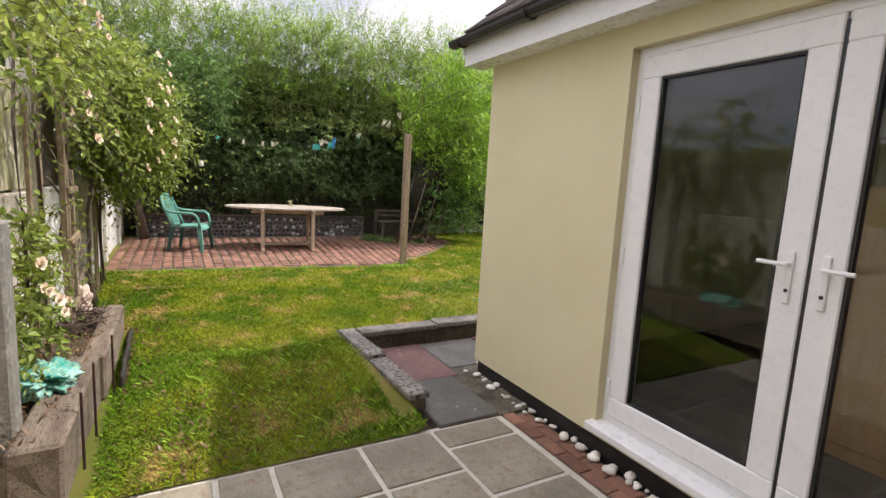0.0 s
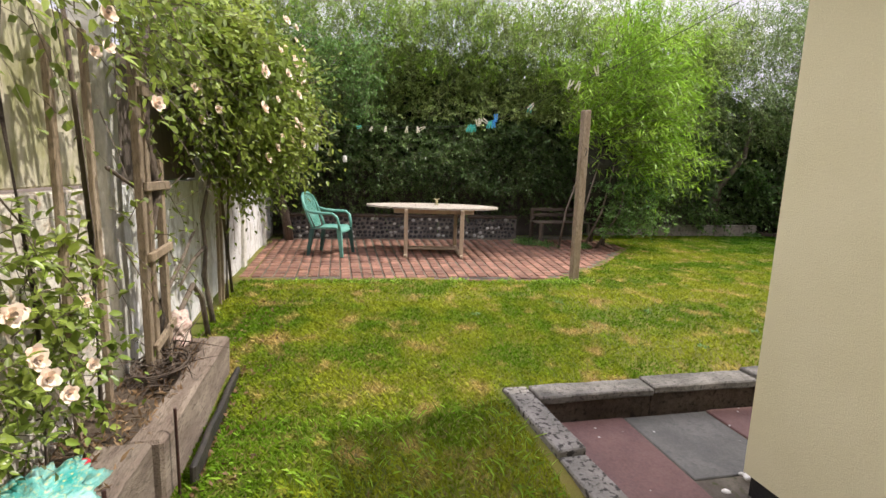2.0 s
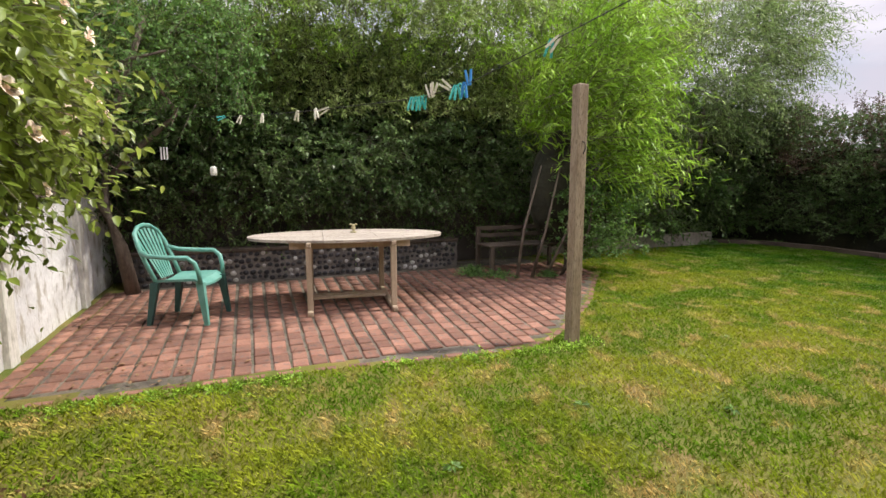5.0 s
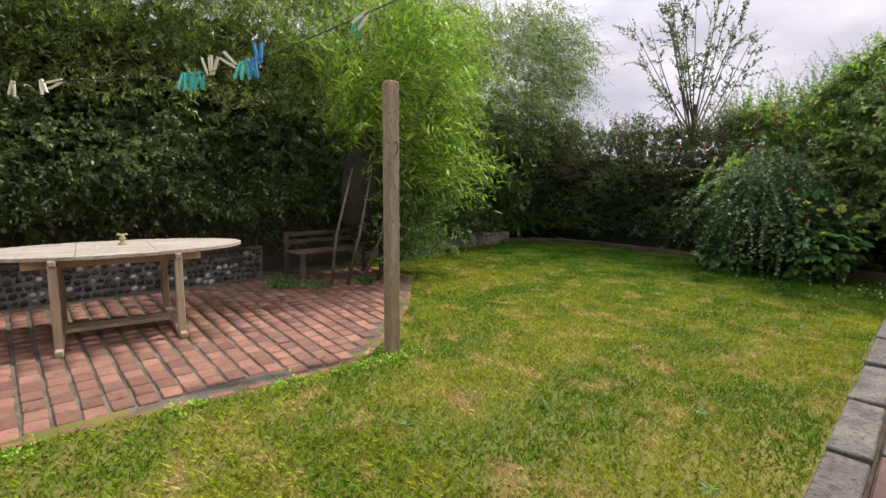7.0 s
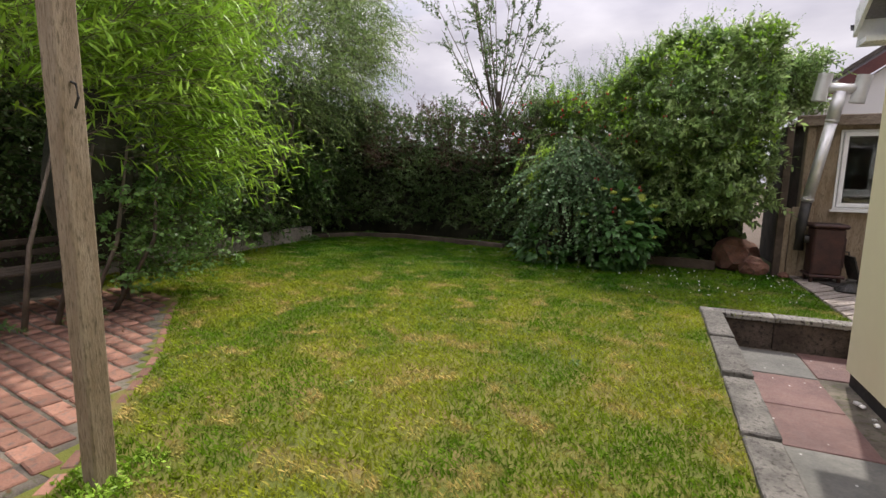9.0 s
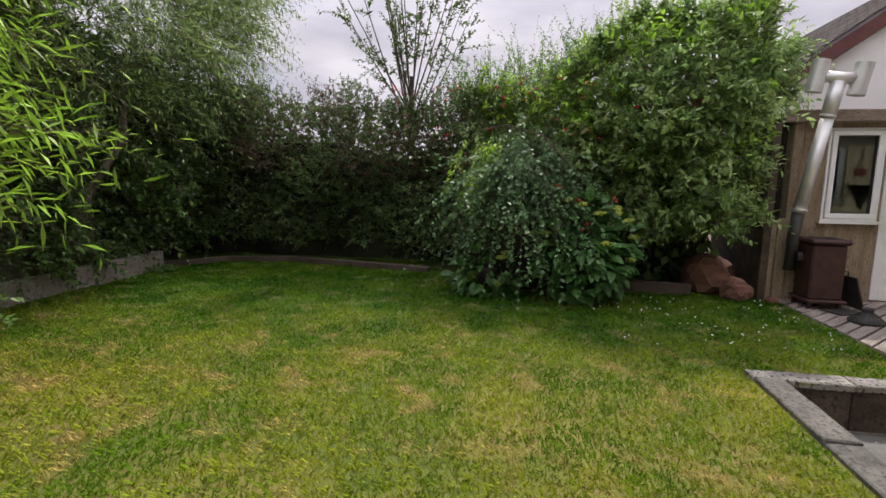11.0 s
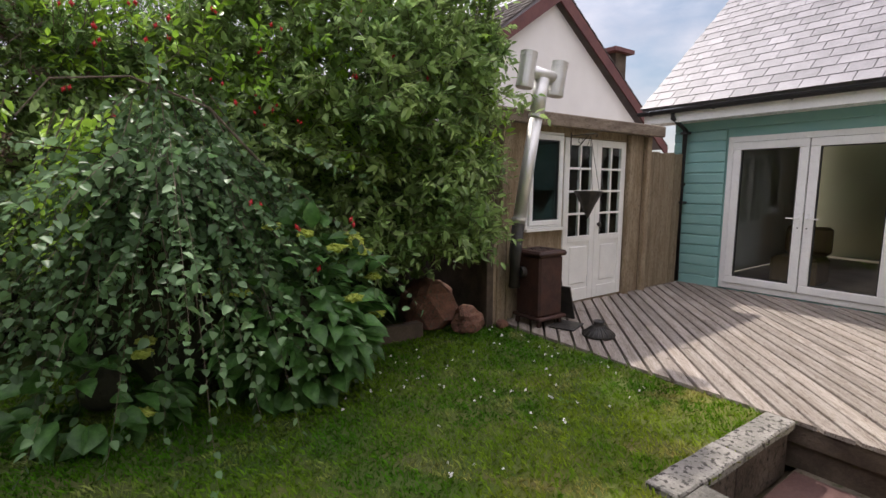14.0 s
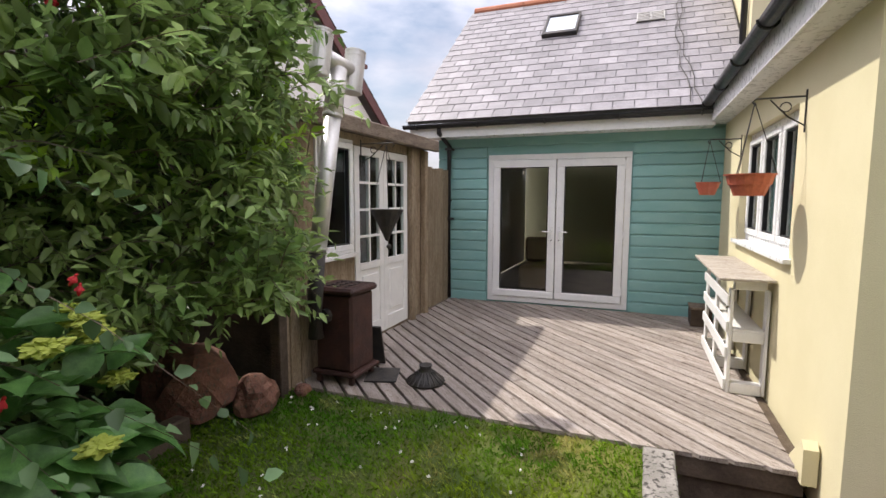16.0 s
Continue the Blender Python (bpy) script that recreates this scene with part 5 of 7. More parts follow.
# grass: blades over the lawn, longer along the edges
def lawn_ok(x, y):
    if in_path(x, y) or x > -2.80:
        return False
    if -4.63 < x < -4.42 and 1.35 < y < 7.75 or (-4.65 < x < -3.0 and 1.38 < y < 1.62):
        return False
    if x > -3.3 and y > 1.5 or y > 10.35 + 0.25 * (-3.5 - x) and x > -8:
        return False
    if y < -0.42 and x > -5.15 or y < -0.8:
        return False
    if x < -11.7 or x < patio_edge(y):
        return False
    return True


def blades(n, x, y, h, w, ratio_long=0.0, seed=1):
    g = np.random.default_rng(seed)
    px, py = g.uniform(*x, n), g.uniform(*y, n)
    ok = np.array([lawn_ok(a, b_) for a, b_ in zip(px, py)])
    px, py = px[ok], py[ok]
    k = len(px)
    pz = np.array([ground_z(a, b_) + 0.012 * noise.noise(Vector((a, b_, 0)) * 1.5) for a, b_ in zip(px, py)]) - 0.004
    c = np.stack([px, py, pz], 1)
    a = g.uniform(0, 6.28, k)
    lean = g.uniform(0.3, 1.6, k)
    hh = h * g.uniform(0.5, 1.3, k)
    s_ = np.stack([np.cos(a), np.sin(a), 0 * a], 1) * (w * 0.5)
    o = np.stack([-np.sin(a), np.cos(a), 0 * a], 1) * (hh * lean)[:, None]
    top = c + o + np.stack([0 * a, 0 * a, hh], 1)
    mid = c + o * 0.35 + np.stack([0 * a, 0 * a, hh * 0.6], 1)
    v = np.stack([c - s_, c + s_, mid + s_ * 0.8, top], 1).reshape(-1, 3)
    return v


gb = np.concatenate([blades(500000, (-11.8, -2.6), (-0.9, 12.0), 0.03, 0.0085, seed=1), blades(70000, (-6.5, -2.6), (-0.9, 2.5), 0.026, 0.005, seed=2)])
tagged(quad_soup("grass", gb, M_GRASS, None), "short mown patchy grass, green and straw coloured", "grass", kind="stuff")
tagged(quad_soup("long_grass", blades(3000, (-4.45, -2.6), (-0.5, 1.6), 0.05, 0.004, seed=3), L_WILLOWHI, None), "longer grass tufts beside the paving", "grass", kind="stuff")

# broad-leaved weeds in the turf
wx = np.array([[-5.9, 3.4], [-6.3, 2.6], [-5.2, 4.0], [-6.9, 4.6], [-5.6, 5.6], [-4.9, 3.2], [-5.1, 8.2], [-4.2, 8.6], [-6.0, 1.6], [-4.6, 8.9]])
wb = np.repeat(np.concatenate([wx, np.zeros((len(wx), 1))], 1), 9, 0)
wa = RNG.uniform(0, 6.28, len(wb))
WV = sprays(wb, np.stack([np.cos(wa), np.sin(wa), np.full(len(wb), 0.25)], 1), np.full(len(wb), 0.03), 2, 0.042, 0.4, 0.2, twig=0, spread=0.3, oval=True)
tagged(quad_soup("turf_weeds", WV[0], L_MID, None), "small dark green weeds in the lawn", "weeds", kind="stuff")

# daisies and fallen leaves
g = np.random.default_rng(4)
dp = np.stack([g.uniform(-5.6, -3.4, 70), g.uniform(8.2, 10.2, 70), np.full(70, 0.03)], 1)
me = leaves_mesh("daisies", np.repeat(dp, 5, 0) + g.normal(0, 0.004, (350, 3)), 0.016, 0.8, 0.0)
dm = link_mesh("daisies", me, M_WALLW, None)
tagged(dm, "tiny white daisies in the lawn near the deck", "flower", kind="stuff")
lp = np.concatenate([np.stack([g.uniform(-10.5, -7.5, 260), g.uniform(-0.8, 0.4, 260), np.full(260, 0.022)], 1),
                     np.stack([g.uniform(-10.8, -7.4, 90), g.uniform(0.4, 5.0, 90), np.full(90, 0.022)], 1)])
me = leaves_mesh("fallen_leaves", lp, 0.05, 0.5, 0.0)
M_LITTER = leafy("dry_leaf", (0.16, 0.09, 0.05), (0.30, 0.20, 0.11))
v = np.empty(len(me.vertices) * 3)
me.vertices.foreach_get("co", v)
v = v.reshape(-1, 3)
v[:, 2] = 0.024 + (v[:, 2] - 0.022) * 0.2
me.vertices.foreach_set("co", v.ravel())
tagged(link_mesh("fallen_leaves", me, M_LITTER, None), "dry brown fallen leaves on the bricks", "leaves", kind="stuff")


# ---- roof coverings ----
def slate_roof():
    roof = scene.objects["roof_east"]
    a, b = Vector((TX0, 0, TZ0)), Vector((TX1, 0, TZ1))
    s = (b - a)
    L = s.length
    s.normalize()
    nrm = Vector((-s.z, 0, s.x))
    rows, w = 19, 0.252
    gauge = L / rows
    made = {}
    g = random.Random(2)
    for r in range(rows):
        y = 6.62 - (0.5 * w if r % 2 else 0)
        while y < 10.88:
            y0, y1 = max(y, 6.62), min(y + w, 10.92)
            y += w
            k = round(y1 - y0, 3)
            if k < 0.03:
                continue
            if k not in made:
                me = bpy.data.meshes.new("slate")
                bm = boxbm(-0.022, gauge + 0.03, 0.005, k - 0.005, 0.0, 0.008)
                bm.to_mesh(me)
                bm.free()
                made[k] = me
            ob = link_mesh("slate", made[k], M_SLATE, roof)
            p = a + s * (r * gauge) + nrm * (0.058 + g.uniform(0, 0.002))
            xa = (s + nrm * -0.035).normalized()
            za = Vector((0, 1, 0)).cross(xa) * -1
            ob.matrix_basis = Matrix.Translation(Vector((p.x, y0, p.z))) @ Matrix((xa, Vector((0, 1, 0)), za)).transposed().to_4x4()


def tile_rows(parent, a, b, y_or_x, length, axis, rows, material, seed=1):
    """Courses of tiles as joined geometry: each tile a thin box; the slope runs from a to b."""
    a, b = Vector(a), Vector(b)
    s = (b - a)
    L = s.length
    s.normalize()
    run = Vector((1, 0, 0)) if axis == 0 else Vector((0, 1, 0))
    nrm = run.cross(s)
    if nrm.z < 0:
        nrm = -nrm
    vs, fs = [], []
    g = random.Random(seed)
    gauge, w = L / rows, 0.26
    for r in range(rows):
        t = -(w / 2 if r % 2 else 0)
        while t < length:
            t0, t1 = max(t, 0) + 0.004, min(t + w, length) - 0.004
            t += w
            if t1 - t0 < 0.03:
                continue
            o = a + s * (r * gauge - 0.02) + nrm * (0.012 + g.uniform(0, 0.005))
            e = s * (gauge + 0.02) - nrm * 0.012
            q = [o + run * t0, o + run * t1, o + e + run * t1, o + e + run * t0]
            k = len(vs)
            vs += [list(p) for p in q] + [list(p - nrm * 0.014) for p in q]
            fs += [[k, k + 1, k + 2, k + 3], [k, k + 4, k + 5, k + 1], [k + 1, k + 5, k + 6, k + 2], [k + 3, k + 7, k + 4, k]]
    off = np.array(parent.matrix_basis.translation) if parent else 0
    me = quads_mesh("tiles", np.array(vs) - off, np.array(fs))
    return link_mesh("tiles", me, material, parent, kind="stuff")


M_TILES = surface("dark_roof_tile", (0.07, 0.06, 0.055), (0.12, 0.10, 0.09), 3, 0.8, 0.4, 60, island=0.25, spec=0.15)
wing_roof = scene.objects["roof_wing"]
tile_rows(wing_roof, (VX, EY0, EZ + 0.1), (VX, RY, RZ + 0.1), 0, 9.5, 0, 12, M_TILES)
tile_rows(wing_roof, (VX, EY1, EZ + 0.1), (VX, RY, RZ + 0.1), 0, 4.3, 0, 12, M_TILES, 2)
for sx in (-1, 1):
    tile_rows(nb, (0.3 + sx * 3.75, GY - 0.14, 2.36), (0.3, GY - 0.14, 5.04), 0, 5.2, 1, 18, M_TILES, 3 + sx)
bm = bmesh.new()
solid(bm, [(VX - 0.0, EY0, EZ - 0.1), (VX - 0.0, EY0, EZ + 0.1), (VX - 0.0, RY, RZ + 0.1), (VX - 0.0, RY, RZ - 0.1)], (-0.025, 0, 0))
solid(bm, [(VX - 0.0, EY1, EZ - 0.1), (VX - 0.0, RY, RZ - 0.1), (VX - 0.0, RY, RZ + 0.1), (VX - 0.0, EY1, EZ + 0.1)], (-0.025, 0, 0))
structure("bargeboard", bm, M_UPVC, "white bargeboard along the verge")

gutter("gutter", (TX0 - 0.02, 7.0, 2.535), (TX0 - 0.02, 10.95, 2.535), (-1, 0, 0))
bm = bmesh.new()
box(bm, TX0 + 0.03, TX0 + 0.055, 7.0, 10.88, 2.38, 2.54)
box(bm, TX0 + 0.03, BX, 7.0, 10.88, 2.36, 2.38)
structure("fascia_east", bm, M_UPVC, "off-white fascia board under the slates")
bm = bmesh.new()
for k in range(9):
    tube(bm, [(TX1, 6.60 + k * 0.475, TZ1 + 0.05), (TX1, 6.60 + (k + 1) * 0.475 - 0.01, TZ1 + 0.05)], 0.085, 0.085, 10)
rg = thing("roof_ridge", (TX1, 8.9, TZ1), "orange clay ridge tiles along the slate roof", "roof")
part("ridge_tile", bm, M_RIDGE, rg, world_space=True)
dp_ = thing("downpipe", (0.36, 10.34, 0.0), "black plastic downpipe at the end of the teal wall", "pipe")
bm = bmesh.new()
tube(bm, [(0.10, 10.42, 2.5), (0.10, 10.42, 2.42), (0.36, 10.36, 2.26), (0.36, 10.36, 0.05)], 0.034, sides=10)
part("pipe", bm, M_BLACKPL, dp_, world_space=True, smooth=True)
for z in (2.2, 1.2):
    part("clip", boxbm(0.31, 0.46, 10.31, 10.41, z, z + 0.03), M_BLACKPL, dp_, world_space=True)
dq = thing("downpipe", (1.17, 6.62, 3.35), "dark grey pipe running up the tall cream wall", "pipe")
bm = bmesh.new()
tube(bm, [(1.17, 6.62, 3.35), (1.17, 6.62, 7.0)], 0.04, sides=10)
part("pipe", bm, M_BLACKPL, dq, world_space=True, smooth=True)

# roof window, vent and wires on the slates
SL = (Vector((TX1, 0, TZ1)) - Vector((TX0, 0, TZ0))).normalized()
SN = Vector((-SL.z, 0, SL.x))


def on_roof(x, y):
    t = (x - TX0) / SL.x
    p = Vector((TX0, y, TZ0)) + SL * t + SN * 0.066
    return Matrix.Translation(p) @ Matrix((SL, Vector((0, 1, 0)), -Vector((0, 1, 0)).cross(SL))).transposed().to_4x4()


rw = new("roof_window")
rw.matrix_basis = on_roof(2.16, 9.06)
tagged(rw, "small dark framed roof window in the slates", "window")
bm = bmesh.new()
for q in ((-0.38, -0.29, -0.275, 0.275), (0.33, 0.38, -0.275, 0.275), (-0.29, 0.33, -0.275, -0.235), (-0.29, 0.33, 0.235, 0.275)):
    box(bm, *q, 0.0, 0.07, 0.006)
part("window_frame", bm, M_IRON, rw, "dark metal frame")
# Opaque pane: the sky's reflection is painted in as pale blue-grey.
part("pane", boxbm(-0.29, 0.33, -0.235, 0.235, 0.03, 0.045), surface("sky_toned_pane", (0.5, 0.55, 0.6), (0.55, 0.6, 0.65), 2, 0.08, 0.0, 10, spec=1.0, grain=0.02), rw, "opaque glossy pane, sky reflection put in its pale colour")
rv = new("roof_vent")
rv.matrix_basis = on_roof(2.12, 7.72)
tagged(rv, "slotted grey tile vent in the slate roof", "vent")
M_VENT = surface("pale_vent", (0.40, 0.39, 0.38), (0.50, 0.49, 0.47), 4, 0.5, 0.1, 60)
# Dark plate between the slats: the slots' shade put into its colour.
part("base", boxbm(-0.16, 0.16, -0.20, 0.20, 0.0, 0.012), M_IRON, rv, "dark plate standing for the shaded slots")
for k in range(6):
    part("slat", boxbm(-0.155 + k * 0.055, -0.13 + k * 0.055, -0.19, 0.19, 0.012, 0.032, 0.003), M_VENT, rv)
for y0 in (-0.20, -0.01, 0.18):
    part("bar", boxbm(-0.16, 0.16, y0, y0 + 0.02, 0.012, 0.026), M_VENT, rv)
wr = thing("roof_cable", (0.1, 7.2, 2.5), "thin dark cables running down the slate roof", "cable")
for oy in (0.0, 0.06):
    bm = bmesh.new()
    pts = []
    for k in range(14):
        x = 0.12 + 2.95 * k / 13
        m_ = on_roof(x, 7.16 + 0.16 * math.sin(2.9 * k / 13) + oy * (1.5 - k / 13) + 0.028 * math.sin(k * 1.9 + oy * 30))
        pts.append((m_ @ Vector((0, 0, 0.02))) - Vector((0.1, 7.2, 2.5)))
    tube(bm, pts, 0.006, sides=5)
    part("cable", bm, M_IRON, wr)

# ---- deck ----
def clip_rect(poly, x0, x1, y0, y1):
    for ax, lim, keep in ((0, x0, 1), (0, x1, -1), (1, y0, 1), (1, y1, -1)):
        out = []
        for i, p in enumerate(poly):
            q = poly[(i + 1) % len(poly)]
            a, b = keep * (p[ax] - lim), keep * (q[ax] - lim)
            if a >= 0:
                out.append(p)
            if (a >= 0) != (b >= 0):
                t = a / (a - b)
                out.append((p[0] + t * (q[0] - p[0]), p[1] + t * (q[1] - p[1])))
        poly = out
        if len(poly) < 3:
            return []
    return poly


structure("deck_frame", boxbm(-3.24, 0.44, 6.93, 10.33, -0.3, -0.02), M_DARKWOOD, "dark joists and soil under the deck")
deck = structure("deck", boxbm(-3.275, -3.245, 6.9, 9.98, -0.12, 0.0), M_DARKWOOD, "dark edge board of the weathered timber deck")
U_, V_ = Vector((1, 1, 0)).normalized(), Vector((-1, 1, 0)).normalized()
g = random.Random(8)
base_c = Vector((-1.3, 8.6, 0))
pitch = 0.129
for k in range(-22, 23):
    o = base_c + V_ * (k * pitch)
    hw = pitch / 2 - 0.0115
    segs = [(-4, g.uniform(-1.2, 1.2)), None]
    cutat = segs[0][1]
    for s0, s1 in ((-4, cutat - 0.002), (cutat + 0.002, 4)):
        c4 = [o + U_ * s0 - V_ * hw, o + U_ * s1 - V_ * hw, o + U_ * s1 + V_ * hw, o + U_ * s0 + V_ * hw]
        poly = clip_rect([(p.x, p.y) for p in c4], -3.29, 0.425, 6.93, 10.35)
        if not poly:
            continue
        cx, cy = sum(p[0] for p in poly) / len(poly), sum(p[1] for p in poly) / len(poly)
        bm = bmesh.new()
        R45 = Matrix.Rotation(radians(-45), 3, "Z")
        top = 0.03 + g.uniform(-0.003, 0.002)
        loc = [R45 @ Vector((p[0] - cx, p[1] - cy, 0)) for p in poly]
        sh = [Vector((q.x * (1 - 0.003 / max(abs(q.x), 0.05)), q.y * (1 - 0.004 / max(abs(q.y), 0.02)), 0)) for q in loc]
        lo = [bm.verts.new((q.x, q.y, -0.028)) for q in loc]
        mid = [bm.verts.new((q.x, q.y, -0.004)) for q in loc]
        up = [bm.verts.new((q.x, q.y, 0)) for q in sh]
        n_ = len(loc)
        bm.faces.new(up)
        for i in range(n_):
            bm.faces.new((lo[i], lo[(i + 1) % n_], mid[(i + 1) % n_], mid[i]))
            bm.faces.new((mid[i], mid[(i + 1) % n_], up[(i + 1) % n_], up[i]))
        ob = part("board", bm, M_DECK, deck)
        ob.matrix_basis = Matrix.Translation((cx, cy, top)) @ Matrix.Rotation(radians(45 + g.uniform(-0.15, 0.15)), 4, "Z")
structure("gravel_bed", boxbm(-3.2, -1.0, 6.86, 6.925, -0.1, 0.01), M_SOIL)

# ---- kerbs and slabs of the sunken path ----
def kerb_line(name, p0, p1, width, n, label, seed, material=M_KERB):
    k = thing(name, p0, label, "kerb")
    p0, p1 = Vector(p0), Vector(p1)
    run = p1 - p0
    d = run.normalized()
    s = Vector((-d.y, d.x, 0))
    g = random.Random(seed)
    L = run.length / n
    for i in range(n):
        c = p0 + d * (L * (i + 0.5))
        gz = ground_z(c.x, c.y)
        bm = boxbm(-L / 2 + 0.0025, L / 2 - 0.0025, -width / 2, width / 2, -0.055, 0.0, 0.009)
        bmesh.ops.subdivide_edges(bm, edges=[e for e in bm.edges if e.calc_length() > 0.2], cuts=5, use_grid_fill=True)
        for v in bm.verts:
            v.co += noise.noise_vector(v.co * 6 + Vector((i * 7, seed, 0))) * 0.008
        ob = part("kerb_stone", bm, material, k)
        ob.matrix_basis = Matrix.Translation(c - p0 + Vector((0, 0, gz + 0.035 + g.uniform(-0.004, 0.006)))) @ Matrix.Rotation(math.atan2(d.y, d.x) + radians(g.uniform(-0.5, 0.5)), 4, "Z")
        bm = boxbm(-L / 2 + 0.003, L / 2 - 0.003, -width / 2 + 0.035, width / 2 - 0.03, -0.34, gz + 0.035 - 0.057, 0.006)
        ob = part("riser", bm, M_RISER, k, "dark brown blotched riser slab")
        ob.matrix_basis = Matrix.Translation(c - p0) @ Matrix.Rotation(math.atan2(d.y, d.x), 4, "Z")
    return k


kerb_line("kerb", (-4.52, 1.58, 0), (-4.52, 7.56, 0), 0.19, 7, "mossy grey concrete kerb along the sunken path", 1)
kerb_line("kerb", (-4.62, 1.48, 0), (-3.05, 1.56, 0), 0.17, 2, "lichen-spotted concrete kerb across the path's end", 2, M_LICHEN)
kerb_line("kerb", (-4.62, 7.655, 0), (-3.31, 7.63, 0), 0.17, 2, "lichen-spotted concrete kerb beside the deck", 3, M_LICHEN)


def slabs(name, cells, z, material_of, label, gap=0.006, thick=0.04):
    t = structure(name, boxbm(min(c[0] for c in cells), max(c[1] for c in cells), min(c[2] for c in cells), max(c[3] for c in cells), z - 0.1, z - 0.012), M_JOINT, label)
    for i, (x0, x1, y0, y1) in enumerate(cells):
        w, d = x1 - x0 - 2 * gap, y1 - y0 - 2 * gap
        ob = part("slab", boxbm(-w / 2, w / 2, -d / 2, d / 2, -thick, 0, 0.006), material_of(i), t)
        ob.matrix_basis = pose((x0 + x1) / 2, (y0 + y1) / 2, z + 0.003 * math.sin(i * 2.3), 0.25 * math.sin(i * 1.7), 0.25 * math.cos(i * 2.1))
    return t


cells = [(-4.42, -3.55, 1.6, 2.2), (-3.55, -2.8, 1.6, 2.12), (-4.42, -3.72, 2.2, 2.85)]
y = 2.85
while y < 7.4:
    cells.append((-4.42, -3.78, y, min(y + 0.66, 7.54)))
    y += 0.66
cells += [(-3.78, -3.3, 6.86, 7.54)]
red = {0, 3, 5, 7, 8, 10}
slabs("path", cells, -0.28, lambda i: M_REDSLAB if i in red else M_SLAB, "sandy joints between path slabs")

# stone flags with pale mortar, brick edging
mort = structure("paving", boxbm(-2.82, 3.0, -3.2, 2.12, -0.40, -0.303), M_MORTAR, "pale mortar between stone flags")
g = random.Random(3)
flag_rows = [(-2.79, -2.30, [-3.2, -2.4, -1.7, -1.1, -0.45, 0.16, 0.46, 1.0, 1.52]), (-2.79, -2.54, [1.52, 2.08]), (-2.54, -2.02, [1.52, 2.08]), (-2.30, -1.72, [-3.2, -2.3, -1.5, -0.7, 0.0, 0.55, 1.0, 1.52]),
             (-2.02, -1.45, [1.52, 2.08]), (-1.45, -0.8, [1.3, 2.08])]
flag_rows += [(-1.72 + k * 0.62, -1.1 + k * 0.62, [-3.2 + 0.3 * (k % 2), -2.4, -1.75, -1.05, -0.3, 0.35, 0.8, 1.3 if k else 1.52]) for k in range(7)]
for x0, x1, ys in flag_rows:
    for y0, y1 in zip(ys, ys[1:]):
        gap = 0.016
        bm = boxbm(-(x1 - x0) / 2 + gap, (x1 - x0) / 2 - gap, -(y1 - y0) / 2 + gap, (y1 - y0) / 2 - gap, -0.03, 0, 0.005)
        ob = part("flagstone", bm, M_FLAG, mort)
        ob.matrix_basis = pose((x0 + x1) / 2, (y0 + y1) / 2, -0.293, g.uniform(-0.2, 0.2), g.uniform(-0.2, 0.2))
edge = structure("edging", boxbm(-3.3, 3.0, 2.12, 2.37, -0.40, -0.31), M_JOINT, "earth joints between edging bricks")
brick_me = bpy.data.meshes.new("brick")
bm = boxbm(-0.105, 0.105, -0.05, 0.05, -0.03, 0, 0.005)
bm.to_mesh(brick_me)
bm.free()
x = -2.75
while x < 1.0:
    ob = link_mesh("brick", brick_me, M_BRICK, edge)
    ob.matrix_basis = pose(x, 2.19, -0.297 + g.uniform(-0.003, 0.003), 0, 0, g.uniform(-2, 2))
    ob = link_mesh("brick", brick_me, M_BRICK, edge)
    ob.matrix_basis = pose(x + 0.1, 2.295, -0.30 + g.uniform(-0.003, 0.003), 0, 0, g.uniform(-2, 2))
    x += 0.218


def pebble_mesh(seed):
    bm = lumpy(2, (0, 0, 0), (1, 0.72, 0.5), 0.25, 1.3, seed)
    me = bpy.data.meshes.new("pebble")
    bm.to_mesh(me)
    bm.free()
    for f in me.polygons:
        f.use_smooth = True
    me.materials.append(M_PEBBLE)
    return me


PEB = [pebble_mesh(s) for s in (1.0, 2.5, 4.0)]
pb = thing("pebble_strip", (-3.0, 2.34, -0.3), "strip of pale rounded pebbles along the plinth", "stones")
for k in range(105):
    if k < 75:
        x, y, z = g.uniform(-3.62, -0.4), g.uniform(2.30, 2.39), -0.30
    else:
        x, y, z = g.uniform(-3.70, -3.63), g.uniform(2.35, 6.6), -0.27
    s = g.choice([0.018, 0.024, 0.03, 0.045])
    ob = new("pebble", g.choice(PEB))
    ob.parent = pb
    ob.matrix_basis = Matrix.Translation((x + 3.0, y - 2.34, z + 0.3 + s * 0.5)) @ Matrix.Rotation(g.uniform(0, 6), 4, "Z") @ Matrix.Scale(s, 4)

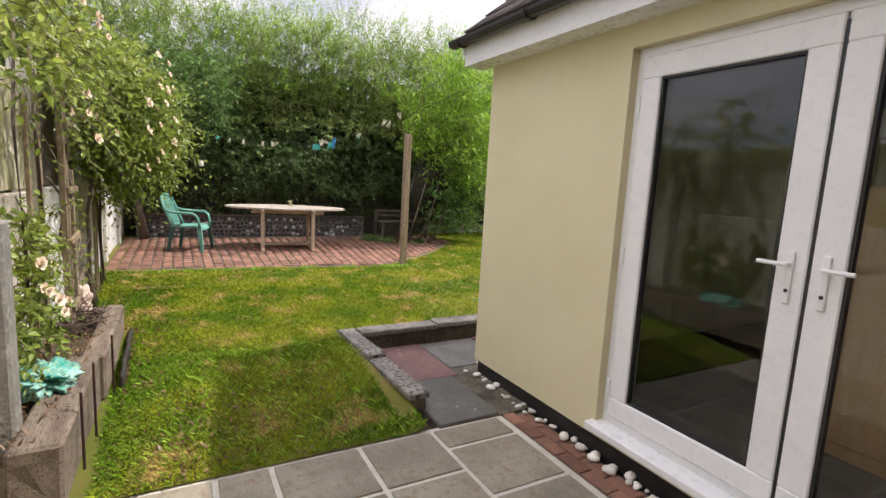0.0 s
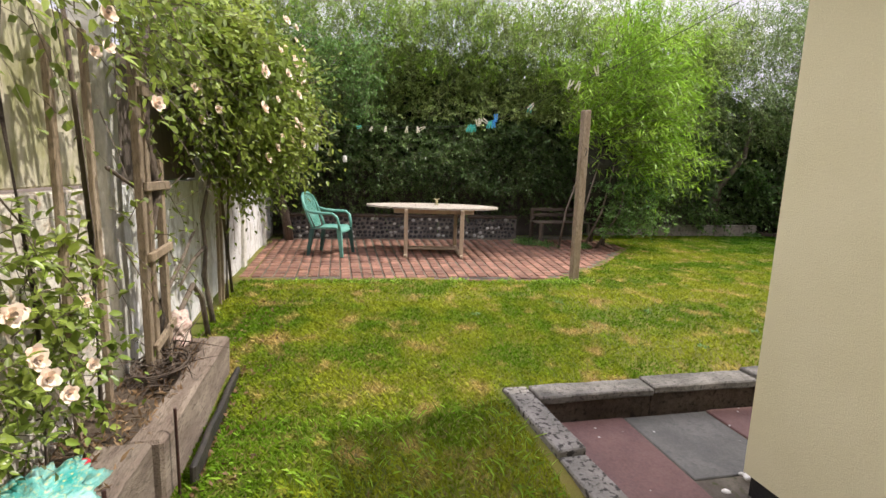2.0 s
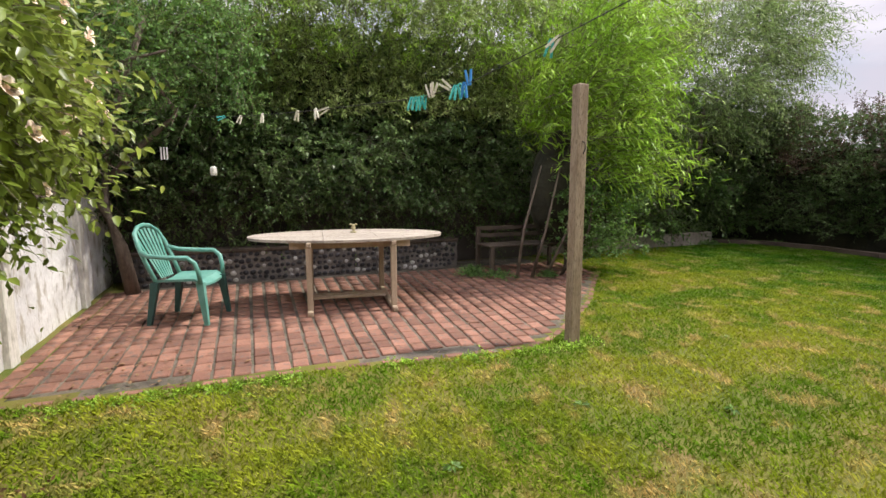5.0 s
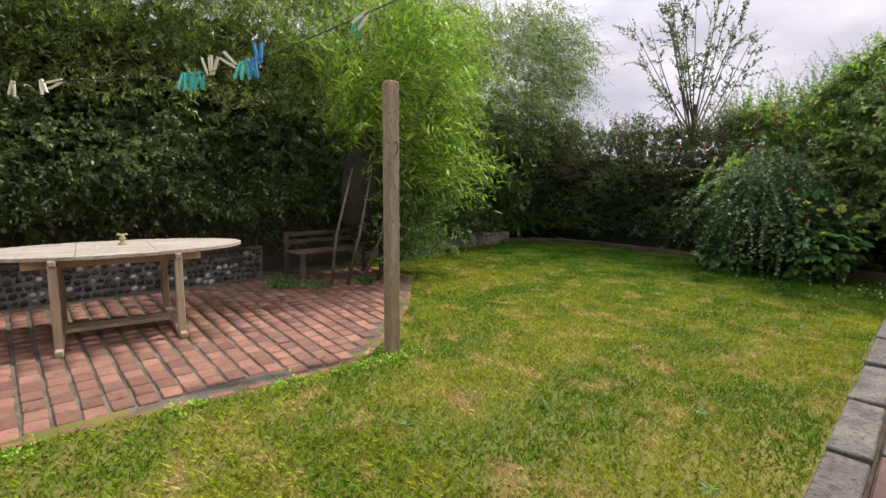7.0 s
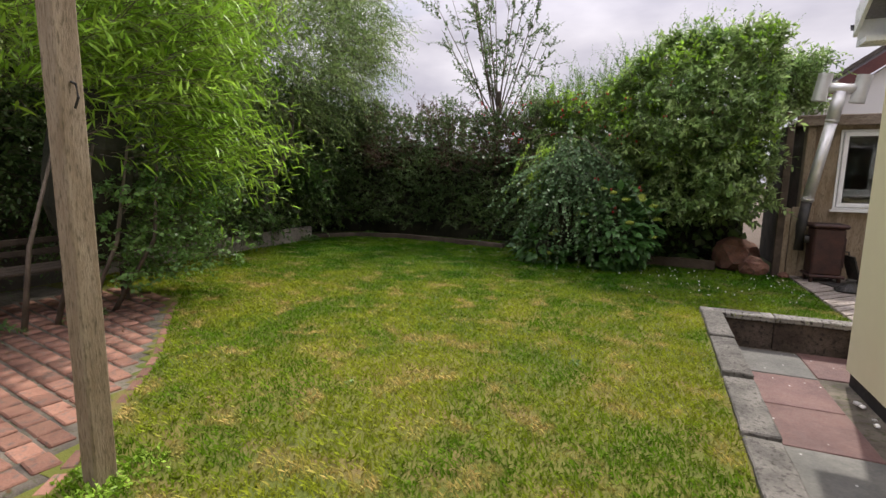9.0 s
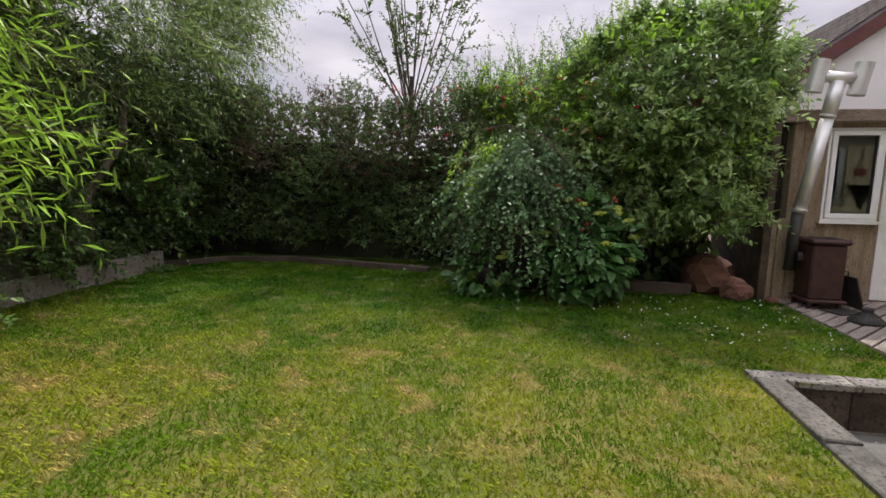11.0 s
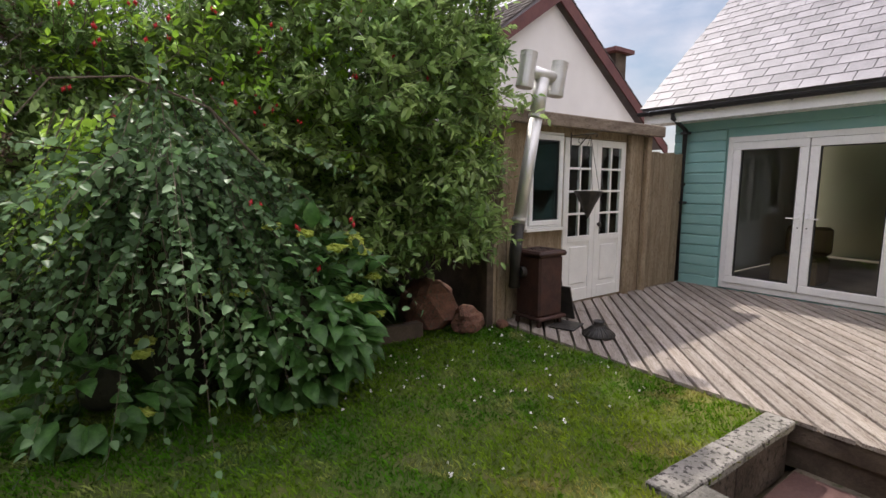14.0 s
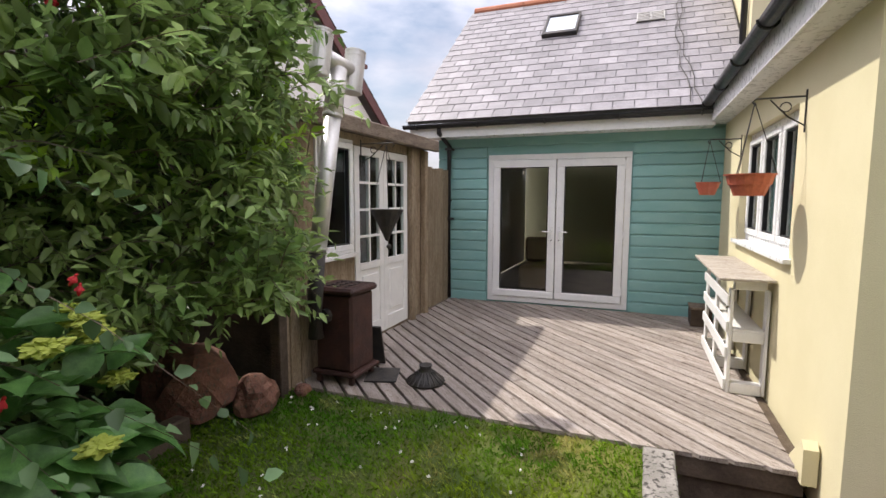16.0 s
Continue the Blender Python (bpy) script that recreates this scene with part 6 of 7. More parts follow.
# ---- patio furniture ----
def make_table():
    t = thing("table", (-9.47, 1.83, 0.012), "oval extending slatted teak garden table, weathered grey", "table", rz=-8)
    a, b_, z0, z1 = 0.60, 1.07, 0.745, 0.772
    def half(x):
        return b_ * math.sqrt(max(0.0, 1 - (x / a) ** 2))
    w = 0.1
    for k in range(-6, 6):
        x0, x1 = k * w + 0.002, (k + 1) * w - 0.002
        for s0, s1 in ((-2, -0.285), (-0.28, 0.28), (0.285, 2)):
            xs = [x0 + (x1 - x0) * i / 4 for i in range(5)]
            lo = [(x, max(s0, -half(x) if abs(x) < a else 0)) for x in xs]
            hi = [(x, min(s1, half(x) if abs(x) < a else 0)) for x in reversed(xs)]
            if hi[2][1] - lo[2][1] < 0.02:
                continue
            pts = [p for p in lo + hi]
            clean = []
            for p in pts:
                if not clean or (abs(p[0] - clean[-1][0]) + abs(p[1] - clean[-1][1])) > 1e-4:
                    clean.append(p)
            bm = bmesh.new()
            solid(bm, [(p[0], p[1], z0) for p in clean], (0, 0, z1 - z0))
            part("slat", bm, M_TEAK, t)
    for sy in (-0.43, 0.43):
        for sx in (0.52, -0.5):
            part("leg", boxbm(sx - 0.03, sx + 0.03, sy - 0.03, sy + 0.03, 0.05, 0.70, 0.006), M_TEAKLEG, t)
        part("foot", boxbm(-0.60, 0.62, sy - 0.03, sy + 0.03, 0.0, 0.055, 0.01), M_TEAKLEG, t)
        part("bearer", boxbm(-0.56, 0.57, sy - 0.025, sy + 0.025, 0.70, 0.745, 0.006), M_TEAKLEG, t)
        bm = bmesh.new()
        for sx in (0.49, -0.47):
            solid(bm, [(sx, sy - 0.012, 0.70), (sx - math.copysign(0.14, sx), sy - 0.012, 0.70), (sx, sy - 0.012, 0.55)], (0, 0.024, 0))
        part("brace", bm, M_TEAKLEG, t)
    for sx in (0.45, -0.43):
        part("apron", boxbm(sx - 0.012, sx + 0.012, -0.62, 0.62, 0.675, 0.745), M_TEAKLEG, t)
    for sx in (0.06, -0.10):
        part("stretcher", boxbm(sx - 0.025, sx + 0.025, -0.40, 0.40, 0.055, 0.085, 0.004), M_TEAKLEG, t)
    return t


make_table()
M_FIG = surface("weathered_brass", (0.30, 0.26, 0.13), (0.42, 0.38, 0.22), 20, 0.5, 0.3, 90)
bm = bmesh.new()
lathe(bm, [(0.035, 0.0), (0.038, 0.01), (0.016, 0.02), (0.024, 0.045), (0.03, 0.06), (0.018, 0.078), (0.02, 0.09), (0.012, 0.10)], 14)
for s in (-1, 1):
    bmesh.ops.create_uvsphere(bm, u_segments=8, v_segments=6, radius=0.016, matrix=Matrix.Translation((0, s * 0.03, 0.095)) @ Matrix.Diagonal((0.6, 1.2, 0.8, 1)))
fg = part("figurine", bm, M_FIG, None, smooth=True)
fg.location = (-9.62, 1.92, 0.784)
tagged(fg, "small tarnished winged figurine standing on the table", "ornament")


def make_chair():
    c = thing("garden_chair", (-9.36, 0.21, 0.012), "sun-bleached green moulded plastic garden armchair", "chair", rz=-21)
    bm = bmesh.new()
    nx, ny = 8, 7
    g_ = {}
    for i in range(nx + 1):
        for j in range(ny + 1):
            u, v = i / nx * 2 - 1, j / ny
            x = u * (0.235 + 0.02 * v)
            y = -0.20 + 0.44 * v
            z = 0.405 + 0.03 * u * u + 0.015 * v - 0.045 * max(0, v - 0.85) / 0.15
            g_[i, j] = bm.verts.new((x, y, z))
    for i in range(nx):
        for j in range(ny):
            bm.faces.new((g_[i, j], g_[i + 1, j], g_[i + 1, j + 1], g_[i, j + 1]))
    r = bmesh.ops.extrude_face_region(bm, geom=bm.faces[:])
    bmesh.ops.translate(bm, verts=[e for e in r["geom"] if isinstance(e, bmesh.types.BMVert)], vec=(0, 0, -0.022))
    bmesh.ops.recalc_face_normals(bm, faces=bm.faces[:])
    part("seat", bm, M_GREENPL, c, smooth=False)
    back = lambda u, z: Vector((u, -0.20 - 0.20 * (z - 0.42) / 0.5, z))
    # back frame and slats
    bm = bmesh.new()
    pts = [back(-0.225, 0.42), back(-0.235, 0.6), back(-0.23, 0.76), back(-0.19, 0.87), back(-0.10, 0.925), back(0, 0.94), back(0.10, 0.925), back(0.19, 0.87), back(0.23, 0.76), back(0.235, 0.6), back(0.225, 0.42)]
    tube(bm, pts, 0.021, sides=8)
    part("back_frame", bm, M_GREENPL, c, smooth=True)
    for k in range(7):
        u = (k - 3) / 3
        b0, b1 = back(u * 0.10, 0.43), back(u * 0.19, 0.91 - 0.05 * u * u)
        w0, w1 = 0.011, 0.018
        bm = bmesh.new()
        d = Vector((1, 0, 0))
        solid(bm, [b0 - d * w0, b0 + d * w0, b1 + d * w1, b1 - d * w1], (0, -0.008, 0))
        part("slat", bm, M_GREENPL, c)
    for sx in (-1, 1):
        bm = bmesh.new()
        tube(bm, [back(sx * 0.235, 0.70), (sx * 0.27, -0.22, 0.665), (sx * 0.285, -0.05, 0.655), (sx * 0.285, 0.14, 0.65), (sx * 0.275, 0.20, 0.60), (sx * 0.262, 0.225, 0.50), (sx * 0.25, 0.23, 0.41)], 0.022, sides=8)
        part("armrest", bm, M_GREENPL, c, smooth=True)
        # Three legs take the shaded green, the front one the lit green.
        for y0, y1, m_ in ((0.22, 0.27, M_GREENPL if sx > 0 else M_GREENSHADE), (-0.20, -0.27, M_GREENSHADE)):
            bm = bmesh.new()
            top = [(sx * 0.20, y0 - 0.035, 0.41), (sx * 0.255, y0 - 0.035, 0.41), (sx * 0.255, y0 + 0.035, 0.41), (sx * 0.20, y0 + 0.035, 0.41)]
            bot = [(sx * 0.235, y1 - 0.02, 0), (sx * 0.272, y1 - 0.02, 0), (sx * 0.272, y1 + 0.02, 0), (sx * 0.235, y1 + 0.02, 0)]
            a_ = [bm.verts.new(p) for p in top]
            b2 = [bm.verts.new(p) for p in bot]
            for i in range(4):
                bm.faces.new((a_[i], a_[(i + 1) % 4], b2[(i + 1) % 4], b2[i]))
            bm.faces.new(a_), bm.faces.new(b2[::-1])
            bmesh.ops.recalc_face_normals(bm, faces=bm.faces[:])
            part("leg", bm, m_, c)
    return c


make_chair()

pt = thing("line_post", (-7.3, 3.28, -0.02), "weathered squared timber washing line post", "post")
part("post", boxbm(-0.048, 0.048, -0.048, 0.048, 0, 2.15, 0.008), M_WOOD, pt, "grey-brown timber")
bm = bmesh.new()
tube(bm, [(0.045, 0.0, 1.7), (0.075, 0.0, 1.69), (0.085, 0.0, 1.64), (0.06, 0.0, 1.6)], 0.005, sides=6)
part("hook", bm, M_IRON, pt, "bent metal hook")

# washing line and pegs
LINE = [(-10.6, -0.15, 2.15), (-9.5, 0.3, 2.0), (-8.5, 0.74, 1.90), (-7.58, 1.14, 1.84), (-6.53, 1.65, 1.80), (-6.2, 1.78, 1.83), (-5.77, 1.95, 1.93), (-4.9, 2.28, 2.14), (-3.76, 2.75, 2.5)]
ln = thing("washing_line", LINE[0], "thin grey washing line strung from the wall into the trees", "line")
bm = bmesh.new()
tube(bm, [Vector(p) - Vector(LINE[0]) for p in LINE], 0.0022, sides=6)
part("cord", bm, M_IRON, ln)
M_IVORY = surface("ivory_plastic", (0.66, 0.62, 0.48), (0.74, 0.70, 0.56), 9, 0.5, 0.05, 60)
M_TEALPEG = surface("turquoise_plastic", (0.05, 0.42, 0.36), (0.08, 0.50, 0.44), 9, 0.45, 0.05, 60)
M_BLUEPEG = surface("blue_plastic", (0.04, 0.22, 0.55), (0.06, 0.28, 0.62), 9, 0.45, 0.05, 60)


def line_at(x):
    for p, q in zip(LINE, LINE[1:]):
        if p[0] <= x <= q[0]:
            return Vector(p).lerp(Vector(q), (x - p[0]) / (q[0] - p[0]))


def peg(x, material, colour, tilt):
    c = thing("clothes_peg", line_at(x), colour + " plastic clothes peg clipped on the line", "peg", "pegs on the washing line")
    for s in (-1, 1):
        bm = bmesh.new()
        solid(bm, [(s * 0.002, -0.004, 0.012), (s * 0.009, -0.004, 0.012), (s * 0.016, -0.004, -0.03), (s * 0.019, -0.004, -0.062), (s * 0.010, -0.004, -0.062), (s * 0.004, -0.004, -0.02)], (0, 0.009, 0))
        part("jaw", bm, material, c)
    bm = bmesh.new()
    tube(bm, [(-0.011, 0, -0.012), (0, 0.007, -0.014), (0.011, 0, -0.012)], 0.0018, sides=5)
    part("spring", bm, M_STEEL, c, "small metal spring")
    c.matrix_basis = Matrix.Translation(line_at(x)) @ pose(0, 0, 0, g.uniform(-12, 12), tilt, 62 + g.uniform(-30, 30))


for x, m_, col_, tilt in ((-8.75, M_TEALPEG, "turquoise", 70), (-8.45, M_IVORY, "ivory", 20), (-8.1, M_IVORY, "ivory", 0), (-7.62, M_IVORY, "ivory", 15), (-7.42, M_IVORY, "ivory", -20), (-7.3, M_IVORY, "ivory", 65),
                          (-6.60, M_TEALPEG, "turquoise", 5), (-6.57, M_TEALPEG, "turquoise", 20), (-6.54, M_TEALPEG, "turquoise", -8), (-6.51, M_TEALPEG, "turquoise", 12), (-6.47, M_IVORY, "ivory", 170), (-6.45, M_IVORY, "ivory", 195),
                          (-6.33, M_IVORY, "ivory", 120), (-6.30, M_TEALPEG, "turquoise", 10), (-6.27, M_TEALPEG, "turquoise", -15), (-6.24, M_BLUEPEG, "blue", 5), (-6.21, M_BLUEPEG, "blue", 175),
                          (-5.78, M_TEALPEG, "turquoise", 10), (-5.75, M_IVORY, "ivory", 40), (-5.38, M_IVORY, "ivory", 200), (-5.28, M_IVORY, "ivory", 20), (-5.12, M_IVORY, "ivory", 160)):
    peg(x, m_, col_, tilt)

# hanging feeder and tag in the trees
fd = thing("bird_feeder", (-10.61, 0.44, 1.45), "small clear hanging bird feeder on a wire", "feeder")
bm = bmesh.new()
lathe(bm, [(0.035, 0), (0.04, 0.02), (0.036, 0.09), (0.02, 0.11)], 12)
part("jar", bm, M_PEBBLE, fd, "pale jar")
bm = bmesh.new()
tube(bm, [(0, 0, 0.11), (0.0, 0.0, 1.0)], 0.002, sides=5)
part("wire", bm, M_IRON, fd)
tg = thing("fat_block_feeder", (-10.4, -0.05, 1.62), "small white barred feeder hanging in the tree", "feeder")
for k in range(3):
    part("bar", boxbm(-0.006, 0.006, -0.035 + k * 0.03, -0.020 + k * 0.03, 0, 0.14), M_WALLW, tg)
bm = bmesh.new()
tube(bm, [(0, 0, 0.14), (0, 0, 0.9)], 0.002, sides=5)
part("wire", bm, M_IRON, tg)

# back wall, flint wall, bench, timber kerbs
# The grey wall's colour is taken near black to hold the hedge's shade.
structure("garden_wall", boxbm(-11.95, -11.75, -1.0, 9.0, -0.3, 1.3), surface("shade_dark_wall", (0.05, 0.042, 0.036), (0.11, 0.095, 0.085), 1.5, 0.9, 0.5, 60), "grey concrete wall behind the patio, darkened for hedge shade")
fl = thing("flint_wall", (-11.3, 1.6, 0), "low dark wall of round flints set in mortar", "wall")
part("core", boxbm(-0.22, 0.10, -2.3, 2.35, -0.05, 0.42), surface("grey_mortar", (0.08, 0.07, 0.06), (0.18, 0.16, 0.14), 4, 0.9, 0.7, 60), fl, "grey mortar")
FL = []
for s in range(3):
    bm = lumpy(2, (0, 0, 0), (0.5, 1, 0.9), 0.2, 1.2, s * 3.1)
    me = bpy.data.meshes.new("flint")
    bm.to_mesh(me)
    bm.free()
    for f in me.polygons:
        f.use_smooth = True
    FL.append(me)
M_FLINT = surface("flint", (0.012, 0.012, 0.014), (0.06, 0.055, 0.055), 6, 0.55, 0.2, 50, rand=0.5)
for me in FL:
    me.materials.append(M_FLINT)
M_FLINTPALE = surface("white_crusted_flint", (0.30, 0.29, 0.26), (0.48, 0.46, 0.42), 6, 0.7, 0.2, 50, rand=0.4)
FW = FL[0].copy()
FW.materials[0] = M_FLINTPALE
for r in range(5):
    y = -2.25 + 0.05 * (r % 2)
    while y < 2.3:
        s = g.uniform(0.026, 0.042)
        ob = new("flint", FW if g.random() < 0.22 else g.choice(FL))
        ob.parent = fl
        ob.matrix_basis = Matrix.Translation((0.10, y, 0.05 + r * 0.082 + g.uniform(-0.016, 0.016))) @ Matrix.Rotation(g.uniform(-0.5, 0.5), 4, "X") @ Matrix.Scale(s, 4)
        y += s * 1.9 + g.uniform(0.008, 0.03)
part("coping", boxbm(-0.24, 0.13, -2.3, 2.35, 0.42, 0.47, 0.01), M_DARKWOOD, fl, "rough coping")

bn = thing("bench", (-10.45, 4.75, 0.0), "old dark slatted timber garden bench under the willow", "bench")
for k in range(3):
    part("seat_slat", boxbm(-0.22 + k * 0.15, -0.09 + k * 0.15, -0.72, 0.72, 0.42, 0.445, 0.004), M_DARKWOOD, bn)
for z in (0.52, 0.63):
    part("back_slat", boxbm(-0.30, -0.275, -0.66, 0.66, z, z + 0.06, 0.004), M_DARKWOOD, bn)
for sy in (-0.66, 0.66):
    for x0, h in ((-0.27, 0.69), (0.19, 0.42)):
        part("leg", boxbm(x0 - 0.03, x0 + 0.03, sy - 0.03, sy + 0.03, 0, h, 0.005), M_DARKWOOD, bn)


M_PALESL = surface("pale_old_sleeper", (0.26, 0.22, 0.18), (0.36, 0.32, 0.27), 2, 0.85, 0.6, 40, c3=(0.15, 0.12, 0.10))


def sleeper(name, pts, h, w, label, material=M_SLEEPER, z=0.0):
    for i, (p, q) in enumerate(zip(pts, pts[1:])):
        p, q = Vector((*p, z)), Vector((*q, z))
        L = (q - p).length
        t = thing(name, (p + q) / 2, label, "kerb", "timber kerbs round the lawn", rz=math.degrees(math.atan2(q.y - p.y, q.x - p.x)))
        bm = boxbm(-L / 2, L / 2, -w / 2, w / 2, -0.05, h, 0.012)
        bmesh.ops.subdivide_edges(bm, edges=[e for e in bm.edges if e.calc_length() > 0.4], cuts=6, use_grid_fill=True)
        for v in bm.verts:
            v.co += noise.noise_vector(v.co * 4 + Vector((i * 9, 0, 0))) * 0.012
        part("sleeper", bm, material, t)


sleeper("timber_kerb", [(-11.75, 5.85), (-11.82, 7.6), (-11.78, 9.2), (-11.85, 10.5)], 0.27, 0.14, "pale weathered timber sleeper kerb", M_PALESL)
sleeper("timber_kerb", [(-11.85, 10.5), (-11.2, 11.25), (-10.2, 11.5), (-9.0, 11.3), (-7.7, 11.05)], 0.10, 0.10, "dark weathered log kerb under the hedge", M_DARKWOOD)
sleeper("timber_kerb", [(-5.3, 10.45), (-4.2, 10.4)], 0.15, 0.12, "dark weathered log kerb under the hedge", M_DARKWOOD)

# raised bed by the boundary wall
bed = thing("raised_bed", (-3.9, -0.6, -0.1), "raised bed of old sleepers filled with bark and litter", "planter")
for x0, x1, y0, y1, z1 in ((-2.55, -3.75, -0.67, -0.465, 0.18), (-3.77, -5.12, -0.57, -0.435, 0.165)):
    bm = boxbm(min(x0, x1), max(x0, x1), y0, y1, -0.16, z1, 0.015)
    bmesh.ops.subdivide_edges(bm, edges=[e for e in bm.edges if e.calc_length() > 0.4], cuts=8, use_grid_fill=True)
    for v in bm.verts:
        v.co += noise.noise_vector(v.co * 4) * 0.014
    part("sleeper", bm, M_SLEEPER, bed, "split weathered sleeper", world_space=True)
part("sleeper", boxbm(-5.12, -5.0, -0.86, -0.57, -0.1, 0.16, 0.01), M_SLEEPER, bed, "short end board", world_space=True)
bm = bmesh.new()
box(bm, -5.0, -2.55, -0.86, -0.5, -0.1, 0.12)
bmesh.ops.subdivide_edges(bm, edges=bm.edges[:], cuts=14, use_grid_fill=True)
for v in bm.verts:
    if v.co.z > 0.1:
        v.co.z += 0.05 * noise.noise(v.co * 5)
part("soil", bm, M_SOIL, bed, "dark bark mulch", world_space=True)
gg = np.random.default_rng(9)
lt = np.stack([gg.uniform(-4.95, -2.6, 900), gg.uniform(-0.84, -0.5, 900), gg.uniform(0.12, 0.2, 900)], 1)
tagged(link_mesh("litter", leaves_mesh("litter", lt, 0.05, 0.22, 0.0), M_LITTER, None), "dry twigs and leaf litter in the raised bed", "leaves", kind="stuff")
sleeper("low_board", [(-3.9, -0.36), (-5.1, -0.38)], 0.06, 0.03, "grey board edging at the foot of the bed", M_IRON, z=-0.1)
for x, y, z1 in ((-3.25, -0.43, 0.30), (-3.85, -0.40, 0.27), (-2.9, -0.44, 0.27)):
    st = thing("metal_stake", (x, y, -0.15), "thin rusty metal stake beside the bed", "stake", "stakes along the raised bed")
    bm = bmesh.new()
    tube(bm, [(0, 0, 0), (0.005, 0, z1 + 0.15)], 0.007, sides=6)
    part("rod", bm, M_STOVE, st)

bm = lumpy(5, (0, 0, 0.05), (0.22, 0.13, 0.07), 0.6, 22.0, 3.0, 0.0)
nb_ = part("plastic_bag", bm, surface("turquoise_bag", (0.02, 0.30, 0.26), (0.30, 0.55, 0.50), 9, 0.35, 0.5, 40, c3=(0.55, 0.55, 0.25)), None, smooth=True)
nb_.location = (-3.3, -0.66, 0.16)
tagged(nb_, "crumpled turquoise plastic compost bag on the bed", "bag")
for x, y, m_, lab in ((-3.5, -0.60, L_RED, "red"), (-3.62, -0.66, L_RED, "red")):
    bm = lumpy(2, (0, 0, 0.03), (0.035, 0.025, 0.03), 0.3, 20, x)
    o = part("plant_tag", bm, surface("red_plastic", (0.5, 0.03, 0.05), (0.6, 0.06, 0.08), 5, 0.4, 0.1, 50), None)
    o.location = (x, y, 0.14)
    tagged(o, "small crumpled red plastic label in the mulch", "label")
bm = lumpy(4, (0, 0, 0.10), (0.095, 0.07, 0.11), 0.5, 12.0, 2.0, 0.0)
gn = part("gnome_statue", bm, surface("faded_paint", (0.50, 0.36, 0.30), (0.66, 0.58, 0.48), 9, 0.6, 0.3, 60, c3=(0.45, 0.22, 0.20)), None, smooth=True)
gn.location = (-5.02, -0.72, 0.14)
tagged(gn, "faded painted garden ornament in the raised bed", "statue")
# Coiled strands added to stand in for part of the heap of twigs.
br = thing("basket", (-4.55, -0.68, 0.12), "coiled dark strands within the dead twig heap on the mulch", "basket")
for k in range(6):
    bm = bmesh.new()
    R = 0.10 + 0.014 * k
    tube(bm, [(R * 1.3 * math.cos(a_), R * 0.8 * math.sin(a_), 0.01 + 0.017 * k) for a_ in [2 * math.pi * i / 16 for i in range(17)]], 0.006, sides=5)
    part("weave", bm, M_DARKWOOD, br)

q = np.random.default_rng(17)
m = 240
tb = np.stack([-4.62 + q.normal(0, 0.16, m), -0.66 + q.normal(0, 0.07, m), 0.13 + np.abs(q.normal(0, 0.05, m))], 1)
TW = sprays(tb, np.stack([q.normal(0.3, 1, m), q.normal(0, 0.4, m), q.normal(0.1, 0.25, m)], 1), q.uniform(0.12, 0.34, m), 2, 0.02, 0.3, 0.15, twig=0.004)
tagged(quad_soup("twigs", TW[1], M_DARKWOOD, None), "heap of dead twigs on the mulch", "twigs", kind="stuff")
m = 620
lx = np.concatenate([q.uniform(-3.7, -2.8, m // 2), q.uniform(-6.6, -3.6, m - m // 2)])
ly = np.concatenate([q.uniform(-0.36, 1.2, m // 2) * q.uniform(0, 1, m // 2), q.uniform(-0.62, -0.1, m - m // 2)])
ly = np.where((lx > -5.2) & (ly < -0.36), -0.34, ly)
lz = np.array([ground_z(a, b_) for a, b_ in zip(lx, ly)]) + 0.02
tagged(link_mesh("leaf_litter", leaves_mesh("leaf_litter", np.stack([lx, ly, lz], 1), 0.035, 0.45, 0.0), M_LITTER, None), "dry brown leaf litter along the foot of the bed", "leaves", kind="stuff")

cp = thing("concrete_post", (-2.76, -0.70, -0.3), "rough grey concrete post beside the paving", "post")
part("shaft", boxbm(-0.07, 0.06, -0.08, 0.045, 0, 1.45, 0.012), surface("dark_concrete", (0.17, 0.16, 0.145), (0.25, 0.24, 0.215), 4, 0.9, 0.6, 60, c3=(0.33, 0.32, 0.29)), cp)

# trellis
trl = thing("trellis", (-4.75, -0.74, -0.1), "weathered timber trellis posts and rails", "trellis")
for x in (-4.575, -4.665, -4.875):
    part("upright", boxbm(x + 4.75 - 0.026, x + 4.75 + 0.026, -0.02, 0.02, 0, 2.1 if x > -4.8 else 1.45, 0.004), M_WOOD, trl)
for z, tl in ((0.42, 10), (0.92, 3), (1.30, 0), (1.8, 0)):
    o = part("rail", boxbm(-0.17, 0.19, 0.02, 0.045, -0.025, 0.025, 0.004), M_WOOD, trl)
    o.matrix_basis = pose(0, 0, z, 0, tl, 0)
for x, h in ((-6.55, 1.1), (-6.68, 1.15), (-4.2, 2.0), (-3.9, 1.9)):
    s_ = thing("garden_cane", (x, -0.80, -0.1), "old upright wooden stake against the wall", "stake", "stakes against the wall")
    part("stake", boxbm(-0.02, 0.02, -0.012, 0.012, 0, h, 0.003), M_WOOD, s_)

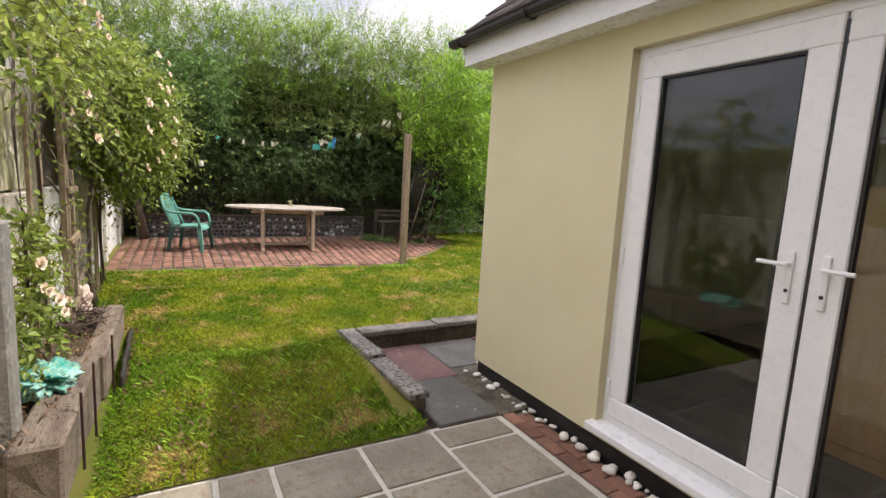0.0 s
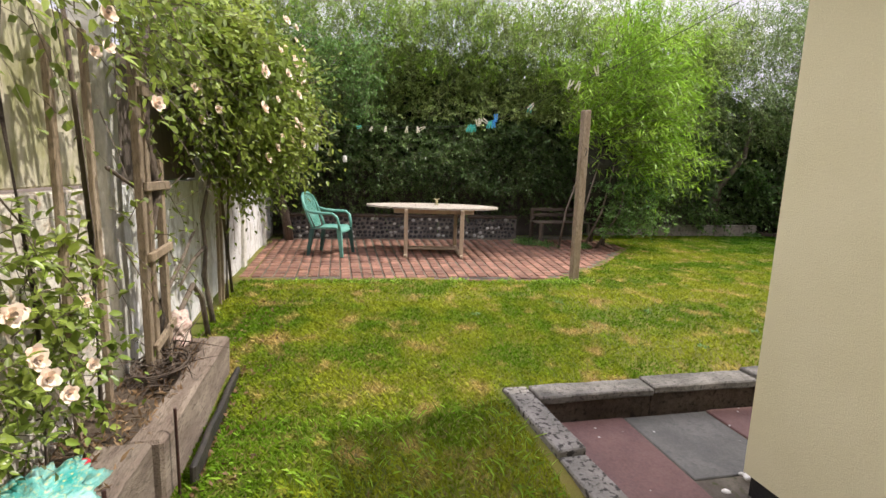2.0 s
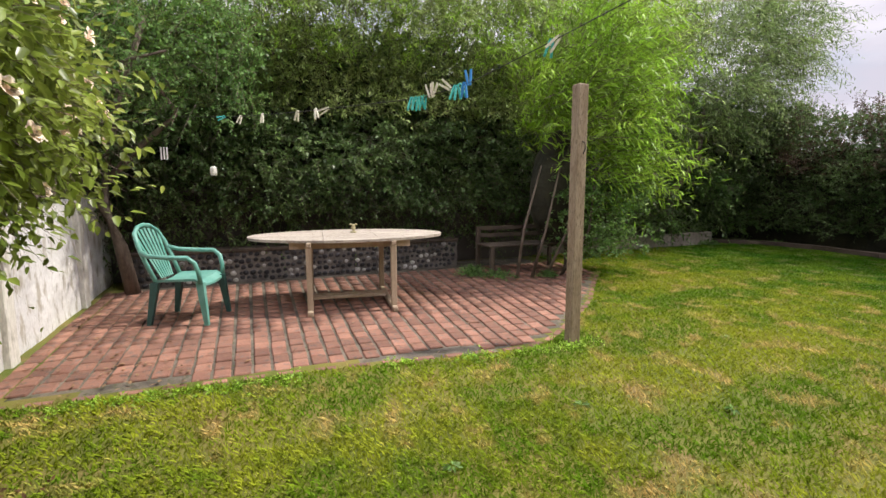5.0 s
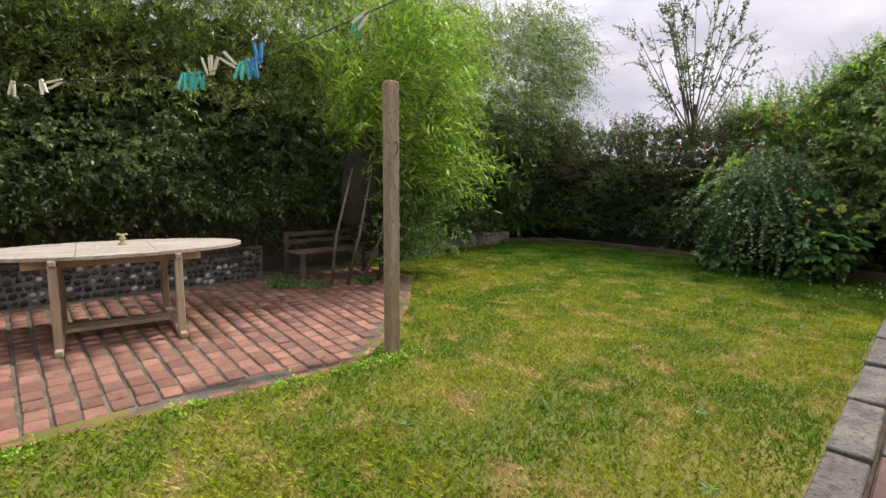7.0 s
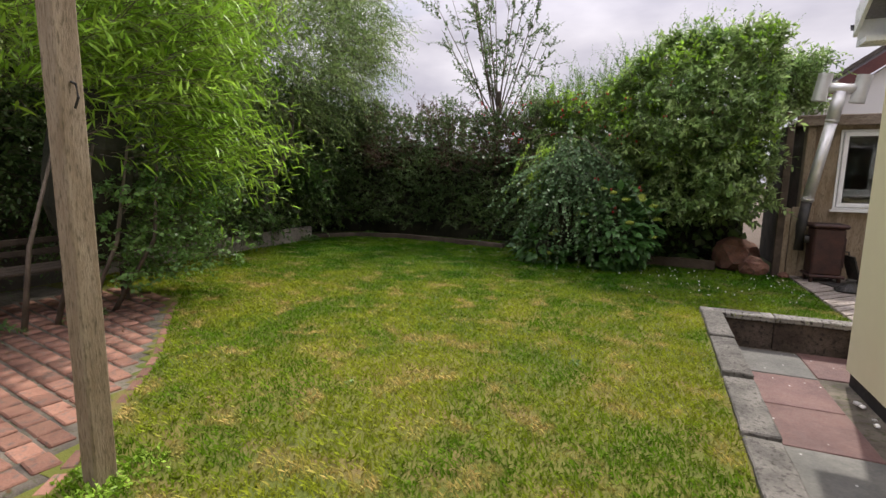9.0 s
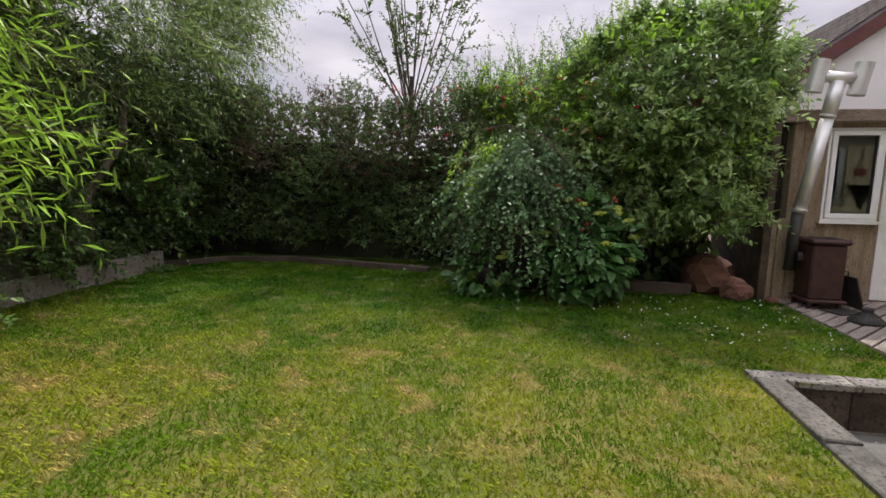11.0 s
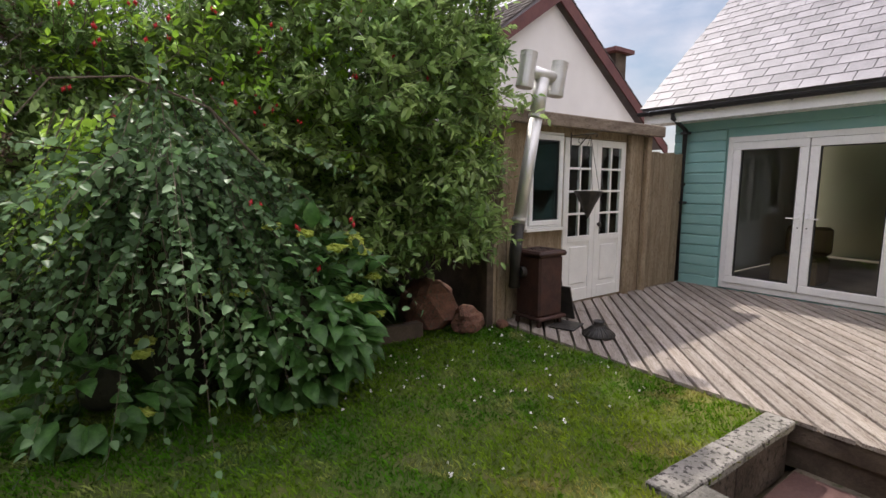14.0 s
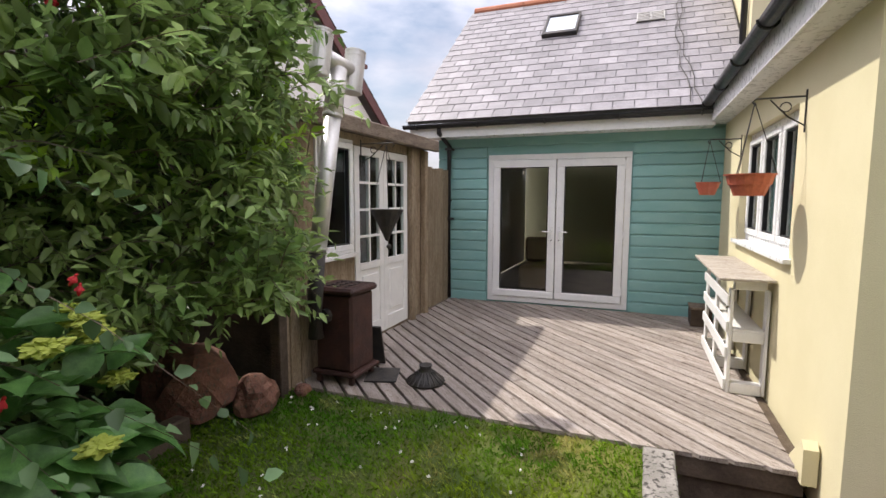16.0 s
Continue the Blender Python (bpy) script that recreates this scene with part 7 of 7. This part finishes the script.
# ---- things on and round the deck ----
# stove flue
fq = thing("flue", (-3.12, 10.02, 0.5), "stainless steel stove flue with a twin-drum cowl", "chimney")
F0, F1 = Vector((-3.22, 10.08, 1.08)), Vector((-3.02, 10.0, 2.50))
bm = bmesh.new()
tube(bm, [F0, F0.lerp(F1, 0.75)], 0.066, 0.066, 18)
part("pipe", bm, M_STEEL, fq, world_space=True, smooth=True)
bm = bmesh.new()
tube(bm, [F0.lerp(F1, 0.73), F1], 0.073, 0.073, 18)
part("upper_pipe", bm, M_STEEL, fq, world_space=True, smooth=True)
for f in (0.02, 0.74):
    c = F0.lerp(F1, f)
    bm = bmesh.new()
    tube(bm, [c, c + (F1 - F0).normalized() * 0.02], 0.078, 0.078, 18)
    part("joint_band", bm, M_STEEL, fq, world_space=True)
bm = bmesh.new()
tube(bm, [(-3.22, 10.08, 1.10), (-3.25, 10.09, 0.75), (-3.25, 10.09, 0.42)], 0.062, 0.062, 16)
part("lower_pipe", bm, M_IRON, fq, "black enamelled pipe", world_space=True, smooth=True)
ax = Vector((1.0, -0.1, -0.12)).normalized()
C_ = F1 + Vector((-0.0, 0, 0.04))
bm = bmesh.new()
tube(bm, [C_ - ax * 0.15, C_ + ax * 0.15], 0.06, 0.06, 16)
part("cross_pipe", bm, M_STEEL, fq, world_space=True, smooth=True)
up = (F1 - F0).normalized()
for s in (-1, 1):
    c = C_ + ax * (s * 0.2)
    bm = bmesh.new()
    tube(bm, [c - up * 0.17, c + up * 0.17], 0.082, 0.082, 20)
    part("drum", bm, M_STEEL, fq, world_space=True, smooth=False)
    for q in (-0.16, -0.13, 0.12, 0.155):
        bm = bmesh.new()
        tube(bm, [c + up * q, c + up * (q + 0.012)], 0.086, 0.086, 20)
        part("rim", bm, M_STEEL, fq, world_space=True)

# cast iron stove
sv = thing("stove", (-2.98, 10.0, 0.03), "rusty dark brown cast iron stove on short legs", "stove")
bm = bmesh.new()
box(bm, -0.17, 0.17, -0.17, 0.17, 0.10, 0.72, 0.02)
part("body", bm, M_STOVE, sv)
part("top_plate", boxbm(-0.20, 0.20, -0.20, 0.20, 0.72, 0.775, 0.02), M_STOVE, sv)
# Raised black bars stand for the top plate's open slots and their shade.
for i in range(4):
    for j in range(3):
        part("vent_slot", boxbm(-0.12 + i * 0.07, -0.08 + i * 0.07, -0.1 + j * 0.08, -0.07 + j * 0.08, 0.775, 0.781), M_IRON, sv, "raised black bar standing for a shaded grille slot")
part("base_plate", boxbm(-0.20, 0.20, -0.21, 0.19, 0.07, 0.105, 0.01), M_STOVE, sv)
for sx in (-0.15, 0.15):
    for sy in (-0.15, 0.15):
        part("leg", boxbm(sx - 0.02, sx + 0.02, sy - 0.02, sy + 0.02, 0, 0.08, 0.005), M_STOVE, sv)
part("door", boxbm(0.17, 0.195, -0.12, 0.12, 0.2, 0.6, 0.01), M_STOVE, sv)
bm = bmesh.new()
tube(bm, [(0.195, -0.09, 0.42), (0.24, -0.09, 0.42), (0.245, -0.09, 0.37)], 0.009, sides=7)
part("door_handle", bm, M_IRON, sv, "black handle")
bm = bmesh.new()
tube(bm, [(-0.17, 0.05, 0.55), (-0.22, 0.06, 0.55)], 0.055, sides=14)
part("outlet", bm, M_IRON, sv)
pl = part("hearth_plate", boxbm(-0.16, 0.16, -0.13, 0.13, 0, 0.012, 0.003), M_IRON, None)
pl.matrix_basis = pose(-2.86, 9.72, 0.035, 0, 0, 20)
tagged(pl, "loose black metal plate before the stove", "plate")
lp2 = part("leaning_sheet", boxbm(-0.02, 0.0, -0.14, 0.14, 0, 0.38, 0.003), M_IRON, None)
lp2.matrix_basis = pose(-2.60, 9.98, 0.04, 0, -18, 10)
tagged(lp2, "dark metal sheet leaning on the stove", "sheet")

ht = thing("cast_iron_cowl", (-2.86, 9.33, 0.035), "round ribbed cast iron cowl lying on the deck", "ornament")
bm = bmesh.new()
lathe(bm, [(0.15, 0.0), (0.155, 0.012), (0.10, 0.06), (0.055, 0.085), (0.045, 0.12), (0.055, 0.14), (0.05, 0.145), (0.035, 0.11)], 22)
part("body", bm, M_IRON, ht, smooth=True)
for k in range(20):
    a_ = 2 * math.pi * k / 20
    bm = bmesh.new()
    tube(bm, [(0.155 * math.cos(a_), 0.155 * math.sin(a_), 0.014), (0.06 * math.cos(a_), 0.06 * math.sin(a_), 0.092)], 0.006, sides=5)
    part("rib", bm, M_IRON, ht)

# planks, fence and rocks left of the shed door
pn = thing("plank_panel", (-3.3, 10.28, 0), "old brown upright planks beside the stove", "fence")
for k in range(3):
    part("plank", boxbm(-0.16 + k * 0.13, -0.04 + k * 0.13, -0.012, 0.012, -0.05, 0.98 + 0.02 * k, 0.003), M_WOOD, pn)
part("post", boxbm(-0.20, -0.11, -0.05, 0.04, -0.05, 2.1, 0.006), M_DARKWOOD, pn)
for x, y, s, rz_ in ((-3.72, 10.28, 0.20, 30), (-3.88, 10.75, 0.40, 70), (-3.38, 10.13, 0.07, 10)):
    bm = lumpy(3, (0, 0, 0), (1.0, 0.75, 0.72), 0.35, 1.2, x * 3)
    bmesh.ops.transform(bm, matrix=Matrix.Scale(s, 4), verts=bm.verts)
    rk = part("rock", bm, M_ROCK, None)
    rk.matrix_basis = pose(x, y, s * 0.55, 0, 0, rz_)
    tagged(rk, "rough reddish sandstone rock under the hedge", "rock", "rocks under the hedge")

gt = thing("gate", (-0.22, 10.38, 0.03), "tall weathered plank gate between shed and teal wall", "gate")
for k in range(8):
    part("plank", boxbm(-0.42 + k * 0.13, -0.295 + k * 0.13, -0.012, 0.012, 0.0, 1.88 + 0.008 * (k % 3), 0.003), M_WOOD, gt)
for z in (0.4, 1.5):
    part("rail", boxbm(-0.42, 0.62, 0.014, 0.05, z, z + 0.09, 0.004), M_WOOD, gt)
part("latch", boxbm(0.55, 0.66, -0.03, -0.013, 1.43, 1.47, 0.003), M_IRON, gt, "black latch")
structure("fence_gap", boxbm(-0.55, 0.45, 10.6, 10.64, 0, 1.7), M_WOOD, "plain timber fence beyond the gate")


def cone_basket(loc, material, r, h, label, hang, cone=True):
    b = thing("hanging_basket", loc, label, "planter")
    bm = bmesh.new()
    lathe(bm, [(0.01, -h), (r * 0.55, -h * 0.45), (r, 0), (r * 0.9, 0.0), (r * 0.45, -h * 0.45)] if cone else
          [(r * 0.62, -h), (r * 0.80, -h * 0.5), (r * 0.86, -h * 0.5), (r * 0.98, -h * 0.05), (r * 1.06, -h * 0.05), (r * 1.06, 0.0), (r * 0.92, 0.0), (r * 0.7, -h * 0.6)], 16)
    part("bowl", bm, material, b)
    if not cone:
        bm = bmesh.new()
        lathe(bm, [(r * 0.9, -0.03), (r * 0.5, -0.012), (0.01, -0.008)], 16)
        part("soil", bm, M_SOIL, b, "dry brown compost")
    for k in range(3):
        a_ = 2 * math.pi * k / 3 + 0.4
        bm = bmesh.new()
        tube(bm, [(r * math.cos(a_), r * math.sin(a_), 0), (0, 0, hang)], 0.003, sides=5)
        part("chain", bm, M_IRON, b)
    return b


def bracket(loc, rz, L, label):
    b = thing("wall_bracket", loc, label, "bracket", rz=rz)
    bm = bmesh.new()
    tube(bm, [(0, 0, -0.2), (0, 0, 0.06)], 0.007, sides=6)
    tube(bm, [(0, 0, 0.02), (L, 0, 0.02), (L + 0.02, 0, 0.0), (L, 0, -0.02)], 0.006, sides=6)
    tube(bm, [(0, 0, -0.16), (L * 0.35, 0, -0.10), (L * 0.72, 0, 0.01)], 0.005, sides=6)
    tube(bm, [(L * 0.4 + 0.03 * math.cos(a_), 0, -0.04 + 0.03 * math.sin(a_)) for a_ in [i * 0.7 for i in range(9)]], 0.004, sides=5)
    part("scroll", bm, M_IRON, b)
    return b


bracket((-2.22, SY - 0.075, 2.0), -90, 0.34, "black scrolled iron bracket on the shed post")
cone_basket((-2.24, 10.0, 1.40), M_IRON, 0.16, 0.30, "black cone-shaped hanging basket with dry moss", 0.60)
bracket((-2.63, HY1 + 0.003, 2.12), 90, 0.27, "black scrolled iron bracket on the cream wall")
cone_basket((-2.63, 7.13, 1.665), M_TERRA, 0.145, 0.14, "terracotta plastic hanging basket beside the window", 0.455, False)
bracket((-0.62, HY1 + 0.003, 2.09), 90, 0.28, "black scrolled iron bracket on the cream wall")
cone_basket((-0.62, 7.135, 1.68), M_TERRA, 0.115, 0.13, "red plastic hanging basket near the teal wall", 0.42, False)

# pallet shelf
ps = thing("pallet_shelf", (-1.52, 6.98, 0.03), "white painted pallet made into a shelf against the wall", "shelf")
part("top_board", boxbm(-0.78, 0.85, -0.12, 0.24, 0.88, 0.90, 0.003), M_TEAK, ps, "unpainted weathered board")
for x in (-0.62, 0.02, 0.62):
    for y in (-0.105, 0.13):
        part("upright", boxbm(x - 0.045, x + 0.045, y - 0.012, y + 0.012, 0, 0.80, 0.003), M_WHITE, ps)
for z in (0.02, 0.27, 0.47, 0.67):
    part("slat", boxbm(-0.66, 0.66, 0.144, 0.162, z, z + 0.085, 0.003), M_WHITE, ps)
for z in (0.0, 0.40, 0.80):
    for x in (-0.62, 0.02, 0.62):
        part("bearer", boxbm(x - 0.045, x + 0.045, -0.09, 0.115, z, z + 0.08, 0.003), M_WHITE, ps)
part("shelf_board", boxbm(-0.66, 0.66, -0.09, 0.115, 0.482, 0.497), M_WHITE, ps)
bx = thing("wooden_box", (0.04, 7.06, 0.035), "dark wooden box in the deck's corner", "box")
part("body", boxbm(-0.15, 0.15, -0.11, 0.11, 0, 0.20, 0.004), M_DARKWOOD, bx)
part("lid", boxbm(-0.16, 0.16, -0.12, 0.12, 0.20, 0.225, 0.004), M_SLEEPER, bx)
bm = bmesh.new()
solid(bm, [(0, 0, 0), (0.24, 0, 0), (0.24, 0, 0.05), (0.04, 0, 0.24), (0, 0, 0.20)], (0, 0.07, 0))
wd = part("wedge_block", bm, M_RENDER, None)
wd.matrix_basis = pose(-3.34, HY1 + 0.012, -0.02, 0, 0, 0)
tagged(wd, "small cream painted wedge against the wall", "block")

# curtains and things behind the glass
M_CURTAIN = surface("dark_green_curtain", (0.03, 0.05, 0.05), (0.06, 0.085, 0.08), 3, 0.8, 0.2, 60, stretch=(1, 1, 0.2))
cu = thing("curtain", (-1.76, 6.62, 1.1), "dark green curtains drawn behind the kitchen window", "curtain")
for x0, x1 in ((-0.9, -0.35), (-0.1, 0.15), (0.5, 0.9)):
    bm = bmesh.new()
    pr = [(x0 + (x1 - x0) * i / 18, 0.03 * math.sin(i * 1.5)) for i in range(19)]
    lo = [bm.verts.new((x, y, 0)) for x, y in pr]
    hi = [bm.verts.new((x, y, 1.05)) for x, y in pr]
    for i in range(18):
        bm.faces.new((lo[i], lo[i + 1], hi[i + 1], hi[i]))
    part("drape", bm, M_CURTAIN, cu, smooth=True)
M_TAN = surface("tan_leather", (0.22, 0.13, 0.06), (0.30, 0.19, 0.10), 4, 0.5, 0.1, 60)
sf = thing("armchair", (1.9, 9.3, 0.0), "tan armchair inside the glazed doors", "chair")
part("seat", boxbm(-0.3, 0.3, -0.3, 0.3, 0.0, 0.42, 0.05), M_TAN, sf)
part("backrest", boxbm(0.2, 0.35, -0.3, 0.3, 0.42, 0.85, 0.05), M_TAN, sf)
cb_ = thing("pine_cupboard", (-0.86, 3.75, -0.12), "orange pine cupboard inside the cream wing", "cupboard")
M_PINE = surface("orange_pine", (0.42, 0.20, 0.07), (0.52, 0.27, 0.11), 3, 0.5, 0.1, 50, stretch=(6, 6, 1))
part("body", boxbm(-0.5, 0.5, -0.25, 0.25, 0, 1.65, 0.01), M_PINE, cb_)
for sx in (-1, 1):
    part("door", boxbm(min(0, sx * 0.48) + 0.01, max(0, sx * 0.48) - 0.01, -0.27, -0.25, 0.1, 1.5, 0.005), M_PINE, cb_)
structure("ceiling_wing", boxbm(HX + 0.3, 6.0, HY0 + 0.3, 6.5, 2.42, 2.5), M_ROOM)
structure("ceiling_east", boxbm(0.85, 5.9, 6.9, 10.3, 2.42, 2.5), M_ROOM)

# plain building behind the start, out of view, added for the door to reflect
oh = thing("reflected_building", (1.5, -6.5, -0.3), "added plain building with a low roof behind the paving, for the door's reflection", "house")
part("wall", boxbm(-4.5, 4.5, -3.5, 3.5, 0, 3.2), M_WALLW, oh)
part("roof", boxbm(-4.7, 4.7, -3.7, 3.7, 3.2, 3.35), M_TILES, oh)

# ---- pieces of floor and wall, last ----
boards()
slate_roof()


def patio_bricks():
    """Stack-bonded bricks with a curved edging course."""
    bm = bmesh.new()
    ys = [-0.86 + i * 0.161 for i in range(41)]
    solid(bm, [(patio_edge(y) - 0.02, y, -0.002) for y in ys] + [(-11.9, ys[-1], -0.002), (-11.9, -0.86, -0.002)], (0, 0, -0.1))
    base = structure("patio", bm, M_JOINT, "sandy moss joints between patio bricks")
    g = random.Random(12)
    mes = []
    for s in range(3):
        bm = boxbm(-0.0785, 0.0785, -0.0575, 0.0575, -0.03, 0.0, 0.008)
        for v in bm.verts:
            v.co += noise.noise_vector(v.co * 30 + Vector((s * 5, 0, 0))) * 0.0025
        me = bpy.data.meshes.new("brick")
        bm.to_mesh(me)
        bm.free()
        me.materials.append(M_BRICK)
        mes.append(me)
    n = 0
    far_v, far_f = [], []
    for j in range(51):
        y = -0.80 + j * 0.134
        fan = max(0.0, 0.04 + 0.055 * (y - 1.2))      # the courses spread apart towards the bench
        off = 0.05 * noise.noise(Vector((j * 0.9, 0, 0)))
        i = -1
        while i < 21:
            i += 1
            x = -7.33 - i * 0.171 + off
            yy = y + fan * (-7.5 - x)
            if x < -11.0 or yy > 5.7 or x > min(patio_edge(yy - 0.06), patio_edge(yy + 0.06)) - 0.165:
                continue
            z = 0.012 + g.uniform(-0.003, 0.004) + 0.006 * noise.noise(Vector((x, yy, 0)))
            if x > -8.55:
                ob = new("brick", g.choice(mes))
                ob.parent = base
                ob.matrix_basis = pose(x, yy + 0.004 * g.uniform(-1, 1), z, g.uniform(-1.2, 1.2), g.uniform(-1.8, 1.8), g.uniform(-1.8, 1.8) - math.degrees(math.atan(fan)))
                n += 1
            else:
                k = len(far_v)
                x0, x1 = x - 0.0785, x + 0.0785
                q = [(x0, yy - 0.057 + fan * 0.08), (x1, yy - 0.057 - fan * 0.08), (x1, yy + 0.057 - fan * 0.08), (x0, yy + 0.057 + fan * 0.08)]
                far_v += [(u, v, z) for u, v in q] + [(u, v, z - 0.02) for u, v in q]
                far_f += [(k, k + 1, k + 2, k + 3), (k + 1, k, k + 4, k + 5), (k + 2, k + 1, k + 5, k + 6), (k + 3, k + 2, k + 6, k + 7), (k, k + 3, k + 7, k + 4)]
    me = quads_mesh("far_bricks", np.array(far_v), np.array(far_f))
    link_mesh("far_bricks", me, M_BRICKS, base, kind="stuff")
    # edging course that follows the curve
    pts = [(-7.60, -0.86)]
    y = -0.86
    path_pts = []
    for i in range(80):
        yy = -0.86 + i * (6.5 / 79)
        path_pts.append(Vector((patio_edge(yy) - 0.05, yy, 0)))
    acc = 0.0
    i = 0
    cur = path_pts[0]
    for q in path_pts[1:]:
        if (q - cur).length >= 0.17:
            m_ = (q + cur) / 2
            d = (q - cur).normalized()
            ob = new("edging_brick", mes[i % 3])
            ob.parent = base
            ob.matrix_basis = Matrix.Translation((m_.x + 0.01, m_.y, 0.006)) @ Matrix.Rotation(math.atan2(d.y, d.x), 4, "Z") @ Matrix.Diagonal((1.03, 0.55, 1, 1))
            cur = q
            i += 1
    return n


patio_bricks()
